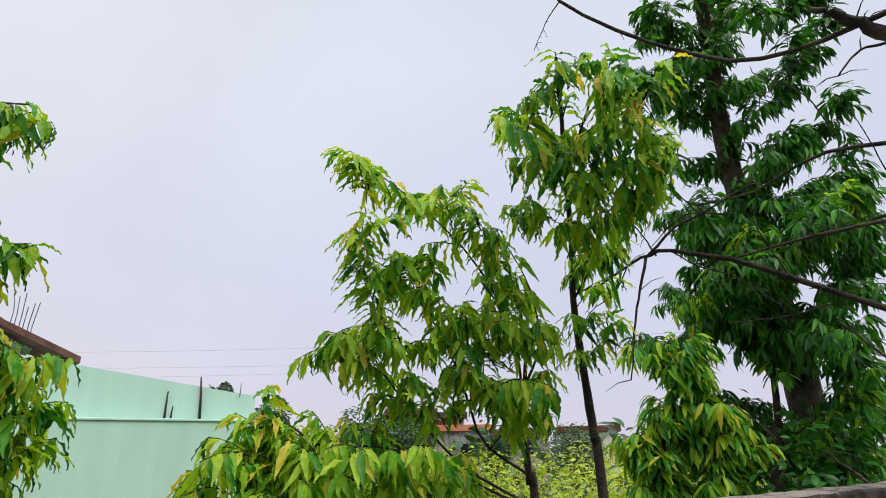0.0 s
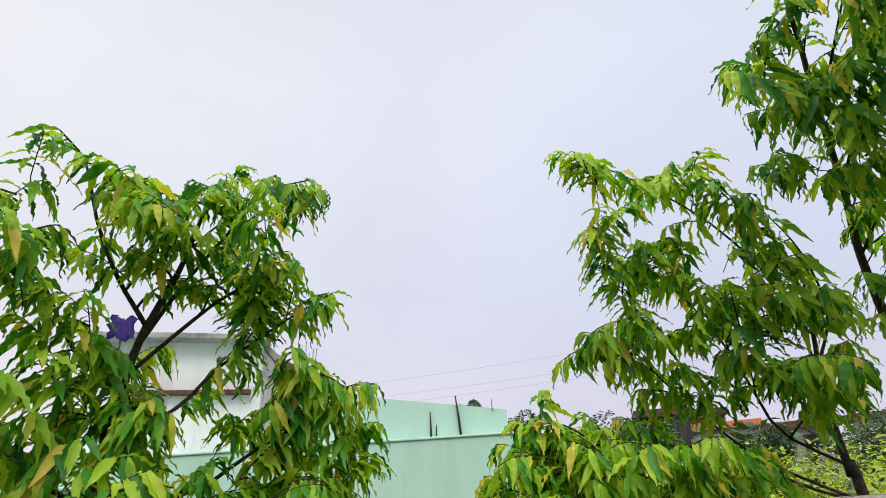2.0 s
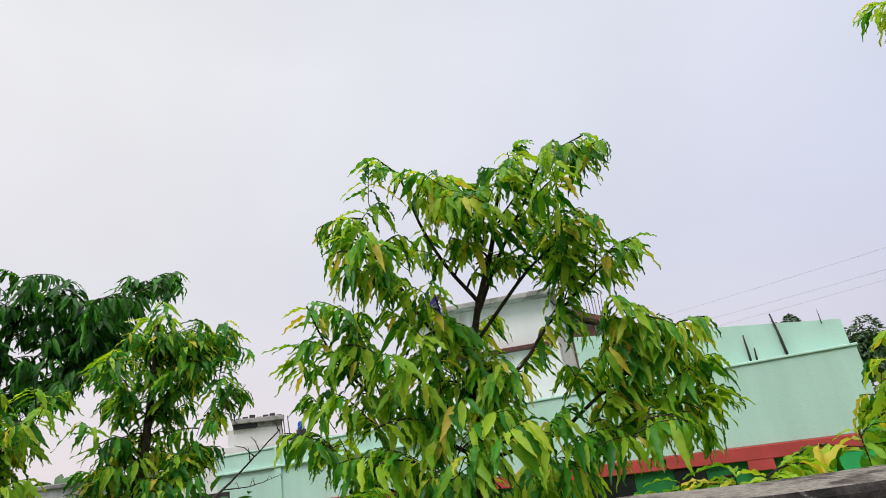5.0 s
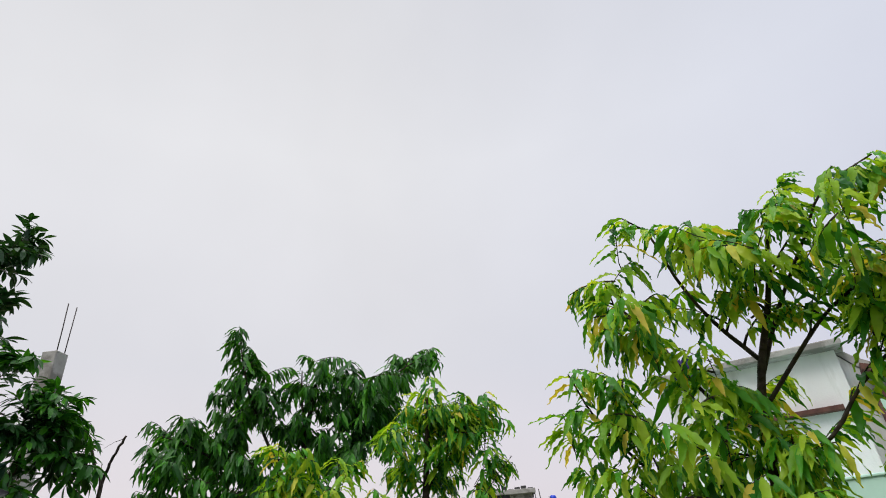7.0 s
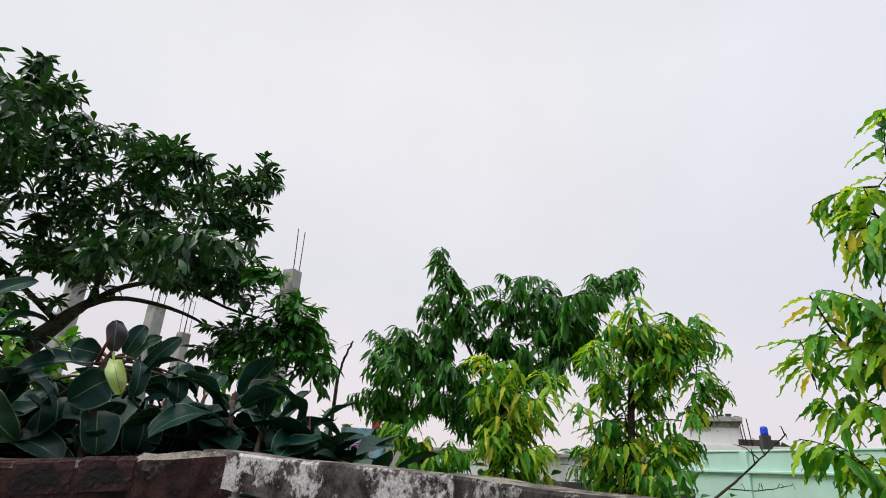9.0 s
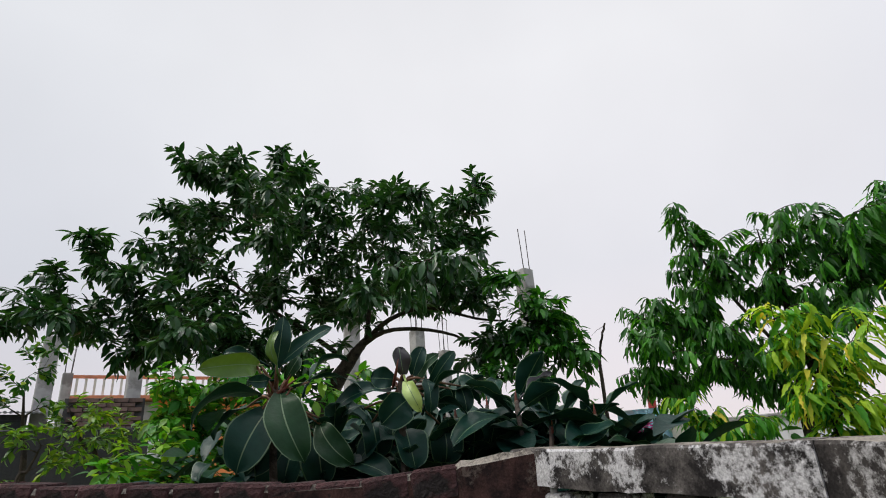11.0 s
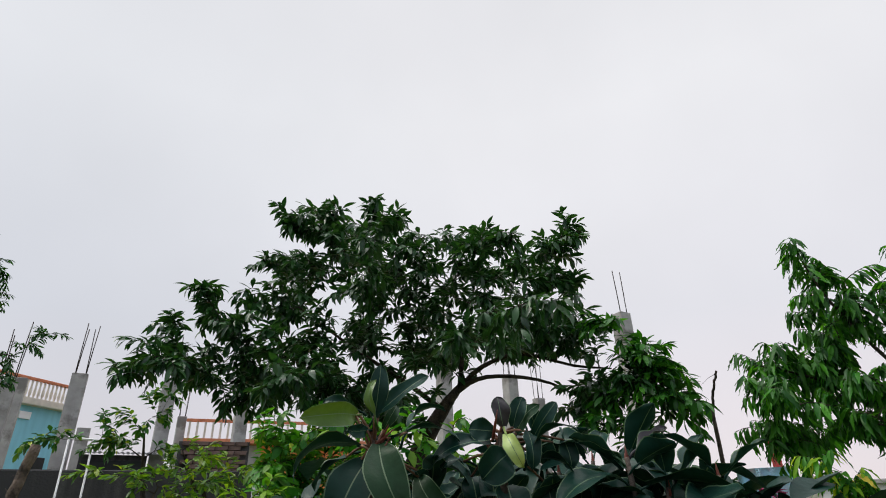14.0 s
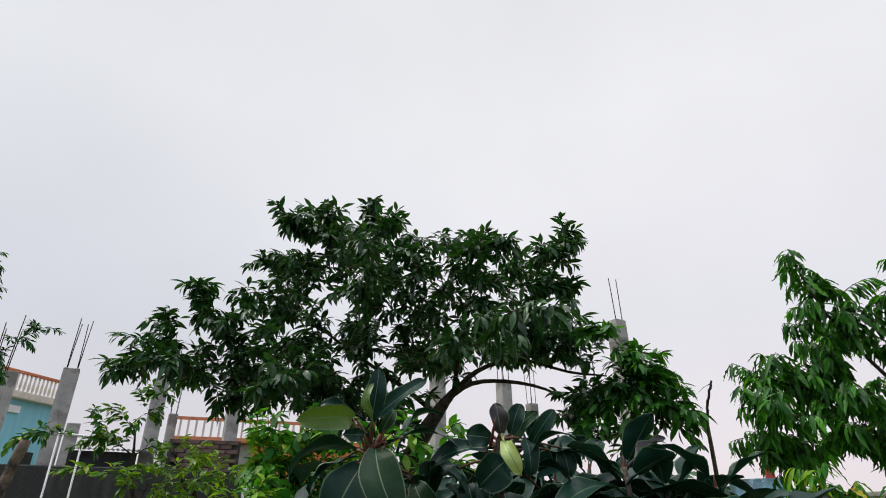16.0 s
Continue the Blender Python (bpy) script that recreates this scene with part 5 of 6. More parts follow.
H_TIPS = [(1.68, 4.23, 3.68), (1.95, 4.26, 3.64), (2.24, 4.16, 3.95), (2.26, 3.88, 3.88), (2.41, 3.97, 3.78), (2.19, 4.25, 3.74), (1.95, 4.08, 3.78), (2.25, 3.92, 4.16), (2.48, 3.93, 4.18), (2.56, 3.53, 4.25), (2.79, 3.51, 4.28), (2.94, 3.6, 4.18), (2.67, 3.58, 3.96), (1.83, 4.36, 3.46), (2.1, 4.37, 3.46), (2.79, 3.77, 3.05), (2.78, 3.95, 2.78), (2.95, 3.97, 2.93)]
tree("ashoka_tree", "bright green young tree before the thick trunk of the tall tree", [(2.41, 4.5, 2.1), (2.46, 4.45, 2.84), (2.46, 4.35, 3.4), (2.44, 4.2, 3.9)], 0.035, H_TIPS, SMALLASHOKA, [M_YOUNG, M_MATURE], 20, shoots=4, per=16, young=0.4, length=0.3, fill=8, front=0.5, steep=0.4, ranked=True)
F_LEFT = [(-3.41, -4.6, 5.41), (-3.67, -4.44, 5.32), (-3.45, -5.05, 5.53), (-2.93, -5, 5.29), (-2.92, -5.23, 4.91), (-2.78, -5.12, 4.52), (-2.42, -5.44, 4.47), (-2.13, -5.64, 3.91), (-1.98, -5.67, 3.58), (-2.38, -5.79, 4.2), (-4.49, -3.65, 5.22), (-4.53, -4.16, 5.42), (-4.58, -3.28, 5.05), (-5.02, -2.95, 5.07), (-4.72, -3.08, 4.54), (-5.05, -2.94, 4.24), (-4.1, -4.36, 5.32), (-4.02, -4.45, 4.85), (-5.38, -2.4, 3.54), (-5.36, -2.34, 3.18), (-5.15, -2.74, 3.45)]
F_RIGHT = [(-5.03, -3.04, 3.26), (-3.04, -5.44, 3.5), (-2.67, -5.64, 3.92), (-3.22, -5.06, 4.89), (-3.4, -4.52, 4.66), (-3.26, -4.83, 4.23), (-3.72, -4.51, 4.15), (-4.32, -3.76, 4.67), (-4.5, -3.55, 4.36), (-4.34, -4.32, 4.51), (-4.52, -4.01, 4.11), (-4.83, -3.46, 4.01), (-3.18, -5.24, 3.95), (-3.59, -5.02, 3.75), (-2.82, -5.56, 4.29), (-4.09, -4.73, 3.8), (-4.41, -4.74, 4.11), (-5.21, -3.36, 4.13), (-5.37, -2.95, 3.96), (-3.44, -4.79, 5.08), (-3.36, -5.44, 4.72), (-4.42, -4.23, 5.04), (-2.42, -5.66, 3.82)]
F_LOW = [(-3.49, -4.3, 5.39), (-5.26, -2.99, 5.24), (-3.8, -4.19, 5.28), (-2.5, -5.58, 4.57), (-2.33, -5.77, 4.27), (-2.16, -5.77, 3.78), (-2.35, -5.64, 3.99), (-2.65, -5.45, 4.19), (-2.86, -5.43, 3.89), (-2.59, -5.62, 3.68), (-2.82, -5.56, 3.49), (-3.05, -5.39, 3.69), (-3.26, -5.29, 3.57), (-3.46, -5.19, 3.45), (-3.63, -5.05, 3.51), (-3.79, -4.9, 3.63), (-3.99, -4.7, 3.72), (-4.15, -4.54, 3.78), (-4.25, -4.36, 4), (-3.8, -4.77, 3.99), (-3.3, -5.2, 3.79), (-2.92, -5.36, 4.03), (-3.14, -4.98, 5.18), (-3.44, -4.81, 5.36)]
F_INNER = [(-3.75, -4.79, 5.13), (-3.58, -5.16, 5.05), (-3.22, -5.26, 4.83), (-4.04, -4.82, 4.97), (-3.38, -4.48, 4.46), (-3.36, -5, 4.48), (-3.34, -5.59, 4.49), (-4.03, -4.7, 4.52), (-3.99, -5.11, 4.42), (-3.37, -4.77, 4.01), (-3.29, -5.23, 4.08), (-3.84, -4.56, 4.02), (-4.18, -4.51, 4.33), (-4.19, -4.36, 4.68), (-3.58, -4.07, 4.82), (-4.16, -3.7, 4.91), (-4.4, -3.44, 4.97), (-5.09, -3.48, 5.1), (-5.14, -3.16, 5.02), (-4.27, -3.64, 4.68), (-4.94, -3.69, 4.84), (-4.68, -3.13, 4.54), (-4.54, -4.1, 4.58), (-4.47, -3.6, 4.24)]
F_FRONT = [(-4.57, -3.27, 4.2), (-5.39, -3.37, 4.49), (-4.89, -2.87, 4.53), (-4.24, -4.07, 4.17), (-5.02, -4.27, 4.21), (-5.22, -3.87, 4.12), (-5.11, -2.93, 4.14), (-5.49, -3.61, 4.12), (-3.06, -5.48, 3.97), (-3.3, -5.58, 3.68), (-3.33, -5.03, 3.66), (-3.98, -5.36, 3.88), (-4.08, -5.06, 3.54), (-4.51, -5, 3.66), (-4.65, -4.61, 4.13), (-2.83, -5.43, 3.68), (-4.31, -4.61, 3.46), (-4.5, -4.39, 3.58), (-4.6, -4.2, 3.8), (-4.46, -4.51, 3.3), (-4.17, -4.79, 3.29), (-3.9, -5.01, 3.34)]
F_MAINS = [[(-4.65, -4.22, 3.58), (-4.78, -4.01, 3.73), (-4.98, -3.73, 3.74), (-5.21, -3.41, 3.65), (-5.39, -3.15, 3.46)], [(-4.66, -4.19, 3.63), (-4.79, -3.94, 3.85), (-5.01, -3.59, 3.95), (-5.29, -3.18, 3.8), (-5.48, -2.86, 3.74)], [(-4.58, -4.34, 3.44), (-4.27, -4.58, 3.74), (-3.81, -4.87, 4.07), (-3.3, -5.1, 4.43)], [(-4.67, -4.15, 3.69), (-4.63, -4.03, 4.14), (-4.57, -3.81, 4.64)]]
tree("mango_tree", "dense dark green mango tree with a low spreading crown", [(-4.44, -4.76, 2.28), (-4.47, -4.72, 2.71), (-4.55, -4.6, 3.09), (-4.67, -4.38, 3.48), (-4.75, -4.22, 3.68)], 0.15, F_LEFT + F_RIGHT + F_LOW + F_INNER + F_FRONT, MANGO, [M_MANGO, M_MANGO], 17, shoots=7, per=14, length=0.25, limb_r=0.014, spread=1.0, sag=0.2, rise=0.05, wild=1.3, inset=-0.04, fill=85, front=0.7, steep=0.1, main_r=0.2, mains=F_MAINS)


def bare(name, label, lines, seed, category="branch", bark=None, twigs=5):
    """Leafless branches: each line a run of points and its radii at both ends."""
    rng = random.Random(seed)
    root = thing(name, label, category, at=lines[0][0][0])
    inv = -Vector(lines[0][0][0])
    for pts, r0, r1 in lines:
        P = curve_pts(pts, 14)
        P = [p + Vector((rng.gauss(0, 1), rng.gauss(0, 1), rng.gauss(0, 1))) * min(0.006, r0 * 0.22) + inv for p in P]
        bm = bmesh.new()
        tube(bm, P, [r0 + (r1 - r0) * i / 14 for i in range(15)], 7, rng, 0.12)
        for k in range(twigs):
            a = P[rng.randrange(4, 15)]
            e = a + Vector((rng.uniform(-1, 1), rng.uniform(-1, 1), rng.uniform(-0.6, 0.9))) * min(0.16, r0 * 14)
            tube(bm, [a, a.lerp(e, 0.5) + Vector((0, 0, 0.012)), e], [min(0.003, r0 * 0.5), min(0.0022, r0 * 0.4), 0.001], 4)
        part("branch", bm, bark or M_BARK, root, smooth=True)
    return root


BRANCH_NEAR = [([(1.79, 1.96, 2.8), (1.64, 2.06, 2.92), (1.39, 2.18, 3.09), (1.2, 2.26, 3.2), (0.99, 2.33, 3.27), (0.9, 2.36, 3.27), (0.81, 2.41, 3.23), (0.6, 2.5, 3.11)], 0.016, 0.005), ([(0.9, 2.36, 3.27), (1.01, 2.28, 3.37), (1.1, 2.23, 3.4), (1.22, 2.13, 3.46), (1.3, 2.09, 3.48)], 0.007, 0.003), ([(0.87, 2.33, 3.24), (0.82, 2.42, 3), (0.78, 2.48, 2.73)], 0.007, 0.003), ([(0.78, 2.43, 3.21), (0.68, 2.47, 3.17), (0.58, 2.52, 3.07), (0.48, 2.58, 2.91)], 0.004, 0.002), ([(1.22, 2.3, 3.21), (1.42, 2.17, 3.24), (1.59, 2.06, 3.25), (1.73, 1.95, 3.24)], 0.005, 0.009)]
BRANCH_FAR = [([(1.01, 2.38, 3.29), (1.1, 2.36, 3.21), (1.24, 2.32, 3.14), (1.38, 2.28, 3)], 0.004, 0.002), ([(0.93, 2.36, 3.26), (0.84, 2.33, 3.4), (0.69, 2.31, 3.54)], 0.004, 0.0015), ([(0.81, 2.41, 3.23), (0.75, 2.46, 3.12), (0.63, 2.51, 3.03), (0.54, 2.58, 2.83)], 0.003, 0.0015), ([(1.39, 2.18, 3.09), (1.31, 2.17, 3.26), (1.27, 2.15, 3.36)], 0.004, 0.0015), ([(1.1, 2.23, 3.4), (0.99, 2.21, 3.53), (0.95, 2.18, 3.63)], 0.003, 0.0012)]
bare("dead_branch", "bare dark dead branch reaching out from the tall tree", BRANCH_NEAR + BRANCH_FAR, 21)
TWIGS_NEAR = [([(2.05, 2.09, 3.67), (1.95, 2.17, 3.7), (1.79, 2.28, 3.73), (1.65, 2.39, 3.7), (1.51, 2.51, 3.64), (1.28, 2.64, 3.63)], 0.012, 0.004), ([(1.94, 2.07, 3.34), (1.83, 2.16, 3.34), (1.73, 2.25, 3.32), (1.55, 2.38, 3.31)], 0.01, 0.003), ([(1.31, 2.35, 3.45), (1.11, 2.42, 3.48), (0.97, 2.53, 3.36)], 0.005, 0.002), ([(1.67, 2.39, 3.03), (1.53, 2.48, 3), (1.31, 2.6, 3)], 0.004, 0.002), ([(1.44, 3.03, 2.68), (1.55, 2.99, 2.56), (1.61, 2.97, 2.48)], 0.003, 0.005)]
TWIGS_FAR = [([(1.9, 2.53, 2.14), (1.82, 2.6, 2.23), (1.76, 2.64, 2.31), (1.67, 2.7, 2.42)], 0.012, 0.006), ([(1.95, 2.38, 2.67), (1.86, 2.43, 2.8), (1.76, 2.47, 2.94)], 0.006, 0.003), ([(1.75, 1.63, 3.84), (1.67, 1.7, 3.85), (1.6, 1.75, 3.86), (1.56, 1.84, 3.81)], 0.008, 0.003), ([(1.5, 1.91, 3.97), (1.43, 2, 3.9), (1.38, 2.05, 3.88)], 0.003, 0.0015), ([(1.74, 2.17, 3.74), (1.62, 2.13, 3.94), (1.43, 2.15, 4.08)], 0.004, 0.002), ([(1.89, 2.15, 3.55), (1.8, 2.1, 3.76), (1.73, 2.09, 3.87)], 0.003, 0.0015)]
bare("dead_branch", "thin leafless grey branches crossing before the tall tree", TWIGS_NEAR + TWIGS_FAR, 27)
bare("dead_branch", "thin bare branch crossing high in the tree", [([(0.43, 1.81, 4.33), (0.53, 1.86, 4.24), (0.84, 1.91, 4.09), (1.17, 1.87, 3.93), (1.39, 1.76, 3.89), (1.59, 1.58, 3.89), (1.68, 1.49, 3.88)], 0.006, 0.012), ([(1.65, 1.62, 3.78), (1.5, 1.64, 3.92), (1.4, 1.66, 3.99)], 0.03, 0.01), ([(0.5, 1.86, 4.26), (0.45, 1.92, 4.21), (0.4, 2.01, 4.13)], 0.003, 0.0015)], 22)
bare("dead_twig", "thin straight leafless twig leaning beside the parapet", [([(-2.28, 0.3, 2.35), (-2.25, 0.38, 2.42), (-2.22, 0.45, 2.49), (-2.19, 0.52, 2.56)], 0.0045, 0.002), ([(-2.26, 0.35, 2.39), (-2.23, 0.43, 2.39), (-2.2, 0.52, 2.41)], 0.0022, 0.001), ([(-2.75, 0.43, 2.66), (-2.71, 0.5, 2.75), (-2.69, 0.56, 2.81)], 0.002, 0.001)], 23)
bare("forked_stick", "bare forked stick standing among the shrubs", [([(-5.62, -2.07, 0.0), (-5.64, -2.07, 2.2), (-5.65, -2.07, 3.18), (-5.6, -2.14, 3.35), (-5.54, -2.2, 3.56)], 0.022, 0.012), ([(-5.65, -2.07, 3.18), (-5.63, -2.02, 3.37), (-5.62, -1.94, 3.57)], 0.014, 0.010)], 24, "branch", M_BARKBROWN, twigs=1)
bare("cut_post", "cut grey post under the tall tree", [([(2.39, 4.35, 0.0)] + [(2.31, 4.39, 2.12), (2.32, 4.4, 2.32), (2.35, 4.38, 2.61)], 0.06, 0.04)], 25, "post")
bare("palm_stump", "cut ringed palm trunk leaning before the grey wall", [([(-1.25, -7.21, 0.0)] + [(-1.75, -7.31, 2.29), (-1.79, -7.3, 2.6), (-1.84, -7.27, 2.9), (-1.89, -7.23, 3.22)], 0.062, 0.048)], 26, "stump", M_BARKGREY)

tree("leafy_tree", "small mid-green tree crowding the mango tree", [(-4.99, -2.6, 2.44), (-4.99, -2.51, 2.97), (-4.96, -2.39, 3.47)], 0.05, [(-4.96, -2.4, 3.83), (-5.02, -2.28, 3.81), (-5.01, -2.33, 3.75), (-5.08, -2.2, 3.69), (-5.02, -2.39, 3.62), (-4.66, -2.62, 4.1), (-4.87, -2.46, 3.71), (-4.98, -2.25, 3.6), (-5.06, -2.18, 3.36), (-4.96, -2.44, 3.38), (-5.11, -2.13, 3.17), (-5.03, -2.37, 3.1), (-4.85, -2.64, 3.46), (-4.92, -2.61, 3.16), (-4.83, -2.76, 3.26), (-5.07, -2.31, 3), (-5.11, -2.08, 3.31), (-4.8, -2.87, 3.12)], MANGO, [M_MATURE, M_DARKLEAF], 36, shoots=7, per=15, length=0.26, sag=0.4, young=0.35, fill=14, front=0.7, steep=0.3, category="tree")
tree("shrub", "thin-stemmed shrub with sparse pale green leaves", [(-2.96, -7.14, 2.5), (-2.9, -7.15, 2.96), (-2.83, -7.12, 3.38)], 0.035, [(-2.41, -7.23, 3.65), (-2.4, -7.28, 3.35), (-2.62, -7.15, 3.68), (-2.88, -6.99, 3.95), (-3, -7, 3.71), (-3.16, -6.87, 3.98), (-2.58, -7.22, 3.37), (-1.92, -7.41, 3.37), (-1.81, -7.45, 3.25), (-3.13, -7, 3.34)], BROAD, [M_BUSHDARK, M_DARKLEAF], 31, shoots=5, per=11, length=0.2, rise=0.2, category="shrub", fill=3)
tree("shrub", "thin-stemmed shrub with yellow-green leaf clusters", [(-3.45, -6.7, 2.5), (-3.29, -6.76, 2.85), (-3.13, -6.8, 3.2)], 0.03, [(-3.12, -6.83, 2.96), (-2.99, -6.88, 3.07), (-3.36, -6.71, 3.09), (-3.5, -6.62, 3.22), (-3.21, -6.75, 3.33), (-3.64, -6.57, 2.98), (-3.1, -6.86, 2.73), (-3.52, -6.65, 2.74), (-3.79, -6.47, 3.11)], BROAD, [M_BUSHDARK, M_BUSH], 32, shoots=5, per=10, length=0.2, young=0.6, rise=0.3, category="shrub", fill=5)
tree("leafy_bush", "bright yellow-green leafy bush low behind the brick wall", [(-2.3, -3.95, 1.5), (-2.32, -3.9, 2.0), (-2.3, -3.85, 2.3)], 0.03, [(-1.95, -3.76, 2.58), (-2.19, -4.03, 2.68), (-2.27, -3.94, 2.63), (-2.21, -3.67, 2.7), (-2.1, -3.89, 2.49), (-2.19, -3.81, 2.46), (-2.34, -3.84, 2.54), (-2.46, -3.84, 2.63), (-2.32, -3.52, 2.49), (-2.21, -3.55, 2.44), (-2.33, -3.95, 2.54), (-2, -3.91, 2.46), (-2.56, -3.76, 2.42)], BROAD, [M_BUSH, M_MATURE], 33, shoots=6, per=11, length=0.2, young=0.7, rise=0.25, category="bush", fill=8, front=0.6)
tree("leafy_tree", "small green tree hiding most of an orange house", [(-2.6, -4.2, 1.5), (-2.62, -4.15, 2.3), (-2.65, -4.1, 2.75)], 0.035, [(-2.37, -3.87, 3.15), (-2.7, -4.18, 3.1), (-2.54, -4.23, 3.05), (-2.48, -3.92, 2.91), (-2.47, -4.11, 2.87), (-2.64, -3.97, 2.8), (-2.79, -3.93, 3.26), (-2.99, -3.89, 3.24), (-2.64, -3.65, 3.12), (-2.41, -3.83, 2.74), (-2.9, -4.08, 2.74), (-2.84, -3.81, 2.82), (-2.51, -4.23, 3.13), (-2.84, -4.03, 3.06), (-3.02, -3.91, 3.0), (-3.1, -3.84, 2.88), (-2.8, -4.05, 2.93), (-2.95, -3.96, 2.93), (-3.03, -3.9, 2.76)], BROAD, [M_BUSHDARK, M_MATURE], 45, shoots=7, per=12, length=0.2, young=0.3, fill=22, front=0.6)
tree("leafy_bush", "green leafy bush between the rubber plants and the mango tree", [(-2.8, -3.1, 1.5), (-2.82, -3.05, 2.0), (-2.85, -3.0, 2.4)], 0.04, [(-2.7, -3.18, 3.0), (-2.81, -3.09, 2.93), (-2.91, -2.98, 2.93), (-3.02, -2.88, 2.86), (-3.11, -2.78, 2.79), (-2.84, -3.02, 3.09), (-3.02, -2.83, 3.05), (-2.47, -3.36, 3.06), (-2.58, -3.26, 3.1), (-2.69, -3.21, 2.86), (-3.2, -2.67, 2.73), (-3.29, -2.56, 2.69)], BROAD, [M_BUSH, M_MATURE], 46, shoots=6, per=11, length=0.2, young=0.25, rise=0.2, category="bush", fill=6, front=0.6)
tree("shrub", "airy thin-stemmed shrub with yellow-green leaf sprays", [(-2.6, -6.4, 2.3), (-2.68, -6.36, 2.6), (-2.74, -6.33, 2.8)], 0.022, [(-2.16, -6.54, 3.01), (-2.02, -6.59, 2.95), (-2.31, -6.5, 2.94), (-2.45, -6.45, 2.97), (-2.74, -6.32, 3.04), (-2.78, -6.28, 3.2), (-2.93, -6.23, 3.07), (-2.99, -6.18, 3.24), (-2.99, -6.23, 2.86), (-2.82, -6.3, 2.85), (-2.94, -6.26, 2.7), (-3.13, -6.14, 3.05), (-3.24, -6.09, 2.92), (-3.1, -6.18, 2.75), (-2.32, -6.51, 2.68), (-2.53, -6.42, 2.89), (-3.14, -6.11, 3.25), (-3.32, -6.03, 3.09)], BROAD, [M_BUSHDARK, M_BUSH], 47, shoots=3, per=9, length=0.17, young=0.55, rise=0.3, category="shrub", limb_r=0.009, fill=6)
tree("roadside_tree", "dark leafy tree by the blue house", [(-0.4, -7.1, 2.0), (-0.5, -7.1, 3.2), (-0.7, -7.05, 4.3)], 0.10, [(-0.52, -6.91, 5.15), (-0.81, -6.87, 5.2), (-1, -6.94, 4.98), (-1.14, -6.98, 4.83), (-1.09, -7.06, 4.62), (-1.17, -7.11, 4.44), (-0.98, -7.1, 4.53), (-0.79, -7.1, 4.59), (-0.57, -7.07, 4.74), (-0.8, -7.2, 4.27), (-1.09, -7.15, 4.34)], FINE, [M_DARKLEAF, M_MANGO], 34, shoots=9, per=20, length=0.25, young=0.3, fill=10, front=0.8)
tree("roadside_tree", "small tree with feathery green sprays by the blue house", [(-0.7, -6.9, 2.0), (-0.8, -6.85, 3.0), (-1.0, -6.8, 3.4)], 0.06, [(-1.62, -6.57, 4.19), (-1.49, -6.63, 4.09), (-1.4, -6.68, 3.96), (-1.17, -6.74, 3.87), (-1.16, -6.8, 3.61), (-1.32, -6.77, 3.64), (-1.41, -6.73, 3.75), (-1.29, -6.81, 3.43), (-0.95, -6.79, 3.78), (-1.05, -6.85, 3.4)], FINE, [M_DARKLEAF, M_MANGO], 35, shoots=9, per=20, length=0.22, young=0.4, fill=8, front=0.8)
for k, (az, el, d) in enumerate([(19.0, -2.0, 1.75), (28.5, -3.6, 1.5), (33.0, -4.2, 1.5), (73.5, -1.5, 1.75), (68.0, -1.7, 1.75), (63.5, -2.0, 1.7)]):
    p = polar(az, d, height(el, d))
    tree("potted_sapling", "low sapling with yellow-green drooping leaves under the parapet", [(p.x + 0.02, p.y, 1.2), (p.x, p.y + 0.01, 1.8), (p.x, p.y, p.z - 0.12)], 0.012,
         [(p.x, p.y, p.z + 0.03), (p.x + 0.08, p.y + 0.05, p.z), (p.x - 0.08, p.y - 0.05, p.z + 0.01)], ASHOKA, [M_YOUNG, M_MATURE], 70 + k, shoots=3, per=13, length=0.14, young=0.8, limb_r=0.006, category="sapling", group="saplings under the parapet")
RUBBER = [(-2.1, -1.32, 2.59), (-2.34, -1.12, 2.53), (-1.98, -2.1, 2.5), (-2.3, -1.7, 2.58), (-2.15, -1.22, 2.5), (-2.15, -1.9, 2.56)] + [(-2.22, -1.38, 2.58), (-2.42, -1.61, 2.62), (-2.41, -1.25, 2.52), (-2.64, -1.5, 2.56), (-2.31, -1.77, 2.68)]


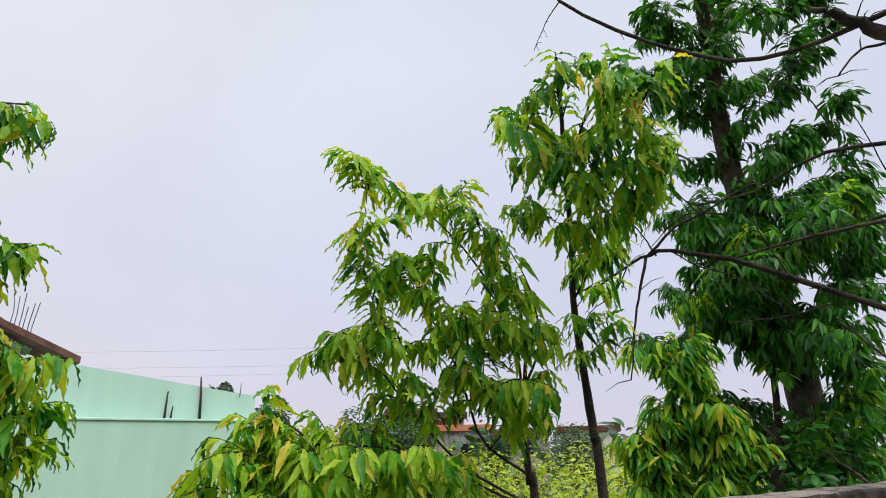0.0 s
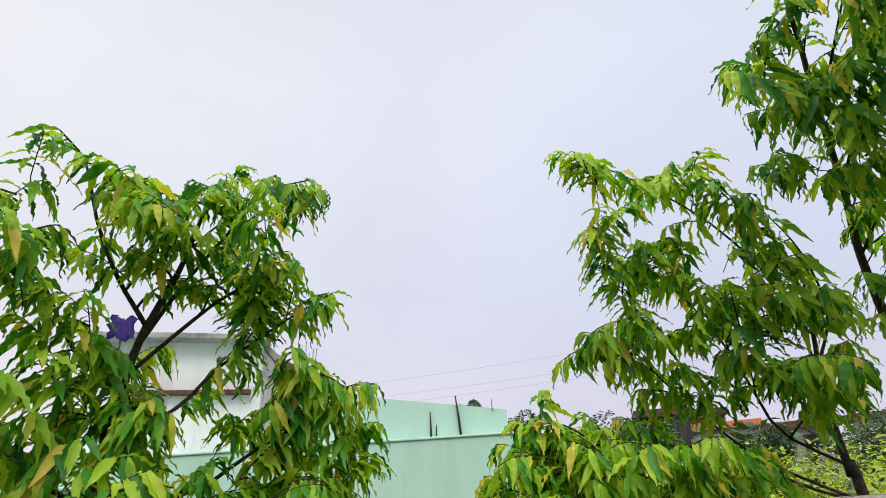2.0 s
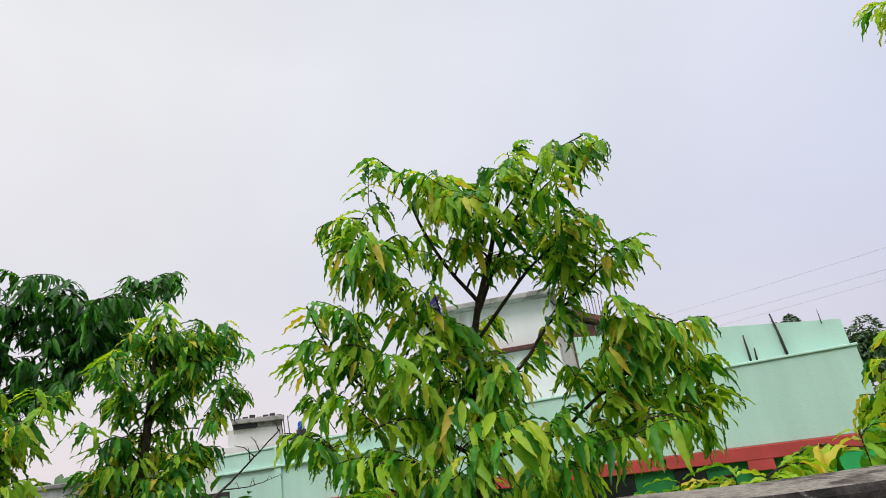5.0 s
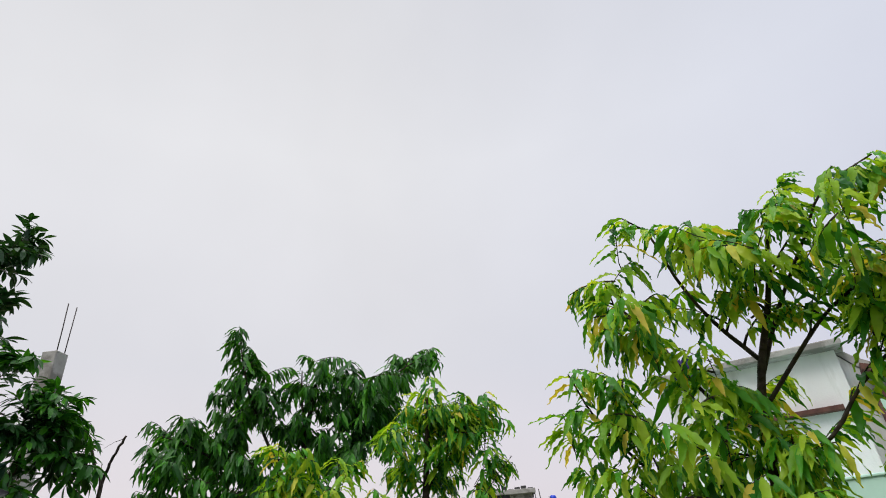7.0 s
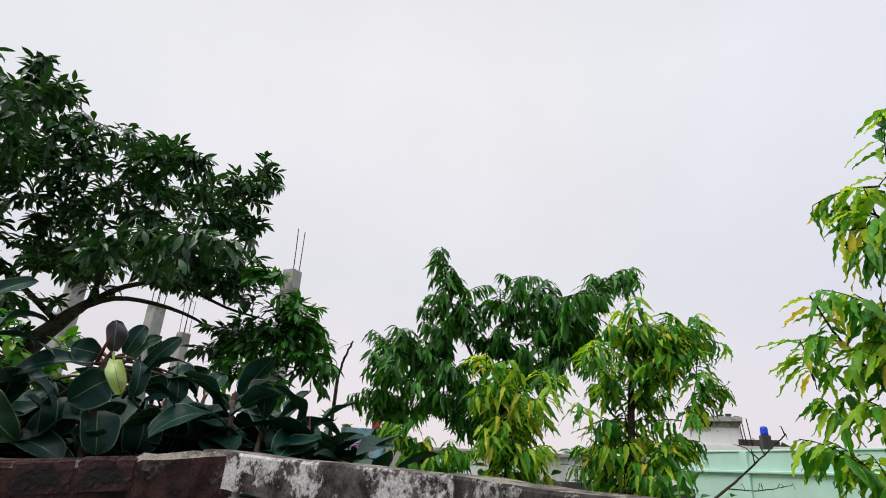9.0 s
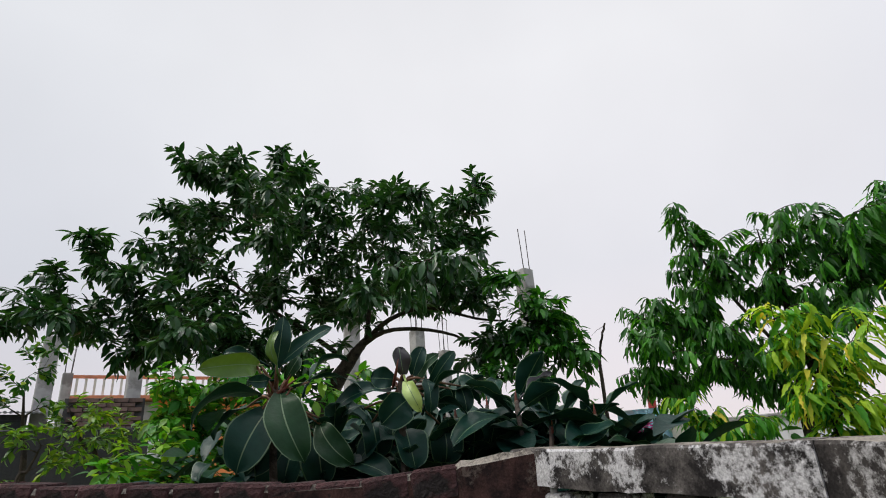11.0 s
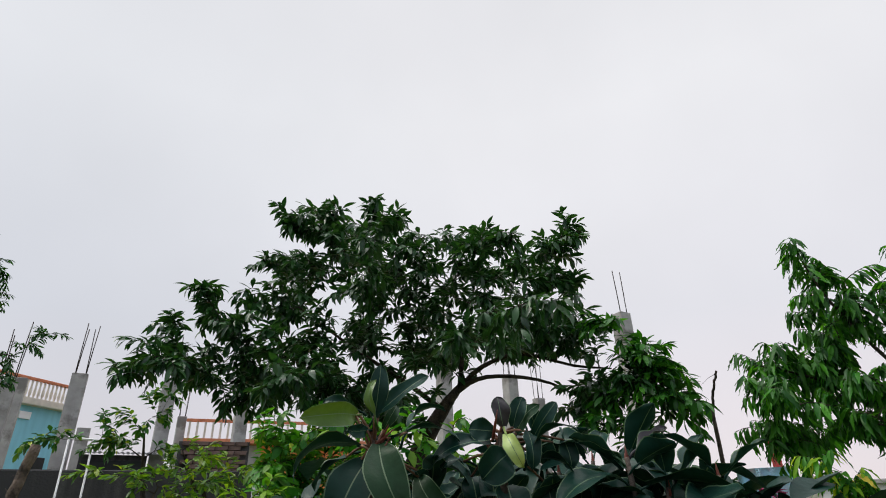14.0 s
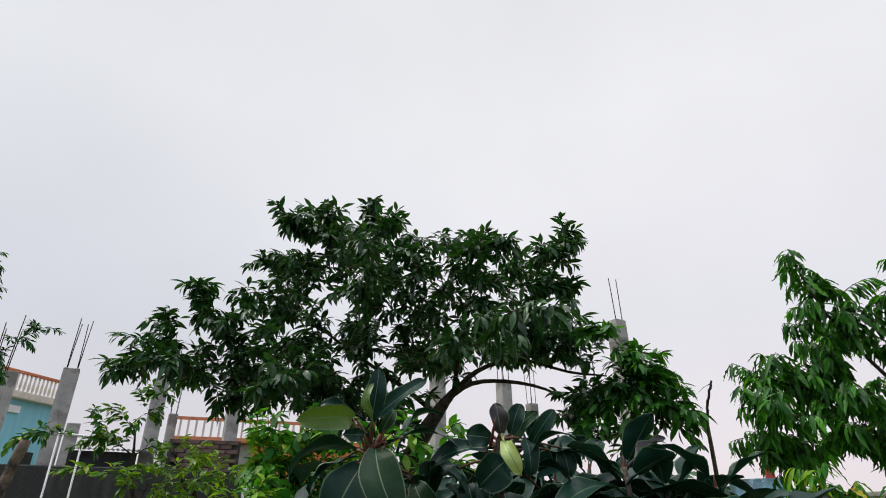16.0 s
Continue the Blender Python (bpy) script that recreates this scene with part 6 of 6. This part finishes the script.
# ================= rubber plant =================
def rubber_leaf(length, width, droop, curl, bend=0.0, span=False):
    """One thick glossy leaf: blade with raised margins and a pale midrib."""
    bm = bmesh.new()
    seg, cols = 10, (-1, -0.94, -0.62, -0.31, -0.035, 0.035, 0.31, 0.62, 0.94, 1)
    rows = []
    y = z = 0.0
    for i in range(seg + 1):
        u = i / seg
        ang = droop * (u ** 1.6 * 1.5 - 0.25) if span else droop * u
        y += math.cos(ang) * length / seg * (i > 0)
        z -= math.sin(ang) * length / seg * (i > 0)
        w = width * 0.5 * (math.sin(math.pi * min(1, u * 0.94 + 0.05)) ** 0.62) * (1 if u < 0.93 else 0.45)
        row = []
        for c in cols:
            lift = (abs(c) ** 1.5) * w * curl + (0.002 if abs(c) < 0.1 else 0)
            row.append(bm.verts.new((c * w + bend * length * math.sin(math.pi * u), y + lift * math.sin(ang), z + lift * math.cos(ang) + 0.007 * math.sin(u * 11 + c * 2.4) * abs(c))))
        rows.append(row)
    for r0, r1 in zip(rows, rows[1:]):
        for k in range(len(cols) - 1):
            f = bm.faces.new((r0[k], r0[k + 1], r1[k + 1], r1[k]))
            f.smooth = True
            f.material_index = 1 if k in (0, 4, 8) else 0
    tube(bm, [Vector((0, -0.05, -0.012)), Vector((0, -0.02, 0.0)), Vector((0, 0.01, 0.0))], [0.0045, 0.004, 0.003], 6)
    if span:
        # turn the arched blade so that it runs straight from stalk to point
        end = rows[-1][4].co.lerp(rows[-1][5].co, 0.5)
        bmesh.ops.transform(bm, matrix=Matrix.Scale(length / end.length, 4) @ end.rotation_difference(Vector((0, 1, 0))).to_matrix().to_4x4(), verts=bm.verts[:])
    me = bpy.data.meshes.new("leaf")
    bm.to_mesh(me)
    bm.free()
    return me


R_MESH = []
for k, (a_, b_, c_, d_) in enumerate([(0.24, 0.125, 0.5, 0.35), (0.26, 0.13, 0.9, 0.3), (0.22, 0.12, 0.25, 0.45), (0.18, 0.085, 0.3, 0.6), (0.25, 0.135, 1.3, 0.25), (0.23, 0.125, 0.05, 0.3)]):
    me = rubber_leaf(a_, b_, c_, d_)
    me.materials.append(M_RUBBER)
    me.materials.append(M_RUBBERRIB)
    R_MESH.append(me)
PALE = rubber_leaf(0.125, 0.052, 0.5, 0.25)
PALE.materials.append(M_RUBBERPALE)
PALE.materials.append(M_RUBBERRIB)
PLUM = rubber_leaf(0.11, 0.05, 0.15, 0.7)
PLUM.materials.append(M_RUBBERPLUM)
PLUM.materials.append(M_RUBBERRIB)


def rubber_shoot(tip, seed, n=13, scale=1.0, pale=None):
    rng = random.Random(seed)
    tip = Vector(tip)
    foot = Vector((tip.x - 0.25 + rng.uniform(-0.15, 0.15), tip.y - 0.25 + rng.uniform(-0.15, 0.15), 0))
    root = thing("rubber_plant", "rubber plant shoot with large glossy dark green leaves", "plant", "rubber plants behind the wall", at=foot)
    inv = -foot
    low = tip - Vector((rng.uniform(-0.05, 0.08), rng.uniform(-0.05, 0.08), 0.45))
    bm = bmesh.new()
    tube(bm, [p + inv for p in curve_pts([foot, foot.lerp(low, 0.6), low, tip], 14)], [0.022 - 0.001 * i for i in range(15)], 8, rng, 0.05)
    part("stem", bm, M_BARKGREY, root, smooth=True)
    bm = bmesh.new()
    tube(bm, [tip + inv + Vector((0, 0, z)) for z in (-0.03, 0.0, 0.02, 0.038)], [0.006, 0.007, 0.004, 0.001], 7)
    part("bud_sheath", bm, M_SHEATH, root, "dark red bud sheath", smooth=True)
    an = rng.uniform(0, 6.28)
    for k in range(n):
        u = k / n
        an += 2.4 + rng.uniform(-0.2, 0.2)
        base = tip + (low - tip) * (u * 0.75) + inv
        rise = 1.0 - 2.6 * u + rng.uniform(-0.35, 0.35)
        d = Vector((math.cos(an), math.sin(an), rise))
        pale_one = pale is not None and k == pale
        if pale_one:
            near = Vector((HUB.x - tip.x, HUB.y - tip.y, 0)).normalized()
            d = near + Vector((0.1, -0.1, -1.1))
            base = tip + inv + near * 0.05 + Vector((0, 0, 0.03))
        plum_one = n == 16 and k == 0
        ob = new("leaf", PALE if pale_one else PLUM if plum_one else R_MESH[3 if k < 3 else rng.randrange(6)])
        ob.parent = root
        s = scale * rng.uniform(0.8, 1.08)
        ob.matrix_basis = Matrix.Translation(base + d.normalized() * 0.05) @ facing(d, roll=rng.uniform(-0.5, 0.5)) @ Matrix.Scale(s, 4)
        if pale_one:
            ob["label"] = "pale yellow-green young leaf"
        if plum_one:
            ob["label"] = "plum-tinted young leaf"
    return root


def rubber_crown(tip, leaves, seed, pale=None, plum=None, light=()):
    """A large shoot in view from the terrace: each leaf from its stalk to its point, its width, and whether its face is turned to the terrace."""
    rng = random.Random(seed)
    tip = Vector(tip)
    foot = Vector((tip.x - 0.2, tip.y - 0.15, 0))
    root = thing("rubber_plant", "tall rubber plant shoot with large glossy dark green leaves", "plant", "rubber plants behind the wall", at=foot)
    bm = bmesh.new()
    tube(bm, [p - foot for p in curve_pts([foot, foot.lerp(tip, 0.5) + Vector((-0.05, 0, 0)), tip - Vector((0, 0, 0.2)), tip], 14)], [0.022 - 0.001 * i for i in range(15)], 8, rng, 0.05)
    part("stem", bm, M_BARK, root, smooth=True)
    for k in range(7):
        bm = bmesh.new()
        q = tip - foot + Vector((rng.uniform(-0.02, 0.02), rng.uniform(-0.02, 0.02), -0.018 * k))
        e = q + Vector((rng.uniform(-0.06, 0.06), rng.uniform(-0.06, 0.06), rng.uniform(0.03, 0.09)))
        tube(bm, [q, q.lerp(e, 0.5), e], [0.006, 0.005, 0.001], 7)
        part("bud_sheath", bm, M_SHEATH, root, "dark red bud sheath", smooth=True)
    for k, (ax, ay, az_, bx, by, bz, wide, face) in enumerate(leaves):
        a, b = Vector((ax, ay, az_)), Vector((bx, by, bz))
        near = (HUB - a).normalized()
        up = near + Vector((0, 0, 0.35)) if face else Vector((0, 0, 1)) + near * 0.25
        d = b - a
        long = d.length
        me = rubber_leaf(long, wide * rng.uniform(0.95, 1.05), rng.uniform(0.5, 1.3), rng.uniform(0.2, 0.55), rng.uniform(-0.09, 0.09), True)
        for m in ((M_RUBBERPALE if k == pale else M_RUBBERPLUM if k == plum else M_RUBBERLIGHT if k in light else M_RUBBER), M_RUBBERRIB):
            me.materials.append(m)
        ob = new("leaf", me)
        ob.parent = root
        ob.matrix_basis = Matrix.Translation(a - foot) @ facing(d, up=up, roll=rng.uniform(-0.5, 0.5))
        if k in (pale, plum) or k in light:
            ob["label"] = "pale yellow-green young leaf" if k == pale else "plum-tinted young leaf" if k == plum else "lighter green leaf"
        stalk = tip - foot - Vector((0, 0, 0.02 * (k % 4)))
        bm = bmesh.new()
        tube(bm, [stalk, stalk.lerp(a - foot, 0.6) + Vector((0, 0, 0.008)), a - foot], [0.0055, 0.0045, 0.004], 6)
        part("leaf_stalk", bm, M_STALK, root, smooth=True)
    return root


TALL_LEAVES = [(-1.536, -1.933, 2.742, -1.544, -1.915, 2.921, 0.069, 1), (-1.516, -1.91, 2.745, -1.522, -1.912, 2.867, 0.03, 1), (-1.545, -1.923, 2.754, -1.678, -1.811, 2.882, 0.055, 1), (-1.487, -1.974, 2.749, -1.297, -2.021, 2.726, 0.071, 1), (-1.495, -2.001, 2.776, -1.422, -2.08, 2.79, 0.037, 1), (-1.585, -1.903, 2.674, -1.731, -1.722, 2.655, 0.068, 0), (-1.677, -1.921, 2.703, -1.809, -1.85, 2.78, 0.064, 0), (-1.523, -1.988, 2.655, -1.341, -2.091, 2.546, 0.125, 0), (-1.546, -1.976, 2.607, -1.452, -2.003, 2.411, 0.132, 1), (-1.544, -1.917, 2.654, -1.545, -1.8, 2.43, 0.128, 1)]
TALL_LOW = [(-1.702, -1.89, 2.556, -1.739, -1.769, 2.415, 0.086, 1), (-1.735, -1.911, 2.575, -1.862, -1.805, 2.504, 0.081, 0), (-1.598, -1.99, 2.55, -1.516, -2.041, 2.404, 0.082, 1), (-1.542, -2.082, 2.628, -1.48, -2.166, 2.524, 0.127, 0), (-1.72, -1.932, 2.516, -1.741, -1.914, 2.362, 0.097, 1), (-1.685, -1.995, 2.508, -1.661, -2.02, 2.352, 0.128, 1), (-1.596, -2.075, 2.507, -1.605, -2.044, 2.353, 0.127, 1), (-1.497, -2.132, 2.45, -1.411, -2.133, 2.394, 0.083, 0), (-1.509, -1.94, 2.698, -1.432, -1.953, 2.691, 0.043, 1), (-1.577, -1.932, 2.705, -1.627, -1.921, 2.789, 0.037, 1)]
WIDE_LEAVES = [(-1.83, -1.617, 2.701, -1.824, -1.629, 2.802, 0.065, 1), (-1.867, -1.601, 2.699, -1.9, -1.574, 2.802, 0.055, 1), (-1.875, -1.594, 2.677, -1.927, -1.524, 2.772, 0.051, 1), (-1.938, -1.578, 2.659, -2.006, -1.505, 2.788, 0.05, 1), (-1.828, -1.657, 2.689, -1.776, -1.723, 2.698, 0.073, 1), (-1.825, -1.669, 2.658, -1.718, -1.84, 2.583, 0.078, 0), (-1.827, -1.607, 2.61, -1.748, -1.656, 2.533, 0.11, 1), (-1.802, -1.773, 2.601, -1.738, -1.82, 2.57, 0.045, 0), (-1.895, -1.563, 2.683, -1.875, -1.544, 2.559, 0.056, 1)]
WIDE_LOW = [(-1.907, -1.561, 2.613, -1.972, -1.4, 2.661, 0.077, 0), (-1.921, -1.582, 2.582, -1.98, -1.453, 2.529, 0.094, 0), (-1.862, -1.64, 2.52, -1.832, -1.585, 2.385, 0.116, 1), (-2.046, -1.516, 2.663, -2.046, -1.496, 2.56, 0.064, 1), (-1.867, -1.794, 2.555, -1.878, -1.789, 2.434, 0.107, 1), (-2.034, -1.598, 2.526, -2.037, -1.6, 2.398, 0.108, 1), (-1.799, -1.583, 2.668, -1.795, -1.521, 2.56, 0.046, 1), (-1.899, -1.758, 2.508, -1.822, -1.825, 2.415, 0.093, 0), (-2.054, -1.563, 2.66, -2.123, -1.47, 2.62, 0.087, 0)]
rubber_crown((-1.54, -1.94, 2.68), TALL_LEAVES + TALL_LOW, 38, light=(1, 3))
rubber_crown((-1.83, -1.63, 2.68), WIDE_LEAVES + WIDE_LOW, 39, plum=0, pale=15)
for k, p in enumerate(RUBBER):
    rubber_shoot(p, 42 + k, n=16 if k < 1 else 13, scale=1.12 if k < 1 else 1.08)
# lower shoots that fill the hedge behind the wall
for k in range(22):
    u = k / 21
    q = Vector((-1.52, -1.95, 0)).lerp(Vector((-2.12, -1.22, 0)), u)
    rr = random.Random(300 + k)
    rubber_shoot((q.x - rr.uniform(0.15, 0.4), q.y - rr.uniform(0.05, 0.25), 2.36 + 0.14 * rr.random()), 60 + k, n=13, scale=1.1)

# ================= distance =================
def far_foliage(name, label, clumps, shapes, material, seed, per, size, kind="stuff"):
    """A mass of foliage in one mesh: leaves scattered over clumps (x, y, base, top, radius)."""
    rng = random.Random(seed)
    poses_ = []
    for x, y, z0, z1, r in clumps:
        for k in range(per):
            v = Vector((rng.gauss(0, 1), rng.gauss(0, 1), rng.gauss(0, 1))).normalized() * rng.uniform(0.55, 1.0) ** 0.5
            p = Vector((x + v.x * r, y + v.y * r, (z0 + z1) / 2 + v.z * (z1 - z0) / 2))
            d = Vector((v.x, v.y, v.z * 0.6 + 0.1)) + Vector((rng.uniform(-0.6, 0.6), rng.uniform(-0.6, 0.6), rng.uniform(-0.5, 0.3)))
            poses_.append((Matrix.Translation(p) @ facing(d, roll=rng.uniform(-1, 1)) @ Matrix.Scale(size * rng.uniform(0.6, 1.3), 4), rng.randrange(len(shapes)), 0))
    ob = joined_leaves(name, shapes, poses_, [material], None)
    return tagged(ob, label, "foliage", kind=kind)


hedge_rng = random.Random(71)
# filler leaves added so the gaps between rubber plants go as dark as shade
thick = []
for k in range(52):
    az, d = hedge_rng.uniform(107, 147), hedge_rng.uniform(2.35, 3.1)
    p = polar(az, d)
    thick.append((p.x, p.y, 1.2, hedge_rng.uniform(2.48, 2.62) - 0.004 * max(0, 125 - az), 0.26))
LARGE = [leaf_shape(0.21, 0.105, 0.5 + 0.3 * i, fold=0.3, seg=5, twist=0.2 * i, shape=0.5) for i in range(3)]
far_foliage("undergrowth", "dense filler mass of rubber plant leaves darkening the shaded gaps behind the wall", thick, LARGE, M_RUBBER, 9, 75, 1.0)
# added undergrowth; its dark green stands in for the shade there
low_ = []
for k in range(26):
    az, d = hedge_rng.uniform(134, 152), hedge_rng.uniform(4.0, 4.7)
    p = polar(az, d)
    low_.append((p.x, p.y, 1.2, hedge_rng.uniform(2.45, 2.75), 0.3))
far_foliage("undergrowth", "dense dark green undergrowth added for the shade behind the brick wall", low_, BROAD, M_DARKLEAF, 11, 130, 1.0)
stems = []
for k in range(16):
    az, d = hedge_rng.uniform(72, 96), hedge_rng.uniform(4.1, 4.8)
    p = polar(az, d)
    stems.append((p.x, p.y, 0.8, hedge_rng.uniform(2.3, 2.52), 0.28))
far_foliage("undergrowth", "dark green undergrowth round the stems of young trees", stems, BROAD, M_DARKLEAF, 12, 110, 1.0)
# undergrowth in the dark leaf colour, which also paints in the trunks' shadows
shade = []
for k in range(34):
    az, d = hedge_rng.uniform(-48, -19), hedge_rng.uniform(4.6, 7.5)
    p = polar(az, d)
    shade.append((p.x, p.y, 0.6, hedge_rng.uniform(2.4, 2.95), 0.5))
far_foliage("undergrowth", "dense undergrowth below the tall tree, its dark green carrying the trunk shade", shade, BROAD, M_DARKLEAF, 10, 260, 0.85)

rng = random.Random(77)
field = []
for k in range(185):
    az, d = rng.uniform(-45, 15), rng.uniform(7.5, 24)
    p = polar(az, d)
    field.append((p.x, p.y, 0.0, rng.uniform(1.95, 2.42) + 0.034 * d, rng.uniform(0.5, 0.9)))
far_foliage("field_shrubs", "yellow-green overgrown field of low shrubs", field, CLUMP, M_FIELD, 5, 220, 0.34)
hedge = []
for k in range(150):
    az, d = rng.uniform(-50, 200), rng.uniform(38, 70)
    p = polar(az, d)
    hedge.append((p.x, p.y, 0.0, rng.uniform(2.5, 6.0), rng.uniform(1.5, 3.2)))
far_foliage("far_woods", "distant line of dark green trees", hedge, CLUMP, M_FAR, 6, 60, 4.0)
for k, (az, el, d, r) in enumerate([(17.2, 6.2, 20, 0.75), (9.0, 5.4, 17, 0.9), (6.3, 5.0, 18, 0.8), (-11, 3.7, 24, 1.2), (-3.5, 3.2, 26, 0.8), (22.3, 7.4, 24, 0.5)]):
    z1 = height(el, d)
    p = polar(az, d)
    root = thing("background_tree", "round dark green tree beyond the field", "tree", "trees beyond the field", at=p)
    bm = bmesh.new()
    tube(bm, [Vector((0, 0, 0)), Vector((0.05, 0.05, z1 * 0.4)), Vector((0, 0, z1 * 0.75))], [0.14, 0.11, 0.05], 8)
    part("trunk", bm, M_BARK, root)
    c = []
    rr = random.Random(k)
    for j in range(9):
        an = rr.uniform(0, 6.28)
        rad = r * rr.uniform(0.2, 0.75)
        top = z1 * rr.uniform(0.78, 1.0)
        c.append((math.cos(an) * rad, math.sin(an) * rad, max(0.8, top - r * 1.6), top, r * 0.5))
    ob = far_foliage("crown", "", c, BROAD, M_FAR, 50 + k, 380, 1.3)
    for key in ("label", "category"):
        if key in ob:
            del ob[key]
    ob.parent = root
# low houses across the field
for k, (az, el, d, w, m1, m2) in enumerate([(4.4, 5.0, 45, 3.4, M_CEMENT, M_BROWN), (-0.4, 3.4, 48, 4.5, M_CONCRETE, M_TERRA), (-6.2, 2.9, 46, 4.0, M_CONCRETE, M_BROWN), (-12.5, 3.0, 50, 4.5, M_CREAM, M_BROWN), (1.6, 4.6, 50, 4.0, M_BROWN, M_CEMENT)]):
    root, r = slab_house("field_house", "low distant house with a reddish roof across the field", frame_at(az, d, 5), w, 4.0, height(el, d) - 0.5, m1, m2, 0.5, 0.3)
    part("window", boxed(r @ Matrix.Translation((0.4, -0.05, 2.9)), 0.9, 0.1, 0.9), M_GLASSDARK, root, "dark window opening")

# ================= brick wall at the terrace's south-west =================
def brick_run():
    a, b = WALL[2], WALL[3]
    d = Vector((b.x - a.x, b.y - a.y, 0))
    L = d.length
    d.normalize()
    inn = Vector((d.y, -d.x, 0))
    if (HUB - a).dot(inn) < 0:
        inn = -inn
    rng = random.Random(91)

    tops = [(0, 2.418), (0.2, 2.400), (0.41, 2.386), (0.58, 2.387), (0.79, 2.397), (1.05, 2.411), (1.43, 2.435), (1.63, 2.447), (1.87, 2.457), (3.5, 2.48)]
    BRICKS = (0.2, 1.64)

    def top(s):
        return profile(tops, s)

    def bricky(s):
        return BRICKS[0] < s < BRICKS[1]

    bm = bmesh.new()
    rows = []
    n = 140
    for i in range(n + 1):
        s = L * i / n
        p = Vector((a.x, a.y, 0)) + d * s
        t = top(s) - (0.013 if bricky(s) else 0.0)
        j = rng.uniform(-0.004, 0.004)
        back = 0.008 if bricky(s) else 0.0
        pr = [(0.0, 0.0), (0.0, t - 0.01), (0.01, t), (0.115, t + j), (0.13 - back, t - 0.012), (0.13 - back + j, t - 0.1), (0.13 - back, FLOOR_Z - 0.2), (0.13 - back, 0)]
        rows.append([bm.verts.new(p + inn * x + Vector((0, 0, z))) for x, z in pr])
    for r0, r1 in zip(rows, rows[1:]):
        for k in range(len(r0) - 1):
            f = bm.faces.new((r0[k], r0[k + 1], r1[k + 1], r1[k]))
            f.material_index = 1 if 1 <= k <= 3 else 0
    bm.faces.new(rows[0])
    bm.faces.new(rows[-1][::-1])
    bmesh.ops.recalc_face_normals(bm, faces=bm.faces)
    w = tagged(link("wall_southwest", bm, [M_MOSS, M_COPING]), "old brick parapet wall with mossy crumbling plaster", "wall", kind="structure")
    variants = []
    for k in range(5):
        bm = boxed(Matrix.Identity(4), 0.106, 0.125, 0.070, 0.006)
        for v in bm.verts:
            v.co += Vector((rng.uniform(-1, 1), rng.uniform(-1, 1), rng.uniform(-1, 1))) * 0.003
        me = bpy.data.meshes.new("brick")
        bm.to_mesh(me)
        bm.free()
        me.materials.append(M_BRICK)
        variants.append(me)
    for course in range(4):
        s = BRICKS[0] + 0.055 + 0.055 * (course % 2)
        while s < BRICKS[1] - 0.03:
            t = top(s) - 0.078 - course * 0.082
            ob = new("brick", variants[rng.randrange(5)])
            ob.parent = w
            yaw = math.atan2(d.y, d.x)
            ob.matrix_basis = Matrix.Translation(Vector((a.x, a.y, t + rng.uniform(-0.004, 0.004))) + d * s + inn * (0.062 + rng.uniform(-0.004, 0.004))) @ Matrix.Rotation(yaw + rng.uniform(-0.02, 0.02), 4, "Z") @ Matrix.Rotation((top(s - 0.05) - top(s + 0.05)) / 0.1, 4, "Y")
            s += 0.113


brick_run()
